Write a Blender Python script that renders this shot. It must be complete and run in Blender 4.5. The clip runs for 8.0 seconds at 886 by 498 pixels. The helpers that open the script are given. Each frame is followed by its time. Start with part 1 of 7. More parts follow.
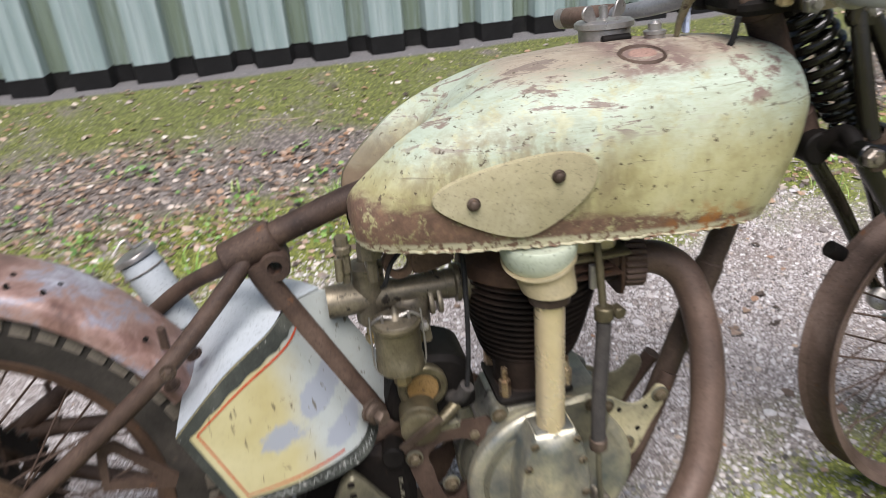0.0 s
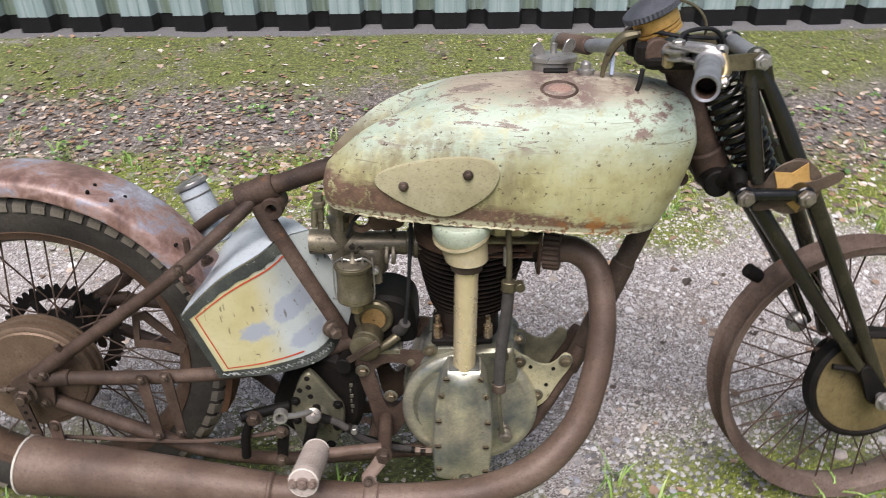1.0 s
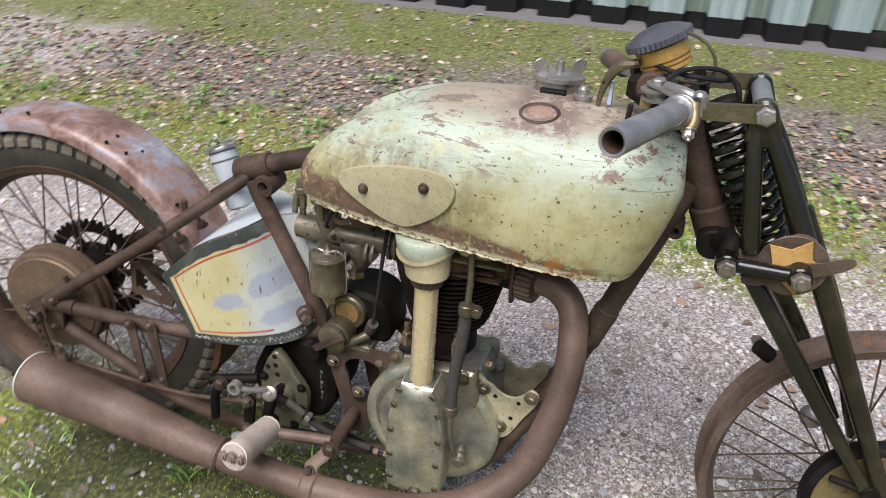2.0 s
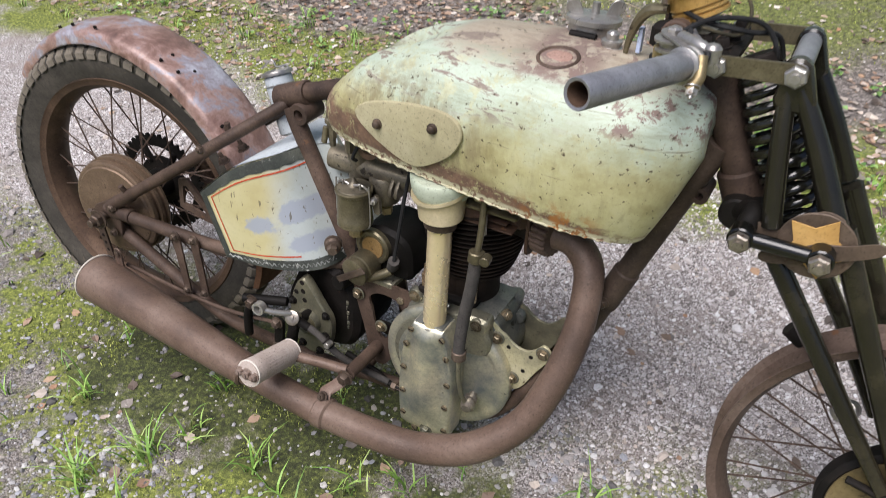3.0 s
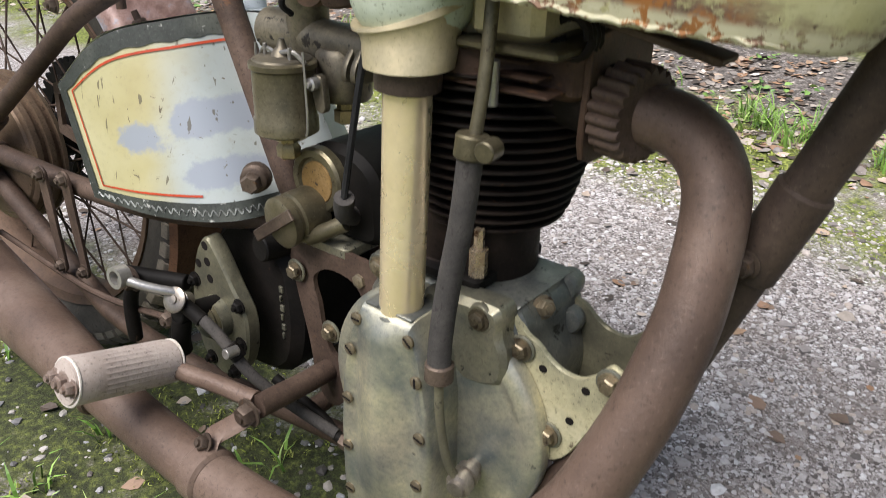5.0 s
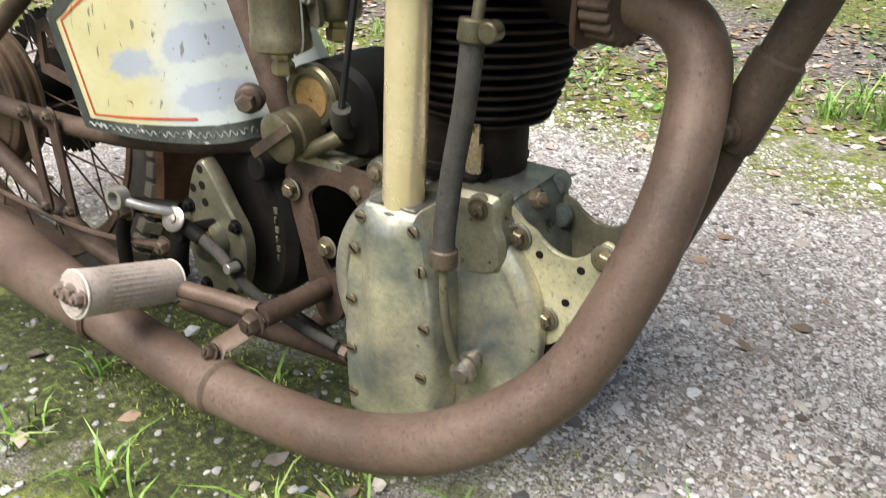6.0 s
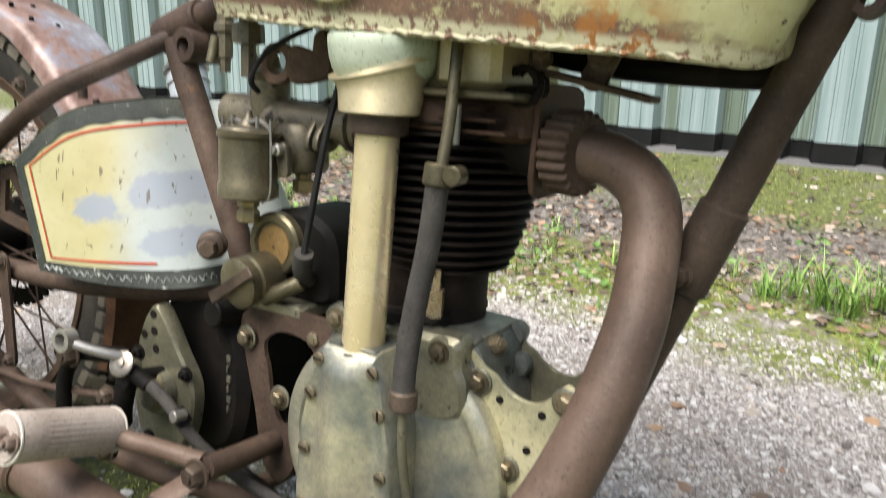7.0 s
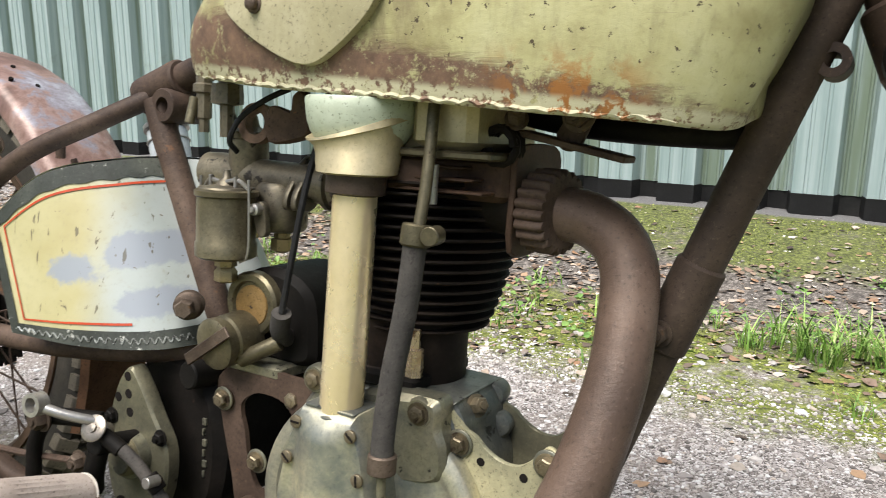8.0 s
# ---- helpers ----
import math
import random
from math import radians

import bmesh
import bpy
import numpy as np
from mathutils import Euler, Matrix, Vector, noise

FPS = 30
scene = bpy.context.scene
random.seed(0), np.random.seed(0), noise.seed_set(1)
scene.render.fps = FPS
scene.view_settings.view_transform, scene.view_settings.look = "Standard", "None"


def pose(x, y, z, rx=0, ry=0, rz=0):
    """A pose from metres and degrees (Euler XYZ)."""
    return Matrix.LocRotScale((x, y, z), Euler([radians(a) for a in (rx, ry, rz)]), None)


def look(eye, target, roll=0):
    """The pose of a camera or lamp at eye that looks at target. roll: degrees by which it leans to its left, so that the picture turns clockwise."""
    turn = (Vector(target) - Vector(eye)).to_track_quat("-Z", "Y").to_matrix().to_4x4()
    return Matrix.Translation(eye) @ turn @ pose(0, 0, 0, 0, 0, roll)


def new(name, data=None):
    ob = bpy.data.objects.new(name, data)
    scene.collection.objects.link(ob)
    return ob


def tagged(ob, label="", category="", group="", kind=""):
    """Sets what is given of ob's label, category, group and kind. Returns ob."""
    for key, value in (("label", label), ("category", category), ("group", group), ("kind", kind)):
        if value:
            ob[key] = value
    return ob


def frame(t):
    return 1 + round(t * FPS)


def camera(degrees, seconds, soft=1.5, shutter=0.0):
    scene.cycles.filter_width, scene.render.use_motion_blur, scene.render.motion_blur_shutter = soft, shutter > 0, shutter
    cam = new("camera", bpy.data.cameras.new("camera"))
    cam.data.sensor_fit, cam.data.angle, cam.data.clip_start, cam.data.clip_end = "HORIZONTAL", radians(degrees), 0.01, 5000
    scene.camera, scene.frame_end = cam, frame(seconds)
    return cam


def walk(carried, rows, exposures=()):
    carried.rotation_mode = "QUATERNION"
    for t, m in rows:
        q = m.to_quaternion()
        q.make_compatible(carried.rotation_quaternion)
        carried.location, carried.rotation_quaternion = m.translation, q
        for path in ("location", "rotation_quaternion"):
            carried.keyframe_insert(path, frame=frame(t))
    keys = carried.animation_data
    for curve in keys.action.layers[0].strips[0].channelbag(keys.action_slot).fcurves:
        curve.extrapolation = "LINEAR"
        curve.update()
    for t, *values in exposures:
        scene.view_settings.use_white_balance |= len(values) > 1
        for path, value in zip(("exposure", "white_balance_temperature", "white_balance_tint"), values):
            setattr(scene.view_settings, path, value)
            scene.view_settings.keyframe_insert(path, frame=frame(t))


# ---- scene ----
cam = camera(59.5, 8.0, soft=0.6, shutter=0.5)
EXPOSURES = [(0.0, 0.79, 6050, 15), (4.6, 0.90, 5950, 13), (6.0, 1.27, 6200, 7), (6.6, 1.27, 6200, 7), (7.2, 1.17, 6200, 8), (8.0, 1.14, 6200, 8)]
PATH = [
    (0, (0.525, -0.921, 1.139), (0.839, 0.777, 0.13), -4.2),
    (0.5, (0.636, -1.151, 1.266), (0.743, 0.52, 0.173), -3.0),
    (1, (0.813, -1.207, 1.302), (0.749, 0.471, 0.215), -1.3),
    (1.2, (0.879, -1.187, 1.3), (0.749, 0.494, 0.225), -0.5),
    (2.3, (1.272, -1.042, 1.328), (0.594, 0.441, 0.17), -0.3),
    (2.5, (1.324, -1.03, 1.331), (0.568, 0.403, 0.158), -0.7),
    (3, (1.317, -0.967, 1.311), (0.527, 0.369, 0.05), -1.4),
    (3.5, (1.268, -0.895, 1.271), (0.494, 0.378, -0.063), -1.4),
    (4, (1.245, -0.722, 1.192), (0.321, 0.424, -0.162), -3.5),
    (4.5, (1.21, -0.563, 0.903), (0.119, 0.65, -0.254), -3.8),
    (4.7, (1.205, -0.548, 0.814), (0.094, 0.74, -0.238), -2.5),
    (5.8, (1.221, -0.653, 0.712), (0.189, 0.757, -0.263), -2.5),
    (6, (1.217, -0.66, 0.694), (0.224, 0.751, -0.318), -2.2),
    (6.5, (1.207, -0.683, 0.651), (0.276, 0.84, -0.251), 0.9),
    (7, (1.217, -0.683, 0.658), (0.237, 0.963, 0.083), 0.7),
    (7.5, (1.217, -0.684, 0.662), (0.213, 0.982, 0.196), 0.8),
    (8, (1.219, -0.676, 0.665), (0.256, 1.019, 0.216), 0.5),
]
walk(cam, [(t, look(eye, target, roll)) for t, eye, target, roll in PATH], EXPOSURES)


# ---- world and light: overcast daylight, soft sun from behind the camera's side ----
world = bpy.data.worlds.new("sky")
scene.world = world
world.use_nodes = True
wn, wl = world.node_tree.nodes, world.node_tree.links
sky = wn.new("ShaderNodeTexSky")
sky.sky_type = "NISHITA"
sky.sun_disc = False
sky.sun_elevation, sky.sun_rotation = radians(61), radians(182)
sky.air_density, sky.dust_density, sky.ozone_density = 1.0, 3.0, 1.0
wl.new(sky.outputs["Color"], wn["Background"].inputs["Color"])
wn["Background"].inputs["Strength"].default_value = 0.056
sun = bpy.data.lights.new("sun", "SUN")
sun.energy, sun.angle, sun.color = 3.15, radians(46), (1.0, 0.93, 0.85)
sun_ob = new("sun", sun)
sun_ob.matrix_world = look((-0.1, -3.0, 5.7), (0.4, 0, 0))


# ---- materials ----
def material(name):
    m = bpy.data.materials.new(name)
    m.use_nodes = True
    n, l = m.node_tree.nodes, m.node_tree.links
    return m, n, l, n["Principled BSDF"]


def coords(n, l, scale=(1, 1, 1), kind="Object"):
    tc, mp = n.new("ShaderNodeTexCoord"), n.new("ShaderNodeMapping")
    mp.inputs["Scale"].default_value = scale
    l.new(tc.outputs[kind], mp.inputs["Vector"])
    return mp.outputs["Vector"]


def noise_tex(n, l, vec, scale, detail=5.0, rough=0.6, distort=0.0):
    t = n.new("ShaderNodeTexNoise")
    t.inputs["Scale"].default_value, t.inputs["Detail"].default_value = scale, detail
    t.inputs["Roughness"].default_value, t.inputs["Distortion"].default_value = rough, distort
    l.new(vec, t.inputs["Vector"])
    return t.outputs["Fac"]


def ramp(n, l, fac, stops):
    r = n.new("ShaderNodeValToRGB")
    while len(r.color_ramp.elements) < len(stops):
        r.color_ramp.elements.new(0.5)
    for e, (p, c) in zip(r.color_ramp.elements, stops):
        e.position = p
        e.color = (*c, 1) if len(c) == 3 else c
    l.new(fac, r.inputs["Fac"])
    return r.outputs["Color"]


def grey(v):
    return (v, v, v)


def step(n, l, fac, lo, hi):
    r = n.new("ShaderNodeMapRange")
    r.interpolation_type = "SMOOTHSTEP"
    r.inputs["From Min"].default_value, r.inputs["From Max"].default_value = lo, hi
    l.new(fac, r.inputs["Value"])
    return r.outputs["Result"]


def mix(n, l, fac, a, b, mode="MIX"):
    x = n.new("ShaderNodeMix")
    x.data_type, x.blend_type = "RGBA", mode
    for v, i in ((fac, 0), (a, 6), (b, 7)):
        if isinstance(v, (float, int)):
            x.inputs[i].default_value = v
        elif isinstance(v, tuple):
            x.inputs[i].default_value = (*v, 1)
        else:
            l.new(v, x.inputs[i])
    return x.outputs[2]


def math_node(n, l, op, a, b=0.0, c=0.0):
    x = n.new("ShaderNodeMath")
    x.operation = op
    for i, v in enumerate((a, b, c)):
        if isinstance(v, (float, int)):
            x.inputs[i].default_value = v
        else:
            l.new(v, x.inputs[i])
    return x.outputs[0]


def bump(n, l, p, height, strength=0.3, distance=0.002):
    b = n.new("ShaderNodeBump")
    b.inputs["Strength"].default_value, b.inputs["Distance"].default_value = strength, distance
    l.new(height, b.inputs["Height"])
    l.new(b.outputs["Normal"], p.inputs["Normal"])


def worn(name, base, dark, light, rough=0.6, metal=0.0, scale=30.0, spot=(0.1, 0.06, 0.04), spots=0.62, relief=0.25, rough2=None, pits=0.6):
    """A surface with broad tone changes, fine grain and spots of dirt or rust."""
    m, n, l, p = material(name)
    v = coords(n, l)
    big = noise_tex(n, l, v, scale * 0.35, 4)
    fine = noise_tex(n, l, v, scale * 6, 6, 0.7)
    mid = noise_tex(n, l, v, scale * 1.6, 6, 0.65, 0.3)
    c = ramp(n, l, big, [(0.3, dark), (0.5, base), (0.72, light)])
    c = mix(n, l, step(n, l, fine, 0.35, 0.7), c, mix(n, l, 0.35, c, dark), "MIX")
    c = mix(n, l, step(n, l, mid, spots, spots + 0.06), c, spot)
    # small dark pits and pale rubbed flecks
    pit = noise_tex(n, l, v, 150 + scale * 5, 5, 0.7, 0.2)
    c = mix(n, l, math_node(n, l, "MULTIPLY", step(n, l, pit, 0.56, 0.66), pits), c, mix(n, l, 0.75, dark, (0.01, 0.008, 0.006)))
    c = mix(n, l, math_node(n, l, "MULTIPLY", step(n, l, pit, 0.42, 0.33), pits * 0.75), c, light)
    l.new(c, p.inputs["Base Color"])
    lo = rough if rough2 is None else rough2
    r = n.new("ShaderNodeMapRange")
    r.inputs["To Min"].default_value, r.inputs["To Max"].default_value = max(0.05, lo - 0.1), min(1, rough + 0.15)
    l.new(mid, r.inputs["Value"])
    l.new(r.outputs["Result"], p.inputs["Roughness"])
    p.inputs["Metallic"].default_value = metal
    p.inputs["Specular IOR Level"].default_value = 0.5 if rough < 0.4 else (0.10 if max(base) < 0.04 else 0.25)
    bump(n, l, p, math_node(n, l, "MULTIPLY_ADD", pit, -0.8, fine), relief, 0.0011)
    return m


RUST_FRAME = worn("rust_brown", (0.070, 0.046, 0.033), (0.028, 0.0185, 0.0145), (0.135, 0.092, 0.067), 0.62, 0.1, 30, (0.13, 0.065, 0.032), 0.66)
RUST_PIPE = worn("rust_pipe", (0.130, 0.087, 0.064), (0.074, 0.050, 0.038), (0.19, 0.137, 0.106), 0.42, 0.12, 20, (0.17, 0.096, 0.058), 0.69, 0.6, None, 0.5)
RUST_RIM = worn("rust_rim", (0.090, 0.056, 0.037), (0.046, 0.03, 0.021), (0.16, 0.103, 0.067), 0.6, 0.25, 26, (0.18, 0.08, 0.035), 0.66)
DRUM_RUST = worn("rust_drum", (0.155, 0.107, 0.070), (0.092, 0.062, 0.042), (0.24, 0.17, 0.114), 0.46, 0.4, 30, (0.06, 0.04, 0.026), 0.64)
BLACK_ENAMEL = worn("black_enamel", (0.007, 0.007, 0.0055), (0.004, 0.004, 0.0035), (0.017, 0.016, 0.010), 0.16, 0.0, 26, (0.42, 0.37, 0.25), 0.725, 0.03, 0.12, 0.15)
BLACK_IRON = worn("black_iron", (0.010, 0.009, 0.008), (0.005, 0.0045, 0.004), (0.024, 0.019, 0.016), 0.55, 0.1, 30, (0.05, 0.03, 0.02), 0.68, 0.3)
ALLOY = worn("dull_alloy", (0.43, 0.41, 0.315), (0.14, 0.17, 0.18), (0.74, 0.68, 0.46), 0.40, 0.7, 34, (0.12, 0.125, 0.11), 0.67, 0.06, 0.32, 0.22)
ALLOY_DARK = worn("grimy_alloy", (0.21, 0.20, 0.145), (0.085, 0.09, 0.08), (0.37, 0.34, 0.235), 0.40, 0.6, 38, (0.03, 0.03, 0.026), 0.61, 0.12, 0.28, 0.35)
BRASS = worn("tarnished_brass", (0.33, 0.26, 0.13), (0.20, 0.16, 0.09), (0.5, 0.4, 0.22), 0.42, 0.7, 30, (0.12, 0.09, 0.05), 0.64, 0.15)
TUBE_NICKEL = worn("dull_nickel", (0.80, 0.665, 0.41), (0.64, 0.53, 0.32), (0.90, 0.79, 0.55), 0.30, 0.6, 12, (0.46, 0.32, 0.16), 0.75, 0.02, 0.22, 0.08)
STEEL = worn("bare_steel", (0.36, 0.345, 0.32), (0.2, 0.19, 0.175), (0.50, 0.48, 0.45), 0.34, 0.7, 40, (0.14, 0.09, 0.06), 0.64, 0.1, 0.26, 0.25)
BAR_STEEL = worn("bar_steel", (0.27, 0.275, 0.29), (0.16, 0.155, 0.16), (0.40, 0.40, 0.42), 0.4, 0.55, 30, (0.14, 0.10, 0.08), 0.66, 0.1, 0.3, 0.3)
BOLT_RUST = worn("bolt_rust", (0.095, 0.070, 0.052), (0.05, 0.036, 0.028), (0.17, 0.13, 0.10), 0.5, 0.5, 60, (0.15, 0.085, 0.045), 0.62)
RUBBER = worn("tyre_rubber", (0.048, 0.043, 0.035), (0.021, 0.019, 0.016), (0.092, 0.08, 0.065), 0.8, 0.0, 22, (0.10, 0.08, 0.058), 0.65, 0.3)
TREAD = worn("dusty_tread", (0.13, 0.112, 0.086), (0.06, 0.051, 0.04), (0.21, 0.185, 0.146), 0.85, 0.0, 30, (0.04, 0.034, 0.027), 0.62, 0.4)
PEG_RUBBER = worn("peg_rubber", (0.40, 0.34, 0.295), (0.28, 0.225, 0.19), (0.50, 0.435, 0.385), 0.75, 0.0, 25, (0.13, 0.095, 0.075), 0.66, 0.3)
HOSE = worn("woven_hose", (0.055, 0.05, 0.045), (0.03, 0.028, 0.026), (0.09, 0.08, 0.07), 0.8, 0.0, 60, (0.03, 0.026, 0.024), 0.6, 0.5)
HEAD_RUST = worn("head_rust", (0.062, 0.036, 0.023), (0.028, 0.017, 0.012), (0.115, 0.07, 0.045), 0.6, 0.2, 34, (0.15, 0.075, 0.035), 0.64, 0.3)
FINS = worn("cylinder_iron", (0.017, 0.013, 0.0105), (0.008, 0.0065, 0.0055), (0.042, 0.029, 0.022), 0.6, 0.2, 30, (0.08, 0.042, 0.022), 0.66, 0.3)
OCHRE = worn("ochre_paint", (0.45, 0.27, 0.08), (0.33, 0.19, 0.06), (0.55, 0.36, 0.13), 0.5, 0.0, 30, (0.1, 0.07, 0.05), 0.7, 0.1)
KNOB = worn("black_plastic", (0.075, 0.079, 0.09), (0.05, 0.052, 0.06), (0.11, 0.115, 0.13), 0.5, 0.0, 40, (0.14, 0.14, 0.14), 0.7, 0.1)
CABLE = worn("black_cable", (0.02, 0.02, 0.02), (0.012, 0.012, 0.012), (0.04, 0.04, 0.04), 0.5, 0.0, 80, (0.05, 0.045, 0.04), 0.66, 0.2)
PALE_GREEN = worn("pale_green_paint", (0.42, 0.47, 0.36), (0.33, 0.36, 0.26), (0.52, 0.56, 0.45), 0.45, 0.1, 20, (0.2, 0.18, 0.12), 0.72, 0.1)
LEVER = worn("lever_patina", (0.145, 0.125, 0.076), (0.065, 0.057, 0.037), (0.25, 0.22, 0.14), 0.40, 0.6, 40, (0.05, 0.036, 0.024), 0.63, 0.15, 0.3, 0.4)
CAP_FACE = worn("ochre_cap_face", (0.22, 0.135, 0.045), (0.12, 0.07, 0.025), (0.31, 0.20, 0.085), 0.5, 0.3, 50, (0.05, 0.036, 0.024), 0.60)
PLATE_ALLOY = worn("pale_alloy_plate", (0.50, 0.455, 0.28), (0.25, 0.24, 0.16), (0.58, 0.54, 0.37), 0.5, 0.35, 30, (0.11, 0.085, 0.05), 0.635, 0.2)
# near-black for discs laid on as holes and slots; their shade is colour
HOLE = worn("dark_bore", (0.012, 0.01, 0.009), (0.008, 0.007, 0.006), (0.02, 0.016, 0.014), 0.9, 0.0, 40, (0.02, 0.014, 0.01), 0.7)
PLATE_BADGE = worn("badge_plate_paint", (0.37, 0.335, 0.20), (0.28, 0.25, 0.15), (0.45, 0.41, 0.27), 0.5, 0.1, 22, (0.22, 0.13, 0.07), 0.72, 0.12)
BOLT_BRONZE = worn("bronzed_bolt", (0.185, 0.152, 0.098), (0.08, 0.065, 0.044), (0.31, 0.26, 0.18), 0.42, 0.6, 60, (0.05, 0.035, 0.024), 0.58, 0.15, 0.3, 0.4)
STUD_BRONZE = worn("copper_bronze_nut", (0.40, 0.30, 0.19), (0.17, 0.10, 0.055), (0.66, 0.56, 0.40), 0.3, 0.75, 45, (0.09, 0.045, 0.022), 0.56, 0.1, 0.22, 0.3)
CASE_BLUE = worn("blue_grey_casting", (0.165, 0.167, 0.145), (0.06, 0.07, 0.074), (0.31, 0.295, 0.22), 0.40, 0.55, 30, (0.03, 0.03, 0.027), 0.60, 0.12, 0.28, 0.35)
BACK_PLATE = worn("gold_olive_plate", (0.19, 0.145, 0.066), (0.09, 0.07, 0.036), (0.28, 0.22, 0.11), 0.42, 0.4, 20, (0.06, 0.045, 0.026), 0.62, 0.12)
FRONT_RIM = worn("pinkish_rim_rust", (0.125, 0.088, 0.068), (0.055, 0.037, 0.027), (0.21, 0.16, 0.13), 0.5, 0.2, 16, (0.13, 0.065, 0.032), 0.62, 0.3)
CARB_METAL = worn("dull_pot_metal", (0.145, 0.125, 0.088), (0.055, 0.05, 0.04), (0.26, 0.225, 0.155), 0.46, 0.5, 38, (0.035, 0.03, 0.024), 0.60, 0.12, 0.34, 0.35)
END_PLATE = worn("grey_olive_plate", (0.17, 0.158, 0.105), (0.08, 0.079, 0.06), (0.28, 0.26, 0.175), 0.45, 0.45, 40, (0.04, 0.036, 0.028), 0.62, 0.15, 0.34, 0.35)
NUT_STEEL = worn("dulled_nut_steel", (0.27, 0.24, 0.20), (0.13, 0.11, 0.09), (0.42, 0.38, 0.32), 0.36, 0.75, 60, (0.11, 0.07, 0.045), 0.6, 0.1, 0.28, 0.3)
RUST_TUBE = worn("brown_tube_rust", (0.070, 0.049, 0.036), (0.034, 0.024, 0.018), (0.12, 0.088, 0.066), 0.6, 0.1, 30, (0.15, 0.08, 0.045), 0.66)
GILT_ALLOY = worn("yellowed_alloy", (0.50, 0.425, 0.26), (0.32, 0.28, 0.18), (0.62, 0.54, 0.35), 0.44, 0.45, 34, (0.16, 0.12, 0.07), 0.68, 0.1, 0.36, 0.25)
DAMPER_BROWN = worn("brown_damper_plate", (0.11, 0.08, 0.056), (0.055, 0.04, 0.03), (0.17, 0.128, 0.092), 0.5, 0.2, 34, (0.05, 0.032, 0.022), 0.62)
FORK_OLIVE = worn("olive_black_enamel", (0.014, 0.0125, 0.008), (0.006, 0.0055, 0.0045), (0.045, 0.038, 0.022), 0.19, 0.0, 16, (0.34, 0.30, 0.20), 0.72, 0.03, 0.15, 0.2)


# ---- mesh helpers ----
def part(name, bm, mat, parent=None, label="", smooth=True, at=None):
    me = bpy.data.meshes.new(name)
    bm.normal_update()
    if smooth:
        for f in bm.faces:
            f.smooth = True
        for e in bm.edges:
            if len(e.link_faces) == 2 and e.calc_face_angle(0) > 0.7:
                e.smooth = False
    bm.to_mesh(me)
    bm.free()
    me.materials.append(mat)
    ob = new(name, me)
    if parent is not None:
        ob.parent = parent
    if at is not None:
        ob.matrix_basis = at
    if label:
        tagged(ob, label)
    return ob


def again(ob, at, parent=None):
    """Another piece on the same mesh."""
    o = new(ob.name.split(".")[0], ob.data)
    o.parent = parent or ob.parent
    o.matrix_basis = at
    if "label" in ob:
        o["label"] = ob["label"]
    return o


def frame_of(d):
    d = Vector(d).normalized()
    u = d.orthogonal().normalized()
    return u, d.cross(u)


def ring_loft(bm, rings, cap=True, closed=False):
    """rings: lists of points, all of one length."""
    vs = [[bm.verts.new(p) for p in r] for r in rings]
    k = len(vs[0])
    for a, b in zip(vs, vs[1:] + ([vs[0]] if closed else [])):
        for i in range(k):
            j = (i + 1) % k
            try:
                bm.faces.new((a[i], a[j], b[j], b[i]))
            except ValueError:
                pass
    if cap and not closed:
        bm.faces.new(list(reversed(vs[0])))
        bm.faces.new(vs[-1])
    return vs


def smooth_path(pts, n=6):
    """Catmull-Rom through the points; tuples of any length."""
    P = [np.array(p, float) for p in pts]
    P = [2 * P[0] - P[1]] + P + [2 * P[-1] - P[-2]]
    out = []
    for i in range(1, len(P) - 2):
        a, b, c, d = P[i - 1:i + 3]
        for j in range(n):
            t = j / n
            out.append(0.5 * ((2 * b) + (c - a) * t + (2 * a - 5 * b + 4 * c - d) * t * t + (3 * b - a - 3 * c + d) * t ** 3))
    out.append(P[-2])
    return out


def tube(bm, pts, r, seg=14, n=6, cap=True, curved=True):
    """A round bar along points (x, y, z) or (x, y, z, radius)."""
    q = [tuple(p) + ((r,) if len(p) == 3 else ()) for p in pts]
    q = smooth_path(q, n) if curved and len(q) > 2 else [np.array(p, float) for p in q]
    rings, u = [], None
    for i, p in enumerate(q):
        d = Vector((q[min(i + 1, len(q) - 1)] - q[max(i - 1, 0)])[:3]).normalized()
        if u is None:
            u = d.orthogonal().normalized()
        u = (u - d * u.dot(d)).normalized()
        w = d.cross(u)
        c = Vector(p[:3])
        rings.append([c + (u * math.cos(a) + w * math.sin(a)) * p[3] for a in (2 * math.pi * k / seg for k in range(seg))])
    ring_loft(bm, rings, cap)
    return bm


def lathe(bm, base, axis, profile, seg=28, cap=True):
    """profile: (distance along the axis, radius)."""
    u, w = frame_of(axis)
    d, c = Vector(axis).normalized(), Vector(base)
    ring_loft(bm, [[c + d * h + (u * math.cos(a) + w * math.sin(a)) * max(r, 0.0004) for a in (2 * math.pi * k / seg for k in range(seg))] for h, r in profile], cap)
    return bm


def rod(bm, a, b, r, r2=None, seg=14, edge=0.0):
    a, b = Vector(a), Vector(b)
    h = (b - a).length
    r2 = r if r2 is None else r2
    e = edge or min(r, r2) * 0.12
    return lathe(bm, a, b - a, [(0, r - e), (e, r), (h - e, r2), (h, r2 - e)], seg)


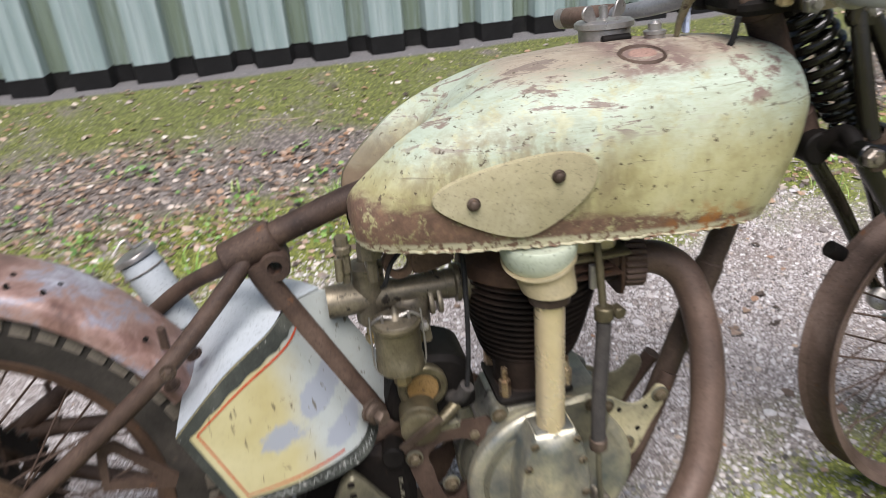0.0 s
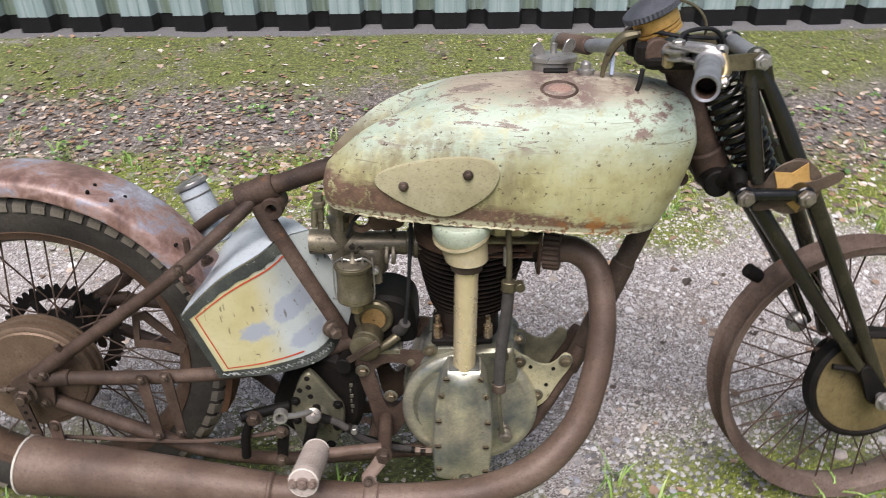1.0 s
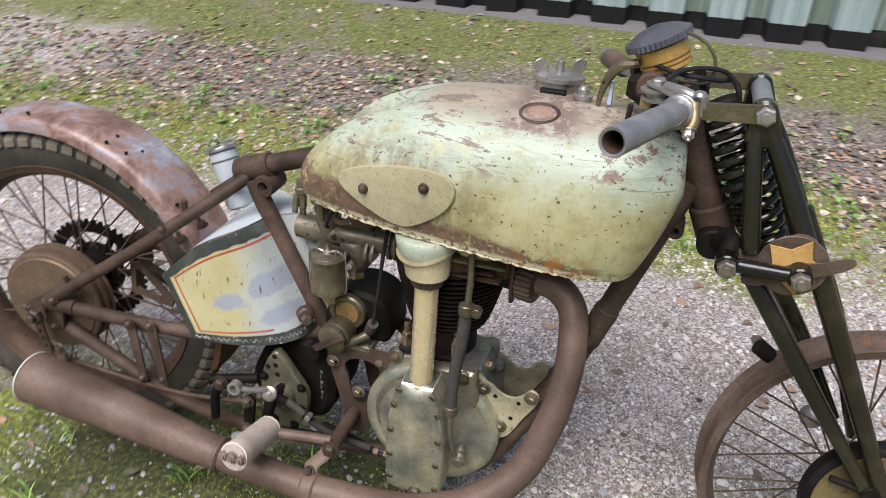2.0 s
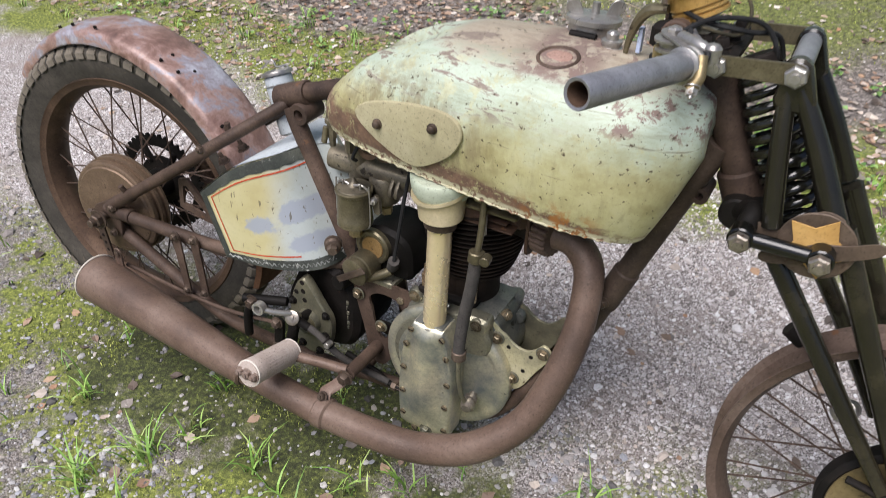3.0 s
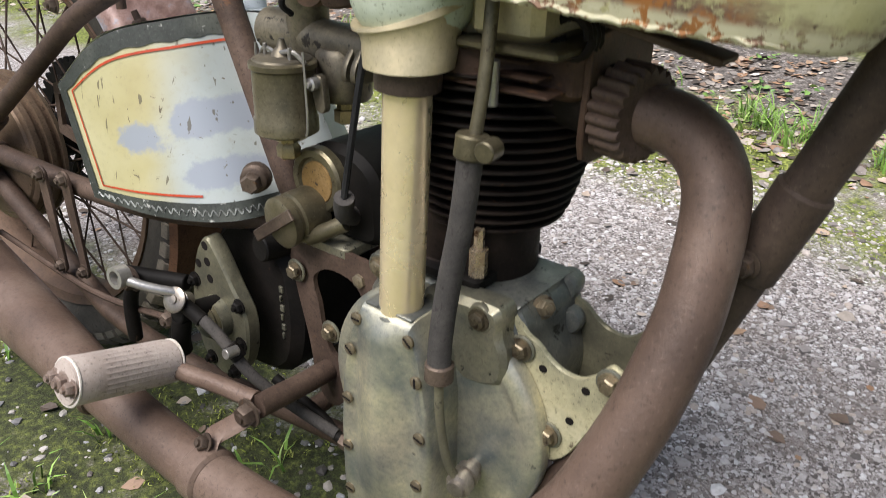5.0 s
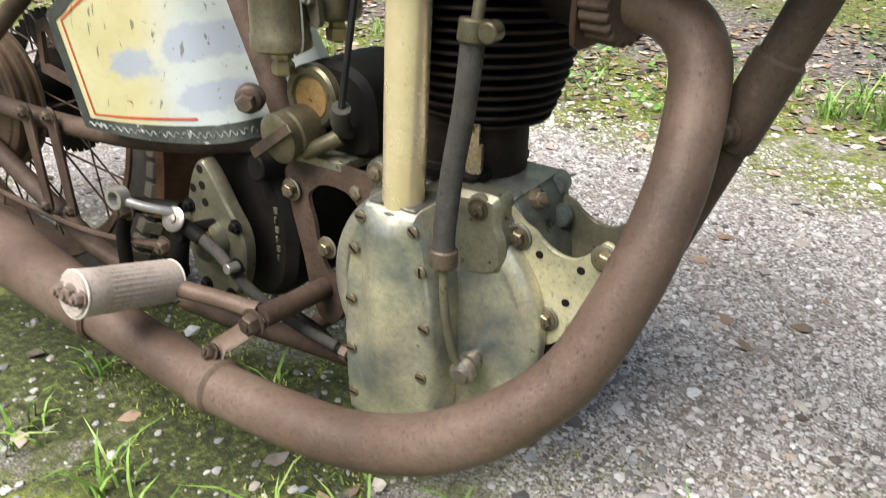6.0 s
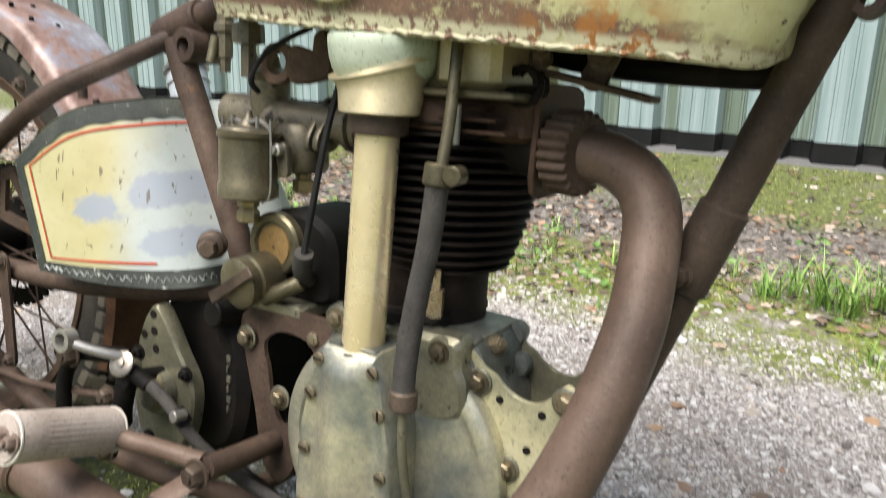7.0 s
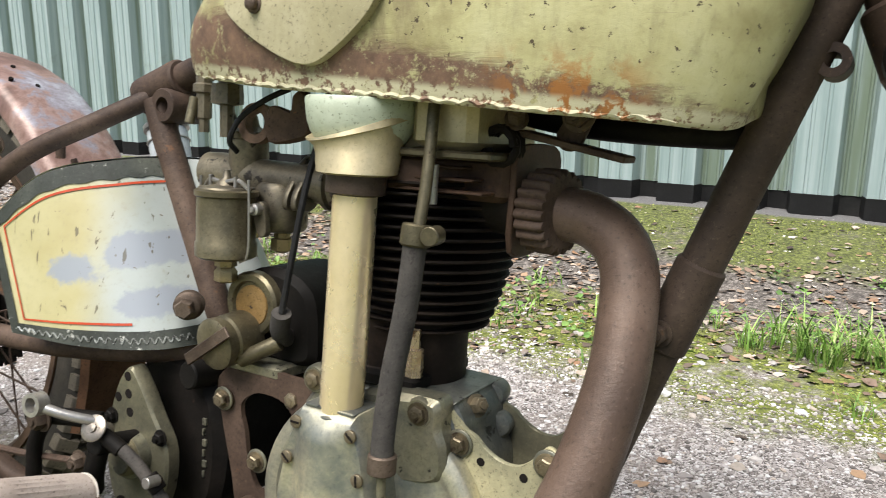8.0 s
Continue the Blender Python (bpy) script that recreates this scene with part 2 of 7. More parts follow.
def plate(bm, outline, thick, to_world, edge=0.0015):
    """A flat plate from a 2D outline, with bevelled rims; to_world maps (u, v, w) to a place."""
    n = len(outline)
    c = (sum(p[0] for p in outline) / n, sum(p[1] for p in outline) / n)

    def inset(k):
        out = []
        for u, v in outline:
            d = math.hypot(u - c[0], v - c[1]) or 1
            out.append((u - (u - c[0]) / d * k, v - (v - c[1]) / d * k))
        return out
    o, i = outline, inset(edge)
    rings = [[to_world(u, v, w) for u, v in s] for s, w in ((i, 0), (o, edge), (o, thick - edge), (i, thick))]
    ring_loft(bm, rings)
    return bm


def round_outline(pts, n=5):
    """A closed smooth outline through the points."""
    P = [np.array(p, float) for p in pts]
    k, out = len(P), []
    for i in range(k):
        a, b, c, d = P[i - 1], P[i], P[(i + 1) % k], P[(i + 2) % k]
        for j in range(n):
            t = j / n
            out.append(tuple(0.5 * ((2 * b) + (c - a) * t + (2 * a - 5 * b + 4 * c - d) * t * t + (3 * b - a - 3 * c + d) * t ** 3)))
    return out


def hull_outline(circles, n=10):
    """The belt round some circles (u, v, r): an outline for links and lugs."""
    pts = [(u + r * math.cos(a), v + r * math.sin(a)) for u, v, r in circles for a in (2 * math.pi * i / (n * 2) for i in range(n * 2))]
    pts = sorted(set((round(a, 5), round(b, 5)) for a, b in pts))

    def half(seq):
        h = []
        for p in seq:
            while len(h) > 1 and (h[-1][0] - h[-2][0]) * (p[1] - h[-2][1]) - (h[-1][1] - h[-2][1]) * (p[0] - h[-2][0]) <= 0:
                h.pop()
            h.append(p)
        return h[:-1]
    return half(pts) + half(reversed(pts))


def side(y):
    """Maps (x, z, depth) on the bike's right side: depth goes outward from y."""
    return lambda u, v, w: (u, y - w, v)


def box(bm, lo, hi, edge=0.003, m=None):
    (x0, y0, z0), (x1, y1, z1) = lo, hi
    e = min(edge, (x1 - x0) / 3, (y1 - y0) / 3, (z1 - z0) / 3)

    def r(k, z):
        return [Vector(p) for p in ((x0 + k, y0 + k + e, z), (x0 + k + e, y0 + k, z), (x1 - k - e, y0 + k, z), (x1 - k, y0 + k + e, z), (x1 - k, y1 - k - e, z), (x1 - k - e, y1 - k, z), (x0 + k + e, y1 - k, z), (x0 + k, y1 - k - e, z))]
    rings = [r(e, z0), r(0, z0 + e), r(0, z1 - e), r(e, z1)]
    if m is not None:
        rings = [[m @ p for p in q] for q in rings]
    ring_loft(bm, rings)
    return bm


def bolt(bm, p, d, r=0.009, h=0.008, washer=True, stud=0.004):
    """A hexagon head with washer, and the stud's end."""
    p, d = Vector(p), Vector(d).normalized()
    if washer:
        lathe(bm, p, d, [(0, r * 1.35), (r * 0.18, r * 1.35)], 16)
    lathe(bm, p + d * r * 0.15, d, [(0, r), (h * 0.8, r), (h, r * 0.82)], 6)
    if stud:
        lathe(bm, p + d * h, d, [(0, r * 0.5), (stud, r * 0.45)], 10)
    return bm


def nut_part(name, p, d, parent, r=0.009, h=0.008, mat=None, stud=0.004, label=""):
    return part(name, bolt(bmesh.new(), p, d, r, h, True, stud), mat or BOLT_RUST, parent, label)


def bar_part(name, pts, r, parent, mat, label="", seg=14, n=6, curved=True):
    return part(name, tube(bmesh.new(), pts, r, seg, n, True, curved), mat, parent, label)


def rod_part(name, a, b, r, parent, mat, label="", r2=None, seg=16, edge=0.0):
    return part(name, rod(bmesh.new(), a, b, r, r2, seg, edge), mat, parent, label)


def mirrored(p):
    return (p[0], -p[1], *p[2:])


# ---- the setting ----
def ground_material():
    m, n, l, p = material("gravel_moss_ground")
    v = coords(n, l)
    sep = n.new("ShaderNodeSeparateXYZ")
    l.new(v, sep.inputs[0])
    warp = noise_tex(n, l, v, 1.6, 6, 0.65)
    wob = math_node(n, l, "MULTIPLY_ADD", warp, 1.0, -0.5)
    y = math_node(n, l, "ADD", sep.outputs["Y"], wob)
    cell = n.new("ShaderNodeTexVoronoi")
    cell.inputs["Scale"].default_value = 190
    l.new(v, cell.inputs["Vector"])
    edge = n.new("ShaderNodeTexVoronoi")
    edge.feature = "DISTANCE_TO_EDGE"
    edge.inputs["Scale"].default_value = 190
    l.new(v, edge.inputs["Vector"])
    fine = noise_tex(n, l, v, 260, 4, 0.7)
    patch = noise_tex(n, l, v, 5, 6, 0.7)
    cs = n.new("ShaderNodeSeparateColor")
    l.new(cell.outputs["Color"], cs.inputs[0])
    stone = ramp(n, l, cs.outputs[0], [(0.0, (0.08, 0.068, 0.062)), (0.35, (0.28, 0.25, 0.235)), (0.7, (0.44, 0.41, 0.395)), (0.92, (0.58, 0.56, 0.555)), (1.0, (0.70, 0.69, 0.70))])
    dirt = ramp(n, l, fine, [(0.40, (0.045, 0.037, 0.033)), (0.5, (0.24, 0.212, 0.197)), (0.60, (0.56, 0.52, 0.50))])
    gravel = mix(n, l, math_node(n, l, "MULTIPLY", step(n, l, edge.outputs["Distance"], 0.03, 0.12), step(n, l, cs.outputs[1], 0.35, 0.5)), dirt, stone)
    gravel = mix(n, l, step(n, l, patch, 0.47, 0.62), gravel, mix(n, l, 0.5, gravel, (0.19, 0.155, 0.13)))
    moss = ramp(n, l, noise_tex(n, l, v, 90, 7, 0.75), [(0.32, (0.024, 0.028, 0.008)), (0.48, (0.105, 0.125, 0.022)), (0.64, (0.30, 0.33, 0.065))])
    soil = ramp(n, l, noise_tex(n, l, v, 70, 8, 0.8), [(0.36, (0.014, 0.012, 0.010)), (0.5, (0.095, 0.08, 0.068)), (0.63, (0.34, 0.30, 0.27))])
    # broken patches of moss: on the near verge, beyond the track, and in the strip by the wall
    spot = math_node(n, l, "MULTIPLY_ADD", noise_tex(n, l, v, 2.3, 5, 0.6), 0.55, math_node(n, l, "MULTIPLY", noise_tex(n, l, v, 11, 8, 0.75), 0.45))
    earth = ramp(n, l, fine, [(0.36, (0.018, 0.015, 0.012)), (0.5, (0.095, 0.082, 0.065)), (0.66, (0.32, 0.29, 0.255))])
    near = step(n, l, y, 0.16, -0.14)
    c = mix(n, l, math_node(n, l, "MULTIPLY", near, 0.72), gravel, earth)
    c = mix(n, l, math_node(n, l, "MULTIPLY", near, step(n, l, spot, 0.44, 0.51)), c, moss)
    # dark moss below the motorcycle, with its shade put into the colour
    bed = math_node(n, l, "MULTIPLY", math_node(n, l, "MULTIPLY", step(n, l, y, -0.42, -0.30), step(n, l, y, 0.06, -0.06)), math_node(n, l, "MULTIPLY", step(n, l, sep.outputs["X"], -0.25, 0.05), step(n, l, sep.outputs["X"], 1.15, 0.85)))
    shaded_moss = ramp(n, l, noise_tex(n, l, v, 80, 7, 0.75), [(0.32, (0.007, 0.008, 0.004)), (0.5, (0.036, 0.043, 0.011)), (0.66, (0.13, 0.15, 0.032))])
    c = mix(n, l, math_node(n, l, "MULTIPLY", bed, step(n, l, spot, 0.42, 0.52)), c, shaded_moss)
    c = mix(n, l, math_node(n, l, "MULTIPLY", math_node(n, l, "MULTIPLY", step(n, l, y, 1.15, 1.4), 0.92), step(n, l, sep.outputs["X"], -1.7, -1.1)), c, soil)
    verge = math_node(n, l, "MULTIPLY", step(n, l, y, 0.72, 0.98), step(n, l, y, 1.6, 1.35))
    c = mix(n, l, math_node(n, l, "MULTIPLY", verge, step(n, l, spot, 0.38, 0.50)), c, moss)
    strip = step(n, l, y, 1.85, 2.1)
    dry = ramp(n, l, noise_tex(n, l, v, 75, 8, 0.8), [(0.36, (0.016, 0.018, 0.007)), (0.47, (0.068, 0.080, 0.016)), (0.56, (0.15, 0.175, 0.032)), (0.68, (0.33, 0.32, 0.15))])
    c = mix(n, l, math_node(n, l, "MULTIPLY", strip, math_node(n, l, "MULTIPLY", step(n, l, spot, 0.36, 0.50), 0.92)), c, dry)
    kerb = math_node(n, l, "MULTIPLY_ADD", spot, 0.12, sep.outputs["Y"])
    c = mix(n, l, step(n, l, kerb, 2.56, 2.60), c, ramp(n, l, fine, [(0.3, (0.06, 0.058, 0.056)), (0.7, (0.21, 0.205, 0.205))]))
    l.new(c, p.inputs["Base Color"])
    p.inputs["Roughness"].default_value = 0.9
    h = math_node(n, l, "ADD", math_node(n, l, "MULTIPLY", step(n, l, edge.outputs["Distance"], 0.0, 0.25), 0.3), math_node(n, l, "MULTIPLY", fine, 0.5))
    bump(n, l, p, h, 0.6, 0.003)
    return m


def sheet_material():
    m, n, l, p = material("painted_steel_sheet")
    v = coords(n, l)
    streak = noise_tex(n, l, coords(n, l, (9, 9, 0.35)), 3, 5)
    dirt = noise_tex(n, l, v, 4, 7, 0.7)
    c = ramp(n, l, streak, [(0.3, (0.20, 0.275, 0.265)), (0.55, (0.31, 0.385, 0.38)), (0.8, (0.42, 0.49, 0.49))])
    c = mix(n, l, step(n, l, dirt, 0.58, 0.78), c, (0.20, 0.23, 0.18))
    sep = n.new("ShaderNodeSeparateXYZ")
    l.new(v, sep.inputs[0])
    # darker and greener in the troughs between the ribs
    trough_tint = math_node(n, l, "MULTIPLY", step(n, l, sep.outputs["Y"], -0.035, -0.012), step(n, l, streak, 0.72, 0.35))
    c = mix(n, l, math_node(n, l, "MULTIPLY", trough_tint, 0.8), c, (0.13, 0.165, 0.10))
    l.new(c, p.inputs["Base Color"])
    p.inputs["Roughness"].default_value = 0.42
    bump(n, l, p, noise_tex(n, l, v, 90, 3), 0.05, 0.001)
    return m


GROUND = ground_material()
SHEET = sheet_material()
FOOTING = worn("bitumen_footing", (0.018, 0.018, 0.018), (0.01, 0.01, 0.01), (0.04, 0.04, 0.036), 0.6, 0.0, 8, (0.10, 0.10, 0.08), 0.7, 0.3)


BANK = 0.132


def relief(x, y):
    """The lie of the land: small humps, and a slight bank towards the wall."""
    h = 0.010 * noise.noise((x * 1.3, y * 1.3, 0.0)) + 0.006 * noise.noise((x * 5, y * 5, 3.0))
    h *= min(1.0, max(0.25, abs(y + 0.05) * 2.0))
    k = min(1.0, max(0.0, (y - 1.45) / 1.1))
    h += BANK * k * k * (3 - 2 * k)
    h -= 0.014 * math.exp(-((x / 0.16) ** 2 + ((y + 0.06) / 0.12) ** 2))
    return h


def build_ground():
    def axis(lo, hi, fine_lo, fine_hi, fine):
        a = [lo, lo * 0.45, lo * 0.2, lo * 0.1] if lo < -20 else [lo]
        b = [hi * 0.1, hi * 0.2, hi * 0.45, hi]
        mid = list(np.arange(fine_lo, fine_hi + 1e-6, fine))
        return [v for v in a if v < fine_lo] + mid + [v for v in b if v > fine_hi]
    xs, ys = axis(-120, 120, -3.2, 3.6, 0.04), axis(-120, 120, -1.6, 2.8, 0.04)
    verts = [(x, y, relief(x, y) if abs(x) < 4 and abs(y) < 3 else BANK * min(1.0, max(0.0, (y - 1.45) / 1.1))) for y in ys for x in xs]
    k = len(xs)
    faces = [(j * k + i, j * k + i + 1, (j + 1) * k + i + 1, (j + 1) * k + i) for j in range(len(ys) - 1) for i in range(k - 1)]
    me = bpy.data.meshes.new("ground")
    me.from_pydata(verts, [], faces)
    for f in me.polygons:
        f.use_smooth = True
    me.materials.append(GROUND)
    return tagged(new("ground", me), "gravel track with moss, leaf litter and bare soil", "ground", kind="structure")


build_ground()

WALL_Y, PITCH, RIB0 = 2.670, 0.2597, -0.048


def build_wall():
    wall = new("wall_north")
    tagged(wall, "wall of pale green ribbed steel sheets on a black footing", "wall", kind="structure")
    # one ribbed sheet: proud ribs with three shallow flutes, deep dark troughs between
    prof = []
    for k in range(4):
        c = (k + 0.5) * PITCH
        prof += [(c - 0.112, 0.0), (c - 0.109, 0.005), (c - 0.101, 0.005), (c - 0.098, 0.0), (c - 0.090, 0.0), (c - 0.074, 0.070), (c - 0.034, 0.070), (c - 0.031, 0.065), (c - 0.021, 0.065), (c - 0.018, 0.070),
                 (c + 0.018, 0.070), (c + 0.021, 0.065), (c + 0.031, 0.065), (c + 0.034, 0.070), (c + 0.074, 0.070), (c + 0.090, 0.0), (c + 0.098, 0.0), (c + 0.101, 0.005), (c + 0.109, 0.005), (c + 0.112, 0.0)]
    bm = bmesh.new()
    pr = [(0.001, 0.0)] + prof + [(4 * PITCH - 0.001, 0.0)]
    lo, hi, back = [], [], []
    for x, d in pr:
        lo.append(bm.verts.new((x, -d, BANK + 0.076)))
        hi.append(bm.verts.new((x, -d, 3.4)))
    lob = [bm.verts.new((x, -d + 0.0015, BANK + 0.076)) for x, d in pr]
    hib = [bm.verts.new((x, -d + 0.0015, 3.4)) for x, d in pr]
    for i in range(len(pr) - 1):
        bm.faces.new((lo[i], lo[i + 1], hi[i + 1], hi[i]))
        bm.faces.new((lob[i + 1], lob[i], hib[i], hib[i + 1]))
        bm.faces.new((lo[i + 1], lo[i], lob[i], lob[i + 1]))
    x0 = RIB0 - PITCH / 2
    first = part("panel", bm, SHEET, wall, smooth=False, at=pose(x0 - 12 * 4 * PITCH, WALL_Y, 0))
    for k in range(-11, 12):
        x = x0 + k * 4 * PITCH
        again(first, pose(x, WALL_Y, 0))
    # footing of black bitumen-coated profile below the sheets
    for k in range(-44, 46):
        c = RIB0 + k * PITCH
        if k == -44:
            b = bmesh.new()
            plate(b, [(-0.093, 0.0), (-0.076, -0.074), (0.076, -0.074), (0.093, 0.0)], 0.1, lambda u, v, w: (u, v, BANK + w - 0.02))
            shoe = part("footing", b, FOOTING, wall, smooth=False, at=pose(c, WALL_Y + 0.002, 0))
        else:
            again(shoe, pose(c, WALL_Y + 0.002, 0))
    b = bmesh.new()
    box(b, (-13, WALL_Y + 0.003, -0.05), (13, WALL_Y + 0.2, BANK + 0.079), 0.004)
    part("plinth", b, FOOTING, wall)
    b = bmesh.new()
    box(b, (-13, WALL_Y + 0.02, BANK + 0.08), (13, WALL_Y + 0.12, 3.4), 0.004)
    part("backing", b, SHEET, wall)
    b = bmesh.new()
    box(b, (-13, WALL_Y - 0.12, 3.4), (13, WALL_Y + 0.3, 3.52), 0.01)
    part("eaves_trim", b, FOOTING, wall)


build_wall()



# ---- the motorcycle: x forward, y to its left, leaning to its left ----
bike = new("motorcycle")
bike.matrix_basis = pose(0, -0.06, 0, -5.3)
tagged(bike, "rusty stripped vintage motorcycle with pale green tank, standing on gravel", "motorcycle")


def tank_material():
    m, n, l, p = material("weathered_tank_paint")
    v = coords(n, l)
    sep = n.new("ShaderNodeSeparateXYZ")
    l.new(v, sep.inputs[0])
    X, Y, Z = sep.outputs["X"], sep.outputs["Y"], sep.outputs["Z"]
    mul = lambda a, b: math_node(n, l, "MULTIPLY", a, b)
    mad = lambda a, b, c: math_node(n, l, "MULTIPLY_ADD", a, b, c)
    big = noise_tex(n, l, v, 7, 6, 0.65)
    streak = noise_tex(n, l, coords(n, l, (4.5, 14, 24)), 2.4, 9, 0.75, 0.5)
    brush = noise_tex(n, l, coords(n, l, (30, 60, 5)), 2.0, 6, 0.7)
    fine = noise_tex(n, l, v, 170, 7, 0.75)
    chip = noise_tex(n, l, v, 36, 10, 0.75, 0.3)
    speck = noise_tex(n, l, v, 115, 5, 0.65, 0.2)
    olive = ramp(n, l, big, [(0.32, (0.24, 0.21, 0.09)), (0.48, (0.41, 0.385, 0.195)), (0.68, (0.50, 0.485, 0.29))])
    olive = mix(n, l, mul(step(n, l, brush, 0.5, 0.75), 0.5), olive, (0.24, 0.215, 0.11))
    mint = ramp(n, l, streak, [(0.3, (0.27, 0.29, 0.20)), (0.5, (0.38, 0.445, 0.345)), (0.75, (0.50, 0.56, 0.48))])
    c = mix(n, l, step(n, l, mad(big, 0.16, Z), 0.785, 0.885), olive, mint)
    mixed = step(n, l, chip, 0.5, 0.62)
    c = mix(n, l, mul(mixed, 0.55), c, olive)
    # dark handled patch round the knee plate, and fine scratches
    kx, kz = mad(X, 1.0, -0.765), mad(Z, 1.5, -1.075)
    kd = math_node(n, l, "SQRT", math_node(n, l, "ADD", mul(kx, kx), mul(kz, kz)))
    c = mix(n, l, mul(step(n, l, mad(big, 0.12, kd), 0.225, 0.15), mul(step(n, l, brush, 0.35, 0.6), 0.75)), c, (0.20, 0.165, 0.09))
    for sc, ang in ((26.0, 0.5), (17.0, -0.9)):
        mp = n.new("ShaderNodeMapping")
        mp.inputs["Rotation"].default_value = (0, ang, 0)
        mp.inputs["Scale"].default_value = (3.0, 10.0, 60.0)
        l.new(v, mp.inputs["Vector"])
        scr = noise_tex(n, l, mp.outputs["Vector"], sc / 14, 4, 0.5)
        c = mix(n, l, mul(step(n, l, scr, 0.69, 0.72), 0.55), c, (0.11, 0.085, 0.05))
    # browned top, with bare purple-brown metal towards the nose and round the filler
    tan = ramp(n, l, streak, [(0.3, (0.21, 0.155, 0.12)), (0.5, (0.33, 0.27, 0.20)), (0.75, (0.44, 0.39, 0.30))])
    c = mix(n, l, mul(step(n, l, mad(streak, 0.06, Z), 0.852, 0.872), 0.9), c, tan)
    bare = (0.185, 0.13, 0.108)
    nose = mul(step(n, l, mad(big, 0.12, X), 1.06, 1.13), step(n, l, mad(chip, 0.05, Z), 0.802, 0.826))
    c = mix(n, l, mul(nose, step(n, l, chip, 0.515, 0.555)), c, bare)
    dx = mad(X, 1.0, -0.965)
    ring = mul(step(n, l, math_node(n, l, "ABSOLUTE", dx), 0.075, 0.03), step(n, l, mad(chip, 0.04, Z), 0.842, 0.856))
    c = mix(n, l, mul(ring, step(n, l, chip, 0.42, 0.5)), c, bare)
    # long scrapes on the shoulder
    band = mul(step(n, l, Z, 0.755, 0.785), step(n, l, X, 1.04, 0.9))
    c = mix(n, l, mul(band, step(n, l, streak, 0.545, 0.585)), c, mix(n, l, fine, (0.13, 0.10, 0.085), (0.27, 0.22, 0.17)))
    dark = mul(step(n, l, fine, 0.5, 0.72), 0.45)
    c = mix(n, l, dark, c, mix(n, l, 0.6, c, (0.14, 0.115, 0.06)))
    c = mix(n, l, step(n, l, speck, 0.625, 0.65), c, (0.07, 0.053, 0.03))
    c = mix(n, l, step(n, l, chip, 0.675, 0.69), c, (0.13, 0.09, 0.06))
    # rust along the lower edge, deep at the rear, with a cream rim below
    h = mad(X, 0.062, mad(Z, 1.0, -0.6905))
    rust = ramp(n, l, noise_tex(n, l, v, 60, 8, 0.75), [(0.3, (0.085, 0.052, 0.036)), (0.55, (0.165, 0.10, 0.066)), (0.8, (0.28, 0.17, 0.095))])
    reach = mad(X, -0.105, 0.139)
    edge = mad(streak, 0.055, math_node(n, l, "SUBTRACT", h, reach))
    low = mul(step(n, l, edge, 0.026, 0.008), step(n, l, mad(fine, 0.5, chip), 0.62, 0.72))
    c = mix(n, l, low, c, rust)
    # rust and grime down in the hollow behind the seat nose, on the far lobe
    hollow = mul(step(n, l, mad(chip, 0.05, Y), -0.015, 0.02), step(n, l, mad(streak, 0.05, X), 0.76, 0.72))
    hollow = mul(hollow, step(n, l, mad(chip, 0.06, Z), 0.82, 0.765))
    c = mix(n, l, mul(hollow, 0.85), c, mix(n, l, chip, (0.05, 0.036, 0.022), (0.20, 0.15, 0.085)))
    orange = mul(mul(step(n, l, X, 0.93, 0.99), step(n, l, X, 1.09, 1.04)), mul(step(n, l, h, 0.052, 0.02), step(n, l, chip, 0.46, 0.56)))
    c = mix(n, l, mul(orange, 0.85), c, (0.31, 0.125, 0.025))
    rim = mul(step(n, l, h, 0.013, 0.006), step(n, l, mad(fine, 0.4, speck), 0.62, 0.70))
    c = mix(n, l, rim, c, (0.48, 0.45, 0.30))
    l.new(c, p.inputs["Base Color"])
    r = n.new("ShaderNodeMapRange")
    r.inputs["To Min"].default_value, r.inputs["To Max"].default_value = 0.34, 0.66
    l.new(mad(low, 0.5, chip), r.inputs["Value"])
    l.new(r.outputs["Result"], p.inputs["Roughness"])
    p.inputs["Specular IOR Level"].default_value = 0.4
    bump(n, l, p, mad(fine, 0.3, mad(low, -0.5, mul(speck, -0.5))), 0.4, 0.002)
    return m


TANK_PAINT = tank_material()

# stations of the tank: x, half width, bottom, top, depth of the groove along the top
TANK = [(0.570, 0.060, 0.668, 0.700, 0.04), (0.578, 0.086, 0.656, 0.722, 0.055), (0.605, 0.104, 0.650, 0.750, 0.065), (0.65, 0.117, 0.646, 0.788, 0.06),
        (0.71, 0.127, 0.641, 0.818, 0.02), (0.78, 0.136, 0.637, 0.838, 0.0), (0.86, 0.142, 0.633, 0.847, 0.0), (0.95, 0.147, 0.628, 0.850, 0.0),
        (1.02, 0.147, 0.6245, 0.847, 0.0), (1.07, 0.139, 0.622, 0.842, 0.0), (1.104, 0.124, 0.620, 0.835, 0.0), (1.122, 0.106, 0.621, 0.828, 0.0), (1.129, 0.090, 0.627, 0.819, 0.0), (1.131, 0.070, 0.65, 0.80, 0.0)]
SECTION = [(0.0, 0.06), (0.5, 0.03), (0.84, 0.0), (0.90, 0.0), (0.925, 0.035), (0.965, 0.15), (1.0, 0.36), (0.995, 0.54), (0.945, 0.70), (0.83, 0.835), (0.64, 0.925), (0.38, 0.975), (0.0, 1.0)]


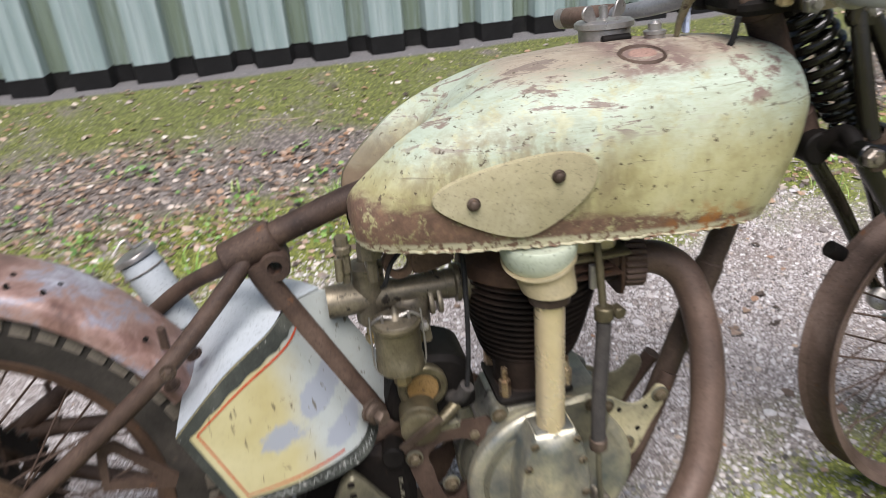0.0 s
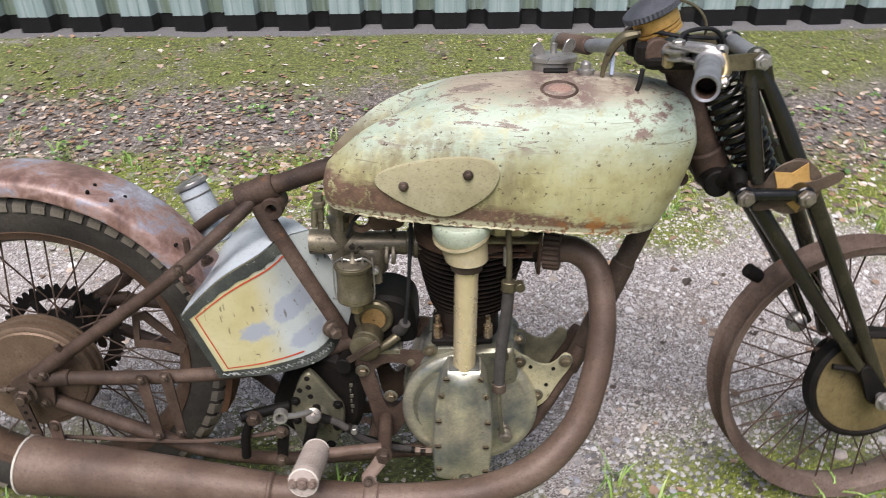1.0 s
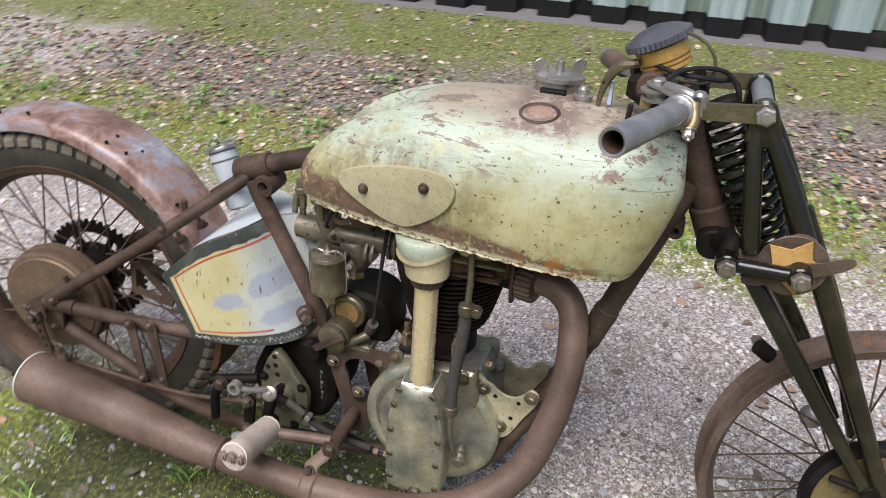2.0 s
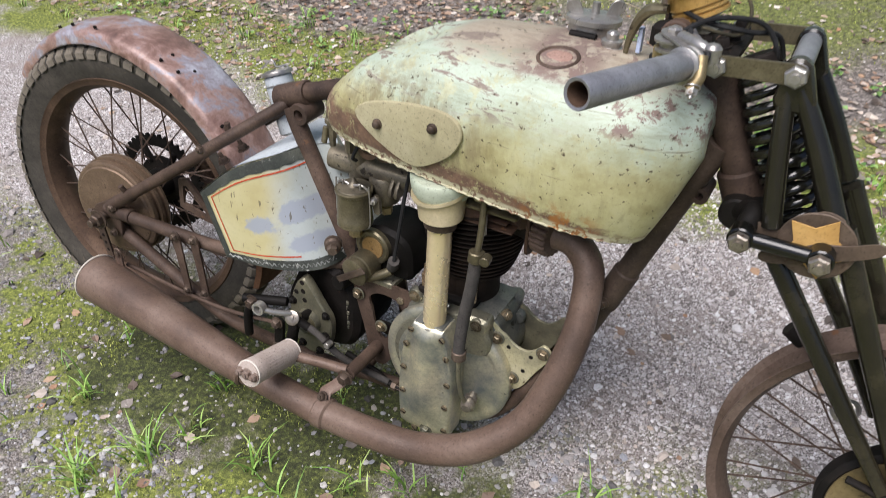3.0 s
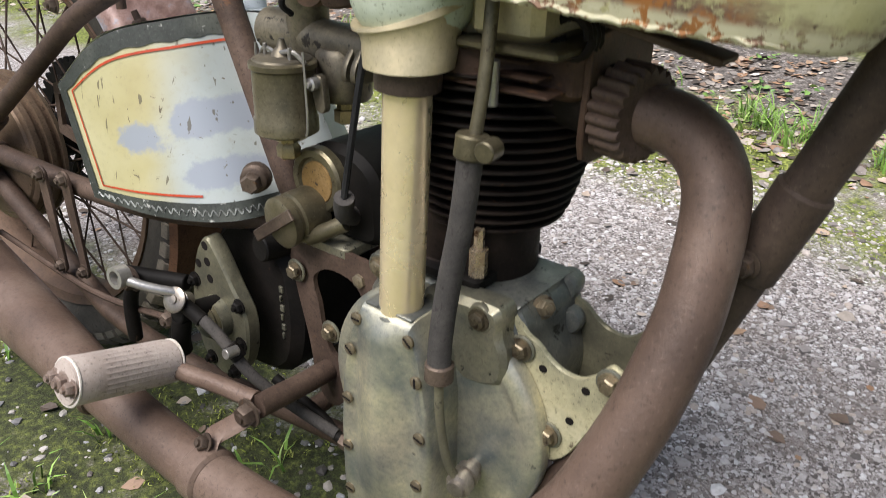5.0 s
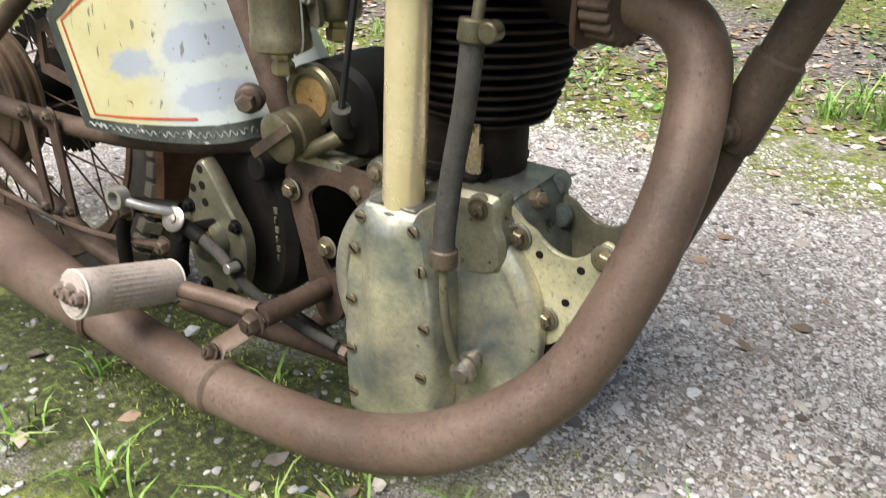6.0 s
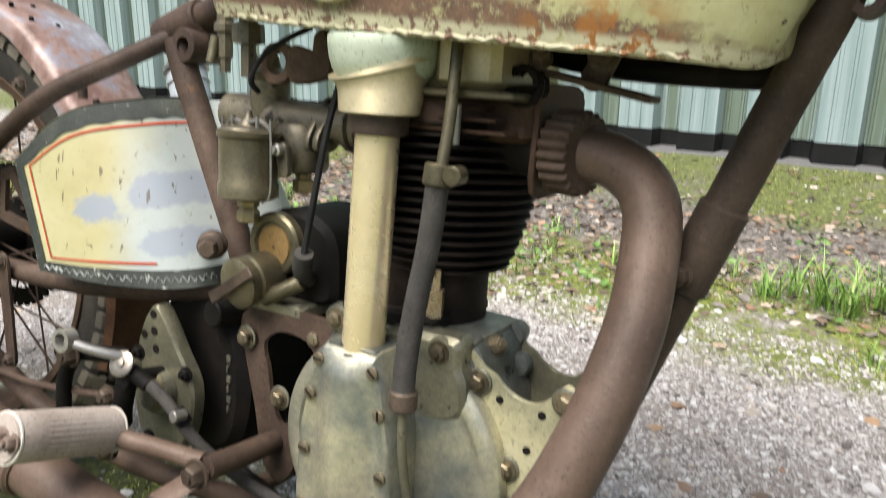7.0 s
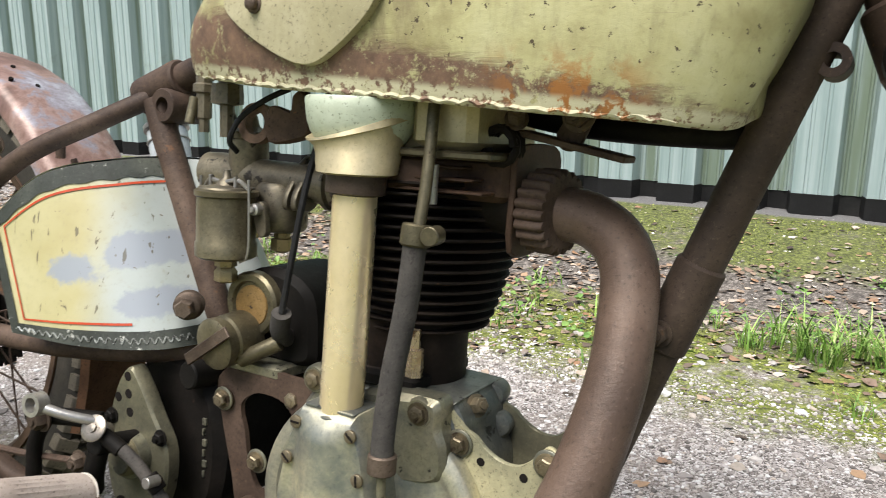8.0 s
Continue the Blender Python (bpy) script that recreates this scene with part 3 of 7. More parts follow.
def tank_point(st, u, v):
    x, w, b, t, g = st
    x += (0.055 * (1 - (1 - v) ** 1.6) - 0.014 * max(0.0, v - 0.7) / 0.3) * min(1.0, max(0.0, (x - 0.93) / 0.19)) ** 1.5
    k = min(1.0, max(0.0, (0.46 - abs(u)) / 0.2))
    dip = g * k * k * (3 - 2 * k) if v > 0.6 else 0.0
    return Vector((x, u * w, b + (t - b) * v - dip))


def tank_surface(x, z):
    """The outward y of the tank's right flank at (x, z)."""
    xs = [s[0] for s in TANK]
    st = [float(np.interp(x, xs, [s[i] for s in TANK])) for i in range(5)]
    v = (z - st[2]) / (st[3] - st[2])
    us, vs = [s[0] for s in SECTION[3:]], [s[1] for s in SECTION[3:]]
    return -st[1] * float(np.interp(v, vs, us))


def build_tank():
    bm = bmesh.new()
    sec = [tuple(p) for p in smooth_path(SECTION, 3)]
    rings = []
    for st in smooth_path(TANK, 5):
        right = [tank_point(st, -max(u, 0), v) for u, v in sec]
        left = [tank_point(st, max(u, 0), v) for u, v in reversed(sec[1:-1])]
        ring = right + left
        for p in ring:
            k = 0.0022 * noise.noise(p * 14) + 0.0008 * noise.noise(p * 40)
            p.y += k * (1 if p.y > 0 else -1)
            p.z += 0.5 * k
        rings.append(ring)
    ring_loft(bm, rings)
    bmesh.ops.recalc_face_normals(bm, faces=bm.faces)
    tank = part("fuel_tank", bm, TANK_PAINT, bike, "pale green fuel tank with worn paint and rusted lower edge")
    # crimped seam along the lower rim
    for s in (-1, 1):
        b = bmesh.new()
        pts = []
        for i in range(200):
            x = 0.585 + i * (1.09 - 0.585) / 199
            st = [float(np.interp(x, [q[0] for q in TANK], [q[j] for q in TANK])) for j in range(5)]
            pts.append((x, s * (0.905 * st[1] + 0.001 + 0.0016 * noise.noise((x * 60, s, 0.0))), st[2] + 0.001 + 0.0035 * abs(math.sin(math.pi * x / 0.0185)) * (0.6 + 0.6 * noise.noise((x * 25, s, 4.0))), 0.0024))
        tube(b, pts, 0.004, 6, 1)
        part("seam", b, TANK_PAINT, tank)
    # knee plate with two bolts
    out = round_outline([(0.664, 0.717), (0.687, 0.738), (0.749, 0.755), (0.81, 0.762), (0.849, 0.756), (0.863, 0.735), (0.846, 0.701), (0.801, 0.668), (0.769, 0.659), (0.729, 0.671), (0.685, 0.695)], 4)
    b = bmesh.new()
    c = (0.765, 0.715)
    rings = []
    for k, d in ((1.0, 0.0), (1.0, 0.0065), (0.985, 0.008), (0.7, 0.0082), (0.35, 0.0082), (0.02, 0.0082)):
        rings.append([(c[0] + (x - c[0]) * k, tank_surface(c[0] + (x - c[0]) * k, c[1] + (z - c[1]) * k) - d, c[1] + (z - c[1]) * k) for x, z in out])
    ring_loft(b, rings)
    plate_ob = part("knee_plate", b, PLATE_BADGE, tank, "ochre-cream oval plate held by two bolts")
    for x, z in ((0.712, 0.712), (0.814, 0.735)):
        y = tank_surface(x, z) - 0.008
        part("plate_bolt", lathe(bmesh.new(), (x, y, z), (0, -1, 0), [(0, 0.0085), (0.002, 0.0085), (0.003, 0.0065), (0.0075, 0.006), (0.009, 0.004)], 14), BOLT_RUST, tank)
    # round recess with a flap and the wing filler cap
    b = lathe(bmesh.new(), (0.958, -0.056, 0.8395), (0, -0.2, 1), [(0.0, 0.0), (0.0, 0.016), (0.001, 0.022), (0.004, 0.025), (0.0065, 0.027), (0.005, 0.030), (0.0, 0.033)], 28, False)
    part("recess_ring", b, RUST_FRAME, tank, "rusty ring of an open filler hole")
    b = plate(bmesh.new(), round_outline([(-0.018, 0.0), (-0.008, 0.012), (0.012, 0.012), (0.02, 0.0), (0.01, -0.012), (-0.008, -0.01)], 4), 0.003, lambda u, v, w: (0.958 + u, -0.056 + v, 0.842 + w + 0.25 * v), 0.001)
    part("flap", b, worn("flap_primer", (0.26, 0.16, 0.12), (0.16, 0.09, 0.07), (0.38, 0.26, 0.21), 0.6), tank)
    cp = Vector((0.960, 0.066, 0.831))
    b = lathe(bmesh.new(), cp, (0, 0.08, 1), [(0, 0.040), (0.006, 0.040), (0.008, 0.036), (0.026, 0.036), (0.028, 0.041), (0.035, 0.041), (0.038, 0.037), (0.04, 0.01), (0.04, 0.0)], 32)
    cap = part("filler_cap", b, STEEL, tank, "grey metal wing filler cap")
    for s in (-1, 1):
        b = bmesh.new()
        m = Matrix.Translation(cp + Vector((0, 0.003, 0.036))) @ pose(0, 0, 0, 0, 0, 25)
        plate(b, hull_outline([(s * 0.022, 0.002, 0.006), (s * 0.032, 0.014, 0.011)]), 0.004, lambda u, v, w: m @ Vector((u, w - 0.002, v)), 0.001)
        part("wing", b, STEEL, tank)
    rod_part("cap_spindle", cp + Vector((0, 0.004, 0.036)), cp + Vector((0, 0.006, 0.056)), 0.006, tank, STEEL)
    rod_part("cap_latch", cp + Vector((-0.02, -0.038, 0.018)), cp + Vector((0.02, -0.038, 0.018)), 0.006, tank, BLACK_IRON)
    b = lathe(bmesh.new(), (1.008, 0.012, 0.842), (0, 0.05, 1), [(0, 0.017), (0.004, 0.017), (0.006, 0.013), (0.010, 0.0135), (0.011, 0.015), (0.015, 0.015), (0.016, 0.009), (0.024, 0.009), (0.028, 0.005)], 20)
    part("breather_bolt", b, STEEL, tank)


build_tank()


# ---- frame ----
def build_frame():
    fr = bar_part("frame", [(0.422, 0.003, 0.640), (0.50, 0.003, 0.667), (0.60, 0.003, 0.698), (0.75, 0.002, 0.725), (1.16, 0, 0.80)], 0.0175, bike, RUST_FRAME, "rust-brown lugged tube frame", 16)
    B = lambda name, pts, r, **k: bar_part(name, pts, r, fr, k.pop("mat", RUST_FRAME), **k)
    rod_part("seat_lug", (0.402, 0.002, 0.631), (0.472, 0.002, 0.657), 0.024, fr, RUST_FRAME)
    B("seat_tube", [(0.441, -0.012, 0.628), (0.464, -0.015, 0.575), (0.564, -0.024, 0.378), (0.600, -0.026, 0.308)], 0.0165)
    # boss with a hole below the seat lug
    b = bmesh.new()
    prof = [(0.0, 0.010), (0.0, 0.019), (0.002, 0.0205), (0.052, 0.0205), (0.054, 0.019), (0.054, 0.010)]
    lathe(b, (0.466, 0.027, 0.622), (0, -1, 0), prof + [prof[0]], 24, False)
    part("seat_boss", b, RUST_FRAME, fr)
    for s in (-1, 1):
        B("seat_stay", [(0.428, s * 0.012, 0.630), (0.385, s * 0.055, 0.598), (0.322, s * 0.108, 0.553), (0.232, s * 0.126, 0.487), (0.030, s * 0.143, 0.349)], 0.012)
        B("chain_stay", [(0.02, s * 0.143, 0.343), (0.131, s * 0.134, 0.335), (0.304, s * 0.116, 0.328), (0.445, s * 0.097, 0.335), (0.60, s * 0.026, 0.346)], 0.0135)
        B("lower_stay", [(0.02, s * 0.128, 0.289), (0.236, s * 0.129, 0.188), (0.335, s * 0.130, 0.155), (0.456, s * 0.086, 0.100), (0.66, s * 0.070, 0.106), (0.88, s * 0.058, 0.112)], 0.0135)
        b = bmesh.new()
        tab = [(0.0, 0.318, 0.026), (0.045, 0.355, 0.016), (0.035, 0.29, 0.016)]
        plate(b, hull_outline(tab), 0.008, lambda u, v, w: (u, s * (0.136 + w), v))
        part("axle_lug", b, RUST_FRAME, fr)
        b = bmesh.new()
        plate(b, hull_outline([(-0.012, 0.30, 0.012), (0.0, 0.215, 0.010)]), 0.004, lambda u, v, w: (u, s * (0.146 + w), v))
        part("strut_plate", b, RUST_FRAME, fr)
        B("cradle", [(1.03, s * 0.03, 0.335), (0.99, s * 0.045, 0.26), (0.945, s * 0.055, 0.18), (0.90, s * 0.055, 0.125), (0.86, s * 0.055, 0.116)], 0.0135)
    for x in (0.225, 0.265):
        b = bmesh.new()
        plate(b, hull_outline([(x, 0.345, 0.011), (x + 0.008, 0.215, 0.009)]), 0.004, side(0 + -0.147 if x < 0.25 else -0.138))
        part("stay_bracket", b, RUST_FRAME, fr)
    B("down_tube", [(1.186, -0.010, 0.755), (1.155, -0.012, 0.67), (1.101, -0.014, 0.52), (1.012, -0.015, 0.275)], 0.0185, curved=False, mat=RUST_TUBE)
    # rear fork ends: adjuster bolts, lug knobs and cross bolts
    for s in (-1, 1):
        rod_part("adjuster", (-0.048, s * 0.142, 0.312), (0.01, s * 0.142, 0.319), 0.0055, fr, BOLT_RUST)
        part("adjuster_nut", bolt(bmesh.new(), (-0.03, s * 0.142, 0.314), (-1, 0, -0.1), 0.008, 0.009, False, 0.004), BOLT_RUST, fr)
        nut_part("lug_bolt", (0.048, s * 0.150, 0.354), (0, s, 0), fr, 0.0085, 0.008)
        nut_part("lug_bolt", (0.036, s * 0.150, 0.290), (0, s, 0), fr, 0.0075, 0.007)
        rod_part("stay_socket", (0.045, s * 0.139, 0.3585), (0.095, s * 0.134, 0.392), 0.0145, fr, RUST_FRAME)
        rod_part("stay_socket", (0.028, s * 0.138, 0.336), (0.09, s * 0.139, 0.340), 0.0155, fr, RUST_FRAME)
        rod_part("stay_knob", (0.088, s * 0.140, 0.400), (0.084, s * 0.146, 0.416), 0.0055, fr, RUST_FRAME)
    for x, y, z in ((0.225, -0.151, 0.345), (0.233, -0.151, 0.216), (0.265, -0.142, 0.345), (0.273, -0.142, 0.216), (0.33, -0.142, 0.566)):
        nut_part("stay_bolt", (x, y, z), (0, -1, 0), fr, 0.0075, 0.007)
    for q in range(4):
        part("strut_hole", lathe(bmesh.new(), (-0.0105 + q * 0.0028, -0.1502, 0.285 - q * 0.018), (0, -1, 0), [(0, 0.004), (0.0006, 0.004), (0.0007, 0.0)], 10), HOLE, fr)
    rod_part("engine_lug", (1.098, -0.014, 0.512), (1.070, -0.014, 0.435), 0.0215, fr, RUST_TUBE)
    nut_part("lug_bolt", (1.073, -0.036, 0.452), (0, -1, 0), fr, 0.0085, 0.008)
    nut_part("lug_bolt", (1.056, -0.036, 0.405), (0, -1, 0), fr, 0.0085, 0.008)
    b = bmesh.new()
    rod(b, (1.150, 0, 0.877), (1.232, 0, 0.686), 0.0245)
    part("head_tube", b, RUST_FRAME, fr)
    part("head_lug_top", rod(bmesh.new(), (1.142, 0, 0.892), (1.155, 0, 0.865), 0.031), RUST_FRAME, fr)
    part("head_lug_base", rod(bmesh.new(), (1.216, 0, 0.722), (1.238, 0, 0.670), 0.030), RUST_FRAME, fr)
    b = bmesh.new()
    lathe(b, (1.177, 0.024, 0.676), (0, -1, 0), [(0, 0.006), (0, 0.013), (0.048, 0.013), (0.048, 0.006), (0, 0.006)], 18, False)
    part("tank_boss", b, RUST_FRAME, fr)
    B("tank_rail", [(0.905, 0, 0.640), (0.93, 0, 0.627), (1.00, 0, 0.618), (1.09, 0, 0.616), (1.135, 0, 0.618)], 0.0105, mat=BLACK_IRON)
    rod_part("cross_tube", (0.62, -0.07, 0.115), (0.62, 0.07, 0.115), 0.012, fr, RUST_FRAME)


build_frame()


# ---- wheels ----
def torus_ring(bm, cx, cz, r, prof, seg=72, y0=0.0):
    """A ring in the wheel's plane; prof: closed list of (radial offset, y)."""
    rings = []
    for k in range(seg):
        a = 2 * math.pi * k / seg
        rings.append([(cx + (r + d) * math.cos(a), y0 + y, cz + (r + d) * math.sin(a)) for d, y in prof])
    ring_loft(bm, rings, False, True)
    bmesh.ops.recalc_face_normals(bm, faces=bm.faces)
    return bm


RIM_PROF = [(0.0, -0.036), (0.003, -0.038), (0.004, -0.035), (-0.008, -0.031), (-0.013, -0.022), (-0.020, -0.010), (-0.021, 0.0), (-0.020, 0.010), (-0.013, 0.022), (-0.008, 0.031),
            (0.004, 0.035), (0.003, 0.038), (0.0, 0.036), (-0.011, 0.033), (-0.017, 0.024), (-0.024, 0.011), (-0.025, 0.0), (-0.024, -0.011), (-0.017, -0.024), (-0.011, -0.033)]


def spokes(wheel, cx, cz, r_rim, hub_r, hub_y, count=40, at=Matrix(), mat=None):
    b = bmesh.new()
    rod(b, (0, 0, 0), (1, 0, 0), 0.0017, seg=6)
    first = None
    for i in range(count):
        s = -1 if i % 2 else 1
        tilt = 0.62 if (i // 2) % 2 else -0.62
        a = 2 * math.pi * i / count
        p = Vector((cx + hub_r * math.cos(a + tilt), s * hub_y, cz + hub_r * math.sin(a + tilt)))
        q = Vector((cx + r_rim * math.cos(a), s * 0.006, cz + r_rim * math.sin(a)))
        d = q - p
        m = at @ Matrix.Translation(p) @ d.to_track_quat("X", "Z").to_matrix().to_4x4() @ Matrix.Diagonal((d.length, 1, 1, 1))
        if first is None:
            first = part("spoke", b, mat or RUST_FRAME, wheel, at=m)
        else:
            again(first, m)


RW = (-0.004, 0.315)
# the wheel stands a little out of line in the frame
REAR_SET = Matrix.Translation((RW[0], -0.021, RW[1])) @ pose(0, 0, 0, -2.4, 0, 5.2) @ Matrix.Translation((-RW[0], 0, -RW[1]))


def build_rear_wheel():
    b = torus_ring(bmesh.new(), *RW, 0.269, RIM_PROF)
    wheel = part("rear_wheel", b, RUST_RIM, bike, "rusty spoked rear wheel with a blocky tyre", at=REAR_SET)
    # tyre carcass with tread blocks
    b = bmesh.new()
    prof = [(-0.074, -0.033), (-0.058, -0.039), (-0.035, -0.045), (-0.015, -0.046), (-0.006, -0.040), (-0.002, -0.02), (0.0, 0.0), (-0.002, 0.02), (-0.006, 0.040), (-0.015, 0.046), (-0.035, 0.045), (-0.058, 0.039), (-0.074, 0.033), (-0.05, 0.03), (-0.02, 0.0), (-0.05, -0.03)]
    torus_ring(b, *RW, 0.343, prof, 96)
    bmesh.ops.recalc_face_normals(b, faces=b.faces)
    tyre = part("rear_tyre", b, RUBBER, bike, "worn blocky black tyre with dusty tread", at=REAR_SET)
    count = 64
    hub_m = Matrix.Translation((RW[0], 0, RW[1]))
    for lane, (y0, y1, d0, d1) in enumerate(((-0.050, -0.029, -0.020, -0.004), (-0.024, -0.0025, -0.004, 0.0), (0.0025, 0.024, 0.0, -0.004), (0.029, 0.050, -0.004, -0.020))):
        b = bmesh.new()
        da = 2 * math.pi / count * 0.355
        ym = (y0 + y1) / 2
        rings = []
        for h, kk in ((-0.006, 1.0), (0.0055, 0.97), (0.0072, 0.86)):
            ring = []
            for aa, yy, dd in ((-da, y0, d0), (da, y0, d0), (da, y1, d1), (-da, y1, d1)):
                r, a = 0.343 + dd + h, aa * kk
                ring.append((r * math.cos(a), ym + (yy - ym) * kk, r * math.sin(a)))
            rings.append(ring)
        ring_loft(b, rings)
        bmesh.ops.recalc_face_normals(b, faces=b.faces)
        first = None
        for k in range(count):
            a = 2 * math.pi * (k + (0.5 if lane in (1, 2) else 0.0)) / count
            m = hub_m @ Matrix.Rotation(-a, 4, "Y")
            if first is None:
                first = part("tread_block", b, TREAD, tyre, smooth=False, at=m)
            else:
                again(first, m)
    spokes(wheel, *RW, 0.249, 0.06, 0.045)
    axis = (0, -1, 0)
    part("hub", lathe(bmesh.new(), (RW[0], 0.07, RW[1]), axis, [(0, 0.03), (0.005, 0.062), (0.012, 0.062), (0.016, 0.035), (0.09, 0.035), (0.095, 0.065), (0.10, 0.065), (0.105, 0.04)]), BLACK_IRON, wheel)
    part("brake_drum", lathe(bmesh.new(), (RW[0], -0.045, RW[1]), axis, [(0, 0.05), (0.002, 0.111), (0.009, 0.113), (0.010, 0.106), (0.018, 0.106), (0.019, 0.112), (0.027, 0.112), (0.028, 0.104), (0.036, 0.104), (0.037, 0.109), (0.045, 0.108), (0.048, 0.103), (0.048, 0.099), (0.051, 0.096), (0.055, 0.03), (0.056, 0.0)], 56), DRUM_RUST, wheel, "brown rusty brake drum")
    # sprocket with teeth and cut-outs on the far side
    b = bmesh.new()
    teeth = 42
    rings = []
    for k in range(teeth * 4):
        a = 2 * math.pi * k / (teeth * 4)
        r = 0.118 if k % 4 in (0, 1) else 0.109
        rings.append([(RW[0] + q * math.cos(a), yy, RW[1] + q * math.sin(a)) for q, yy in ((r, 0.056), (r, 0.062), (0.088, 0.062), (0.088, 0.056))])
    ring_loft(b, rings, False, True)
    for k in range(6):
        a = 2 * math.pi * k / 6
        rod(b, (RW[0] + 0.05 * math.cos(a), 0.059, RW[1] + 0.05 * math.sin(a)), (RW[0] + 0.095 * math.cos(a), 0.059, RW[1] + 0.095 * math.sin(a)), 0.008, seg=8)
    part("sprocket", b, BLACK_IRON, wheel, "black toothed sprocket")
    rod_part("axle", (0.002, -0.172, RW[1] + 0.002), (0.002, 0.172, RW[1] + 0.002), 0.009, wheel, BOLT_RUST)
    for s in (-1, 1):
        part("axle_nut", bolt(bmesh.new(), (0.002, s * 0.145, RW[1] + 0.002), (0, s, 0), 0.0155, 0.014, True, 0.012), BOLT_RUST, wheel)


build_rear_wheel()


def fender_material():
    m, n, l, p = material("fender_rust_sky_sheen")
    v = coords(n, l)
    # rust with grey-blue patches; the sky's sheen is put into the blue
    c = ramp(n, l, noise_tex(n, l, v, 14, 7, 0.65, 0.4), [(0.30, (0.085, 0.05, 0.039)), (0.42, (0.20, 0.118, 0.094)), (0.49, (0.30, 0.20, 0.168)), (0.54, (0.25, 0.23, 0.255)), (0.68, (0.44, 0.45, 0.50))])
    fine = noise_tex(n, l, v, 150, 6, 0.7)
    c = mix(n, l, math_node(n, l, "MULTIPLY", step(n, l, fine, 0.45, 0.7), 0.4), c, (0.10, 0.06, 0.05))
    l.new(c, p.inputs["Base Color"])
    p.inputs["Roughness"].default_value = 0.42
    p.inputs["Metallic"].default_value = 0.1
    bump(n, l, p, fine, 0.25, 0.001)
    return m


def build_fender():
    b = bmesh.new()
    rings = []
    cx, cz = 0.0, 0.318
    prof = [(-0.030, -0.063), (-0.012, -0.061), (-0.003, -0.050), (0.001, -0.025), (0.002, 0.0), (0.001, 0.025), (-0.003, 0.050), (-0.012, 0.061), (-0.030, 0.063)]
    prof = [tuple(q) for q in smooth_path(prof, 2)]
    loop = prof + [(d - 0.002, y * 0.975) for d, y in reversed(prof)]
    n = 40
    for k in range(n + 1):
        a = radians(26 + k * (141 - 26) / n)
        r = 0.374 + 0.004 * math.sin(k / n * math.pi)
        dent = 0.002 * noise.noise((k * 0.3, 0, 0))
        rings.append([(cx + (r + d + dent) * math.cos(a), y, cz + (r + d + dent) * math.sin(a)) for d, y in loop])
    ring_loft(b, rings)
    bmesh.ops.recalc_face_normals(b, faces=b.faces)
    FENDER = fender_material()
    fd = part("rear_mudguard", b, FENDER, bike, "rusted rear mudguard with grey-blue patches and painted-in sky sheen")
    # front section lapped over the rear one
    b = bmesh.new()
    rings = []
    for k in range(21):
        a = radians(26.2 + k * (72.5 - 26.2) / 20)
        f = (math.degrees(a) - 26) / (141 - 26)
        r = 0.3758 + 0.004 * math.sin(f * math.pi) + 0.002 * noise.noise((f * 40 * 0.3, 0, 0))
        rings.append([(cx + (r + d) * math.cos(a), y * 1.012, cz + (r + d) * math.sin(a)) for d, y in loop])
    ring_loft(b, rings)
    bmesh.ops.recalc_face_normals(b, faces=b.faces)
    part("front_section", b, FENDER, fd)
    for a, y in ((66, -0.045), (66, -0.015), (60, -0.04), (58, -0.01), (104, -0.04), (112, -0.035), (40, -0.045), (92, -0.048)):
        a = radians(a)
        d = Vector((math.cos(a), y * 2.5, math.sin(a))).normalized()
        p = Vector((cx + 0.378 * math.cos(a), y, cz + 0.378 * math.sin(a)))
        part("rivet_hole", lathe(bmesh.new(), p, d, [(0.0, 0.0032), (0.005, 0.0032)], 10), HOLE, fd)
    for x, z in ((0.315, 0.55), (0.275, 0.512)):
        rod_part("stub_bolt", (x, -0.055, z), (x, -0.055, z + 0.03), 0.006, fd, RUST_FRAME)
    return fd


build_fender()

# ---- fork, bars and front wheel turn together about the steering head ----
AXIS_LOW, AXIS_TOP = Vector((1.236, 0, 0.675)), Vector((1.148, 0, 0.88))
STEER = Matrix.Translation(AXIS_LOW) @ Matrix.Rotation(radians(1.5), 4, (AXIS_TOP - AXIS_LOW).normalized()) @ Matrix.Translation(-AXIS_LOW)
FW = (1.5585, 0.265)
# the fork is turned slightly to the left and sags over
FRONT_SET = Matrix.Translation((FW[0], -0.008, FW[1])) @ pose(0, 0, 0, -8.0, 0, 4.9) @ Matrix.Translation((-FW[0], 0, -FW[1]))


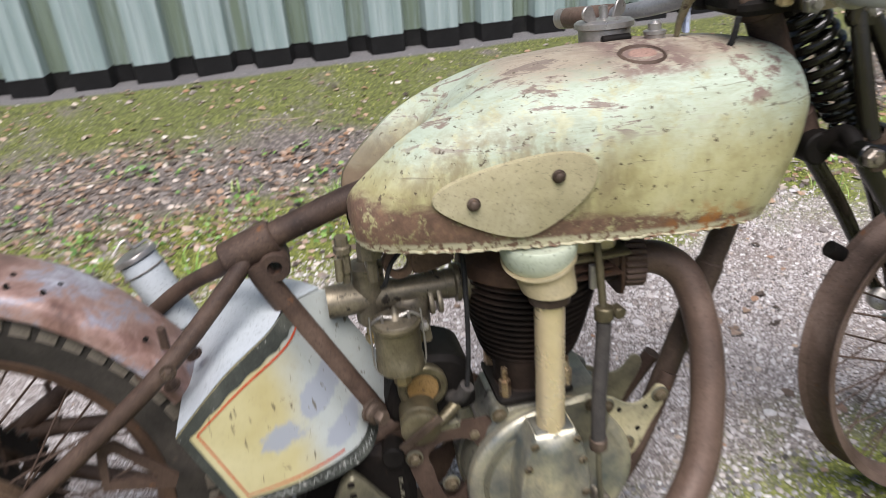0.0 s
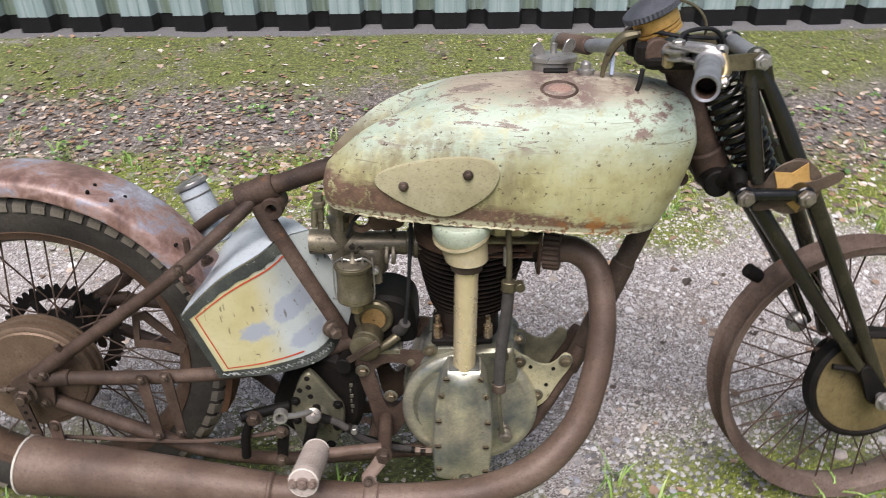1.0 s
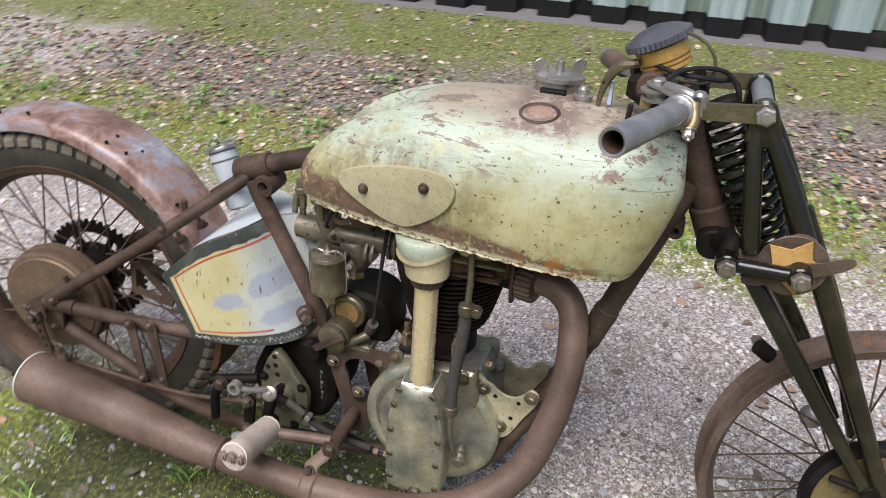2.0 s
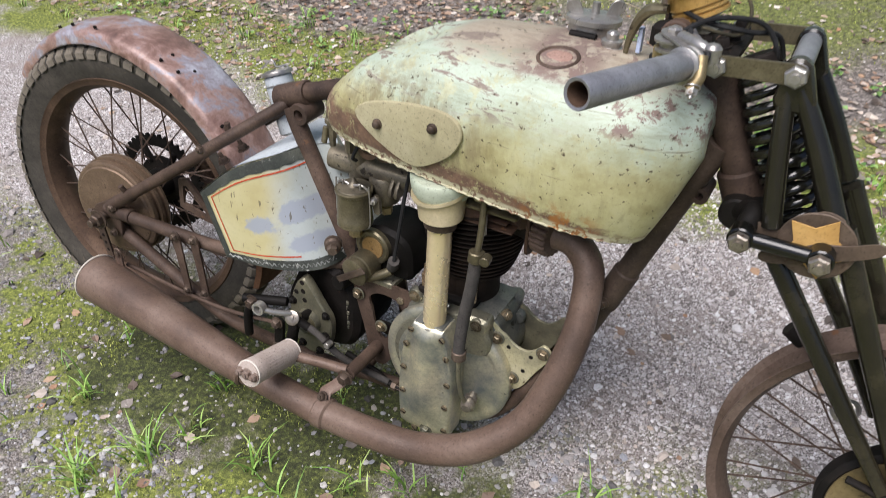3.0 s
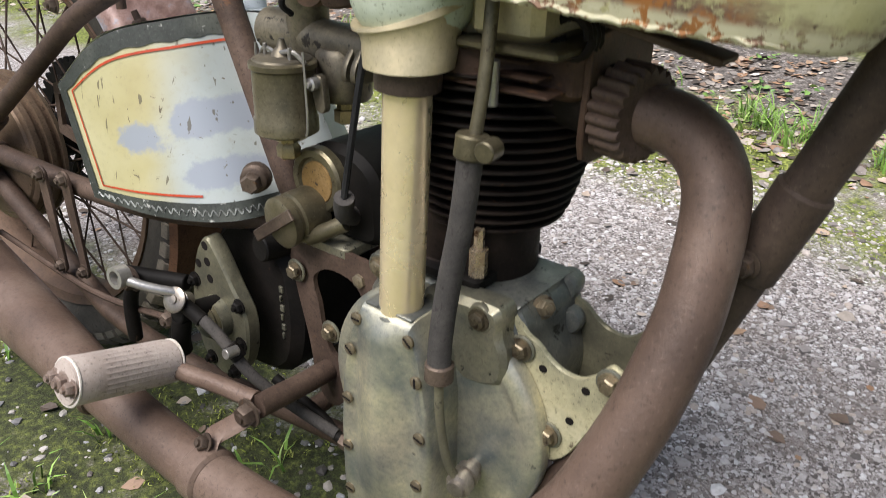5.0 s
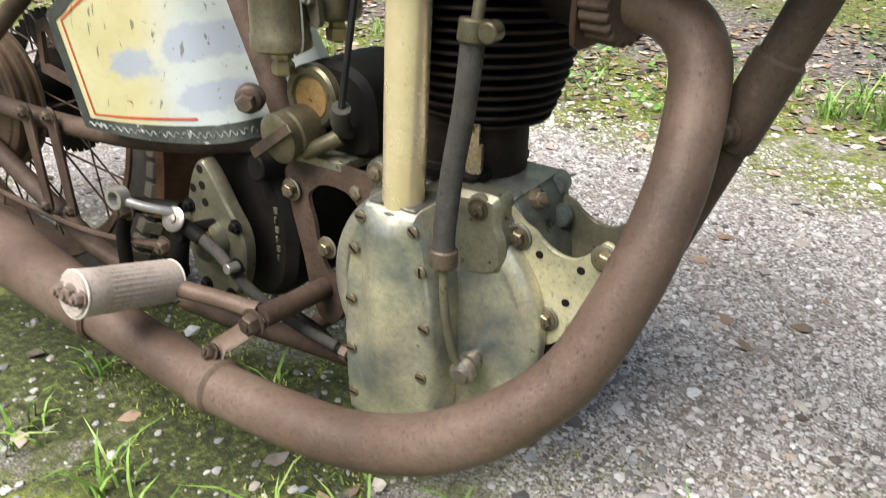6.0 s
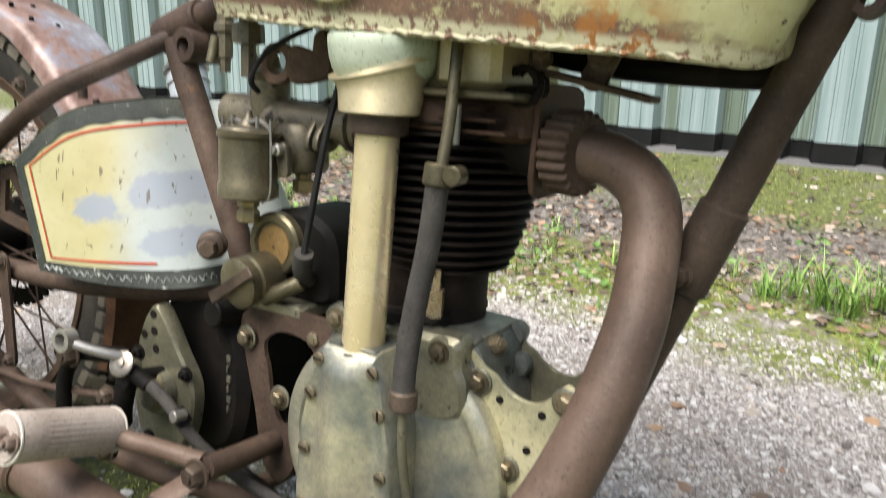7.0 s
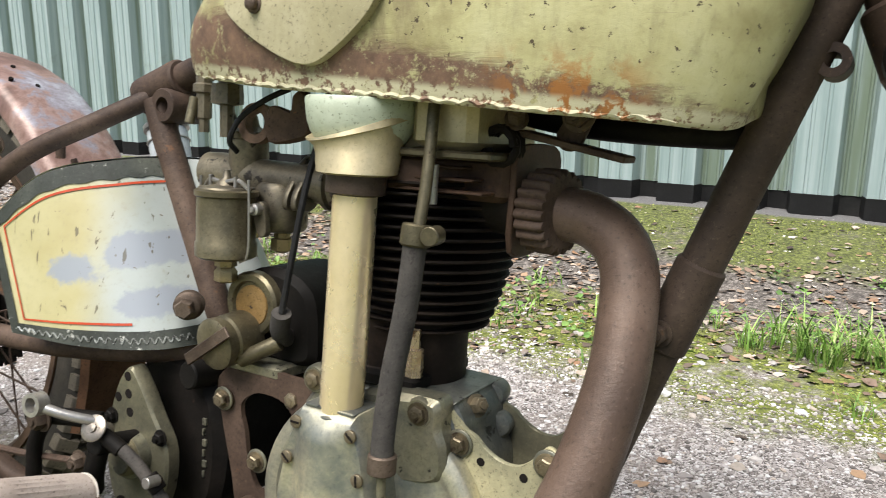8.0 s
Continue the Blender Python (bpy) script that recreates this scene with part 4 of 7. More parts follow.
def build_front_wheel():
    b = torus_ring(bmesh.new(), *FW, 0.266, RIM_PROF, 84)
    wheel = part("front_wheel", b, FRONT_RIM, bike, "bare rusty spoked front wheel without a tyre", at=FRONT_SET)
    spokes(wheel, *FW, 0.244, 0.05, 0.04)
    axis = (0, -1, 0)
    part("hub", lathe(bmesh.new(), (FW[0], 0.06, FW[1]), axis, [(0, 0.02), (0.004, 0.05), (0.01, 0.05), (0.014, 0.028), (0.08, 0.028), (0.09, 0.04)]), BLACK_IRON, wheel)
    part("brake_drum", lathe(bmesh.new(), (FW[0], -0.03, FW[1]), axis, [(0, 0.04), (0.002, 0.108), (0.006, 0.112), (0.03, 0.112), (0.033, 0.109), (0.035, 0.102), (0.031, 0.099), (0.031, 0.02)], 52), BLACK_IRON, wheel, "dark front brake drum")
    part("brake_plate", lathe(bmesh.new(), (FW[0], -0.061, FW[1]), axis, [(0, 0.098), (0.002, 0.097), (0.004, 0.07), (0.008, 0.03), (0.012, 0.0)], 52), BACK_PLATE, wheel, "ochre-brown brake back plate")
    rod_part("axle", (FW[0], -0.150, FW[1]), (FW[0], 0.13, FW[1]), 0.008, wheel, STEEL)
    part("axle_nut", bolt(bmesh.new(), (FW[0], -0.118, FW[1]), axis, 0.014, 0.014, True, 0.01), STEEL, wheel)
    b = bmesh.new()
    plate(b, hull_outline([(FW[0] - 0.004, FW[1] + 0.002, 0.02), (FW[0] - 0.03, FW[1] + 0.05, 0.012)]), 0.01, side(-0.09))
    part("axle_bracket", b, BLACK_IRON, wheel)
    b = tube(bmesh.new(), [(FW[0] - 0.085, -0.08, FW[1] + 0.055), (FW[0] - 0.05, -0.085, FW[1] + 0.05), (FW[0] - 0.02, -0.085, FW[1] + 0.035)], 0.006, 8)
    part("brake_arm", b, BLACK_IRON, wheel)


build_front_wheel()


def build_fork():
    LR, LF, TF, TR = (1.249, 0.684), (1.345, 0.683), (1.256, 0.890), (1.166, 0.884)
    rear_up = [(1.250, 0.064, 0.870, 0.0105), (1.262, 0.074, 0.79, 0.0125), (1.279, 0.086, 0.695, 0.0135)]
    front_up = [(1.264, 0.064, 0.872, 0.0115), (1.305, 0.069, 0.80, 0.0145), (1.350, 0.078, 0.71, 0.0165)]
    b = tube(bmesh.new(), [mirrored(p) for p in rear_up], 0.012, 16)
    fork = part("girder_fork", b, FORK_OLIVE, bike, "black girder fork with a central spring", at=STEER)
    bar_part("fork_tube", rear_up, 0.012, fork, FORK_OLIVE)
    for s in (-1, 1):
        f = lambda pts: [(p[0], s * p[1], *p[2:]) for p in pts]
        bar_part("fork_tube", f(front_up), 0.013, fork, FORK_OLIVE, seg=16)
        dx, dz = (0.0, 0.0) if s < 0 else (-0.019, -0.014)
        bar_part("fork_leg", f([(1.262, 0.070, 0.690, 0.0135), (1.395, 0.080, 0.506, 0.0135), (1.527 + dx, 0.093, 0.328 + dz, 0.010)]), 0.013, fork, FORK_OLIVE, seg=16)
        bar_part("fork_leg", f([(1.359, 0.066, 0.706, 0.016), (1.465, 0.078, 0.500, 0.0148), (1.567 + dx, 0.093, 0.298 + dz, 0.011)]), 0.013, fork, FORK_OLIVE, seg=16)
        # forged head that joins both upper tubes
        b = bmesh.new()
        plate(b, hull_outline([(TF[0], TF[1], 0.017), (1.250, 0.855, 0.013), (1.272, 0.855, 0.014)]), 0.022, lambda u, v, w: (u, s * (0.053 + w), v), 0.004)
        part("fork_head", b, FORK_OLIVE, fork)
        # lower links outside, with hexagon nuts
        b = bmesh.new()
        rod(b, (LR[0], s * 0.113, LR[1]), (LF[0], s * 0.113, LF[1]), 0.0105)
        for x, z in (LR, LF):
            rod(b, (x, s * 0.099, z), (x, s * 0.124, z), 0.0165, seg=22)
        part("lower_link", b, BLACK_ENAMEL, fork)
        for x, z in (LR, LF):
            part("link_nut", bolt(bmesh.new(), (x, s * 0.123, z), (0, s, 0), 0.0140, 0.012, False, 0.007), NUT_STEEL, fork)
        # upper links: flat bars
        b = bmesh.new()
        plate(b, hull_outline([(*TR, 0.012), (*TF, 0.013)]), 0.006, lambda u, v, w: (u, s * (0.076 + w), v))
        part("upper_link", b, LEVER, fork)
        for x, z in (TF, TR):
            part("link_nut", bolt(bmesh.new(), (x, s * 0.0815, z), (0, s, 0), 0.0135, 0.010, False, 0.006), STEEL, fork)
    rod_part("spindle", (TF[0], -0.076, TF[1]), (TF[0], 0.076, TF[1]), 0.0135, fork, BAR_STEEL)
    rod_part("spindle", (TR[0], -0.076, TR[1]), (TR[0], 0.076, TR[1]), 0.012, fork, BLACK_IRON)
    rod_part("spindle", (LF[0], -0.10, LF[1]), (LF[0], 0.10, LF[1]), 0.010, fork, BLACK_ENAMEL)
    rod_part("spindle", (LR[0], -0.10, LR[1]), (LR[0], 0.10, LR[1]), 0.013, fork, BLACK_IRON)
    part("lower_yoke", rod(bmesh.new(), (1.232, -0.05, 0.676), (1.232, 0.05, 0.676), 0.024, seg=20), BLACK_IRON, fork)
    part("yoke_arm", tube(bmesh.new(), [(1.236, -0.04, 0.68), (1.252, -0.07, 0.70), (1.25, -0.095, 0.688)], 0.014, 10), BLACK_IRON, fork)
    # friction damper: round plate, star washer and long arm on the right
    c = (1.336, 0.688)
    b = bmesh.new()
    plate(b, [(c[0] + 0.047 * math.cos(a), c[1] + 0.047 * math.sin(a)) for a in (2 * math.pi * i / 40 for i in range(40))], 0.003, side(-0.093))
    part("damper_disc", b, DAMPER_BROWN, fork, "dark friction damper disc")
    b = bmesh.new()
    star = []
    for i in range(10):
        a = math.pi * i / 5 + 1.22
        r = 0.046 if i % 2 == 0 else 0.027
        star.append((c[0] + r * math.cos(a), c[1] + r * math.sin(a)))
    plate(b, star, 0.0025, side(-0.0962), 0.0006)
    part("damper_star", b, OCHRE, fork, "ochre star-shaped spring washer", smooth=False)
    b = bmesh.new()
    plate(b, round_outline([(1.278, 0.650), (1.276, 0.662), (1.30, 0.672), (1.335, 0.694), (1.37, 0.703), (1.402, 0.716), (1.412, 0.709), (1.404, 0.698), (1.378, 0.684), (1.34, 0.668), (1.30, 0.652)], 3), 0.003, side(-0.0985))
    part("damper_arm", b, DAMPER_BROWN, fork)
    b = bmesh.new()
    plate(b, round_outline([(1.245, 0.70), (1.275, 0.697), (1.305, 0.70), (1.325, 0.732), (1.345, 0.736), (1.36, 0.725), (1.335, 0.70), (1.30, 0.684), (1.25, 0.684)], 3), 0.003, side(-0.0895))
    part("damper_stay", b, DAMPER_BROWN, fork)
    # barrel spring
    b = bmesh.new()
    p0, p1 = Vector((1.207, -0.004, 0.872)), Vector((1.309, -0.028, 0.683))
    d = (p1 - p0)
    u, w = frame_of(d)
    pts = []
    turns = 11.5
    for i in range(int(turns * 16) + 1):
        t = i / (turns * 16)
        r = 0.024 + 0.0095 * math.sin(math.pi * t)
        a = 2 * math.pi * turns * t
        pts.append(p0 + d * t + (u * math.cos(a) + w * math.sin(a)) * r)
    tube(b, pts, 0.0060, 9, 1)
    part("spring", b, BLACK_ENAMEL, fork, "black coil spring")
    part("spring_seat", rod(bmesh.new(), p0 - d * 0.05, p0 + d * 0.03, 0.026), BLACK_IRON, fork)
    part("spring_seat", rod(bmesh.new(), p1 - d * 0.03, p1 + d * 0.05, 0.026), BLACK_IRON, fork)
    rod_part("bump_stop", (1.372, 0.042, 0.445), (1.345, 0.042, 0.463), 0.014, fork, BLACK_IRON)
    part("brake_anchor", lathe(bmesh.new(), (1.475, 0.07, 0.33), (-0.5, -1, 0.5), [(0, 0.01), (0.01, 0.016), (0.03, 0.016), (0.032, 0.02), (0.045, 0.02), (0.05, 0.012)], 18), STEEL, fork)


build_fork()


def build_bars():
    end_r, end_l = Vector((1.093, -0.360, 0.930)), Vector((1.0, 0.353, 0.828))
    mid = [(1.146, -0.19, 0.912), (1.148, -0.12, 0.908), (1.125, -0.06, 0.903), (1.105, 0.0, 0.898), (1.095, 0.06, 0.888), (1.075, 0.14, 0.866), (1.045, 0.23, 0.845)]
    b = tube(bmesh.new(), mid, 0.0125, 16, 5)
    bars = part("handlebar", b, BAR_STEEL, bike, "bare steel handlebar with an open tube end")
    a = Vector((1.150, -0.178, 0.912))
    h = (end_r - a).length
    d = (end_r - a).normalized()
    b = lathe(bmesh.new(), a, d, [(0, 0.0165), (h - 0.001, 0.0165), (h, 0.0158), (h - 0.001, 0.0128), (h - 0.09, 0.0128), (h - 0.09, 0.0)], 26)
    part("throttle_sleeve", b, BAR_STEEL, bars, "hollow grey steel throttle sleeve")
    part("throttle_bore", lathe(bmesh.new(), a + d * (h - 0.062), d, [(0, 0.0), (0, 0.0126), (0.0605, 0.0126), (0.0605, 0.0122), (0.003, 0.012), (0.003, 0.0)], 24, False), RUST_RIM, bars, "rusty inside of the sleeve")
    part("collar", lathe(bmesh.new(), a - d * 0.012, d, [(0, 0.016), (0.002, 0.021), (0.006, 0.021), (0.007, 0.0185), (0.012, 0.0185), (0.013, 0.021), (0.018, 0.021), (0.02, 0.017)], 22), STEEL, bars)
    part("clamp_screw", tube(bmesh.new(), [(1.166, -0.176, 0.925), (1.170, -0.188, 0.905), (1.163, -0.194, 0.892)], 0.007, 10), BRASS, bars)
    part("clamp_screw", bolt(bmesh.new(), (1.166, -0.192, 0.896), (0.1, -0.6, -0.7), 0.007, 0.010), STEEL, bars)
    g0 = Vector(mid[-1])
    part("grip", lathe(bmesh.new(), g0, end_l - g0, [(0, 0.015), (0.003, 0.0175), ((end_l - g0).length - 0.02, 0.0175), ((end_l - g0).length - 0.018, 0.0165), ((end_l - g0).length, 0.0165)], 20), RUST_PIPE, bars, "brown steel grip tube")
    part("grip_end", lathe(bmesh.new(), end_l - (end_l - g0).normalized() * 0.02, end_l - g0, [(0, 0.0172), (0.02, 0.0172), (0.021, 0.015)], 20), STEEL, bars)
    # yoke block with its studs
    b = bmesh.new()
    box(b, (1.085, -0.062, 0.872), (1.185, 0.062, 0.896), 0.008)
    box(b, (1.075, -0.055, 0.878), (1.115, -0.025, 0.912), 0.006)
    box(b, (1.075, 0.025, 0.872), (1.115, 0.055, 0.908), 0.006)
    part("top_yoke", b, BLACK_IRON, bars)
    for x, y in ((1.098, -0.04), (1.12, -0.045), (1.165, -0.045), (1.172, -0.015), (1.17, 0.04), (1.145, -0.05)):
        part("yoke_bolt", bolt(bmesh.new(), (x, y, 0.896), (-0.2, 0, 1), 0.0085, 0.010, True, 0.003), BLACK_IRON, bars)
    for y in (-0.045, 0.045):
        rod_part("bar_clamp", (1.098 - y * 0.2, y - 0.012, 0.9), (1.098 - y * 0.2, y + 0.012, 0.898), 0.0205, bars, RUST_FRAME)
    # chrome lever clamp
    part("lever_pivot", lathe(bmesh.new(), (1.122, -0.118, 0.905), (-0.1, 0, 1), [(0, 0.019), (0.002, 0.022), (0.005, 0.022), (0.006, 0.017), (0.012, 0.017), (0.013, 0.023), (0.016, 0.023), (0.017, 0.019), (0.018, 0.0)], 26), STEEL, bars, "chromed lever pivot")
    part("pivot_bolt", bolt(bmesh.new(), (1.1202, -0.118, 0.923), (-0.1, 0, 1), 0.0095, 0.008, True, 0.003), STEEL, bars)
    b = bmesh.new()
    plate(b, hull_outline([(1.120, -0.118, 0.016), (1.150, -0.150, 0.009)]), 0.0035, lambda u, v, w: (u, v, 0.9225 - (u - 1.12) * 0.12 + w), 0.001)
    plate(b, hull_outline([(1.120, -0.118, 0.016), (1.150, -0.150, 0.009)]), 0.0035, lambda u, v, w: (u, v, 0.9065 - (u - 1.12) * 0.05 + w), 0.001)
    part("lever_plates", b, STEEL, bars)
    b = bmesh.new()
    box(b, (1.100, -0.128, 0.892), (1.114, -0.108, 0.912), 0.003)
    part("pivot_lug", b, BRASS, bars)
    part("lever_stub", tube(bmesh.new(), [(1.13, -0.125, 0.925), (1.155, -0.145, 0.926), (1.172, -0.15, 0.92)], 0.0075, 10), STEEL, bars)
    part("lever_stub", lathe(bmesh.new(), (1.172, -0.15, 0.912), (0, 0, 1), [(0, 0.010), (0.016, 0.010), (0.02, 0.006)], 16), STEEL, bars)
    # steering damper knob on a gilt collar
    c, ax = Vector((1.132, 0.006, 0.895)), Vector((-0.43, 0.0, 0.9))
    dn = ax.normalized()
    part("damper_column", lathe(bmesh.new(), c, ax, [(0, 0.018), (0.016, 0.018), (0.018, 0.026), (0.022, 0.026)], 24), ALLOY, bars)
    b = lathe(bmesh.new(), c + dn * 0.022, ax, [(0, 0.034), (0.001, 0.036), (0.005, 0.036), (0.006, 0.033), (0.008, 0.033), (0.009, 0.036), (0.012, 0.036), (0.013, 0.033), (0.015, 0.033), (0.016, 0.037), (0.034, 0.037), (0.036, 0.034)], 36)
    part("damper_collar", b, worn("gilt", (0.50, 0.30, 0.08), (0.34, 0.2, 0.06), (0.6, 0.42, 0.16), 0.4, 0.5, 20, (0.1, 0.06, 0.03), 0.7), bars, "worn gilt ribbed collar")
    b = bmesh.new()
    u, w = frame_of(ax)
    rings = []
    for hh, r, lob in ((0.0, 0.038, 0), (0.002, 0.046, 0.0013), (0.011, 0.046, 0.0013), (0.013, 0.043, 0.0), (0.020, 0.03, 0), (0.025, 0.012, 0), (0.026, 0.001, 0)):
        rings.append([c + dn * (0.058 + hh) + (u * math.cos(q) + w * math.sin(q)) * (r + lob * (1 if k % 2 else -1)) for k, q in ((k, 2 * math.pi * k / 80) for k in range(80))])
    ring_loft(b, rings)
    part("damper_knob", b, KNOB, bars, "black knurled steering damper knob")
    part("wire", tube(bmesh.new(), [c + dn * 0.07 + Vector((0.03, -0.02, 0.016)), c + dn * 0.06 + Vector((0.062, -0.02, 0.01)), c + dn * 0.03 + Vector((0.066, -0.025, 0.012)), c + Vector((0.045, -0.03, 0.012)), c + Vector((0.0, -0.035, 0.014))], 0.0024, 7), LEVER, bars)
    part("bent_lever", tube(bmesh.new(), [(1.085, -0.02, 0.922, 0.006), (1.06, -0.015, 0.915, 0.008), (1.045, -0.008, 0.895, 0.007), (1.036, -0.002, 0.868, 0.005), (1.033, 0.0, 0.848, 0.0035)], 0.006, 8), LEVER, bars, "bent patinated lever hanging over the tank")
    b = bmesh.new()
    box(b, (1.046, 0.0, 0.85), (1.052, 0.012, 0.885), 0.001)
    part("cable_tag", b, worn("blue_tag", (0.45, 0.52, 0.68), (0.4, 0.46, 0.6), (0.55, 0.6, 0.72), 0.5), bars)
    for pts in ([(1.12, -0.10, 0.92), (1.15, -0.05, 0.93), (1.20, -0.02, 0.925), (1.225, -0.012, 0.89), (1.218, 0.0, 0.85)], [(1.10, -0.02, 0.925), (1.14, -0.045, 0.922), (1.19, -0.03, 0.915), (1.22, 0.02, 0.90), (1.235, 0.03, 0.85)], [(1.135, -0.11, 0.93), (1.15, -0.15, 0.915), (1.17, -0.165, 0.925), (1.165, -0.175, 0.905)]):
        part("control_cable", tube(bmesh.new(), pts, 0.0034, 8), CABLE, bars)
    part("cable_end", tube(bmesh.new(), [(1.085, -0.06, 0.875), (1.083, -0.055, 0.85), (1.08, -0.05, 0.836)], 0.004, 8), CABLE, bars)


build_bars()


# ---- oil tank ----
def oil_paint():
    m, n, l, p = material("oil_tank_paint")
    v = coords(n, l)
    sep = n.new("ShaderNodeSeparateXYZ")
    l.new(v, sep.inputs[0])
    big = noise_tex(n, l, v, 9, 4)
    fine = noise_tex(n, l, v, 140, 6, 0.7)
    white = ramp(n, l, big, [(0.3, (0.30, 0.33, 0.31)), (0.7, (0.39, 0.42, 0.40))])
    cream = ramp(n, l, big, [(0.3, (0.37, 0.325, 0.15)), (0.7, (0.46, 0.425, 0.24))])
    fx = math_node(n, l, "MULTIPLY_ADD", big, 0.05, math_node(n, l, "MULTIPLY_ADD", sep.outputs["Z"], 0.2, sep.outputs["X"]))
    c = mix(n, l, step(n, l, fx, 0.61, 0.55), white, cream)
    c = mix(n, l, math_node(n, l, "MULTIPLY", step(n, l, fine, 0.5, 0.75), 0.3), c, (0.25, 0.22, 0.14))
    # two patches where grey undercoat shows
    for px, pz, r in ((0.497, 0.457, 0.034), (0.442, 0.434, 0.030), (0.522, 0.402, 0.030)):
        dx = math_node(n, l, "MULTIPLY", math_node(n, l, "SUBTRACT", sep.outputs["X"], px), 0.85)
        dz = math_node(n, l, "MULTIPLY", math_node(n, l, "SUBTRACT", sep.outputs["Z"], pz), 1.35)
        dd = math_node(n, l, "SQRT", math_node(n, l, "ADD", math_node(n, l, "MULTIPLY", dx, dx), math_node(n, l, "MULTIPLY", dz, dz)))
        dd = math_node(n, l, "MULTIPLY_ADD", noise_tex(n, l, v, 32, 7, 0.7), 0.042, math_node(n, l, "SUBTRACT", dd, 0.008))
        c = mix(n, l, math_node(n, l, "MULTIPLY", step(n, l, dd, r + 0.010, r), 0.95), c, (0.26, 0.285, 0.32))
    chip = noise_tex(n, l, v, 60, 6, 0.7, 0.6)
    c = mix(n, l, step(n, l, chip, 0.655, 0.68), c, (0.12, 0.10, 0.06))
    scuff = noise_tex(n, l, coords(n, l, (40, 40, 9)), 3.0, 4, 0.5, 0.3)
    c = mix(n, l, math_node(n, l, "MULTIPLY", step(n, l, scuff, 0.66, 0.69), 0.8), c, (0.09, 0.075, 0.045))
    l.new(c, p.inputs["Base Color"])
    p.inputs["Roughness"].default_value = 0.42
    bump(n, l, p, fine, 0.12, 0.0008)
    return m


EDGE_BLACK = worn("chipped_black_edge", (0.05, 0.055, 0.047), (0.024, 0.027, 0.022), (0.11, 0.115, 0.095), 0.55, 0.0, 40, (0.42, 0.42, 0.38), 0.61, 0.3)
RED_LINE = worn("red_coach_line", (0.45, 0.06, 0.02), (0.36, 0.05, 0.02), (0.52, 0.11, 0.05), 0.5, 0.0, 40, (0.5, 0.42, 0.24), 0.68)
OIL_TOP = worn("pale_blue_white_paint", (0.44, 0.48, 0.50), (0.35, 0.385, 0.40), (0.52, 0.56, 0.57), 0.4, 0.0, 12, (0.25, 0.24, 0.2), 0.74, 0.08)
# columns of the curved right flank, from the rear edge round to the front: (top, bottom)
FLANK = [((0.320, -0.150, 0.477), (0.371, -0.157, 0.354)), ((0.388, -0.128, 0.536), (0.470, -0.140, 0.352)), ((0.447, -0.072, 0.556), (0.545, -0.098, 0.353)), ((0.470, -0.010, 0.560), (0.575, -0.022, 0.357))]


def flank(u, v, off=0.0):
    """A place on the flank: u 0 at the rear to 1 at the front, v 0 at the bottom to 1 at the top."""
    t, bo = [f[0] for f in FLANK], [f[1] for f in FLANK]
    k = 24
    T, B = smooth_path(t, k // 3), smooth_path(bo, k // 3)
    i = u * (len(T) - 1)
    a, f = int(min(i, len(T) - 2)), i - int(min(i, len(T) - 2))

    def at(j, vv):
        return Vector(B[j] * (1 - vv) + T[j] * vv)
    p = at(a, v) * (1 - f) + at(a + 1, v) * f
    if off:
        du, dv = at(a + 1, v) - at(a, v), at(a, v + 0.05) - at(a, v)
        nrm = du.cross(dv).normalized()
        p = p + nrm * off
    return p


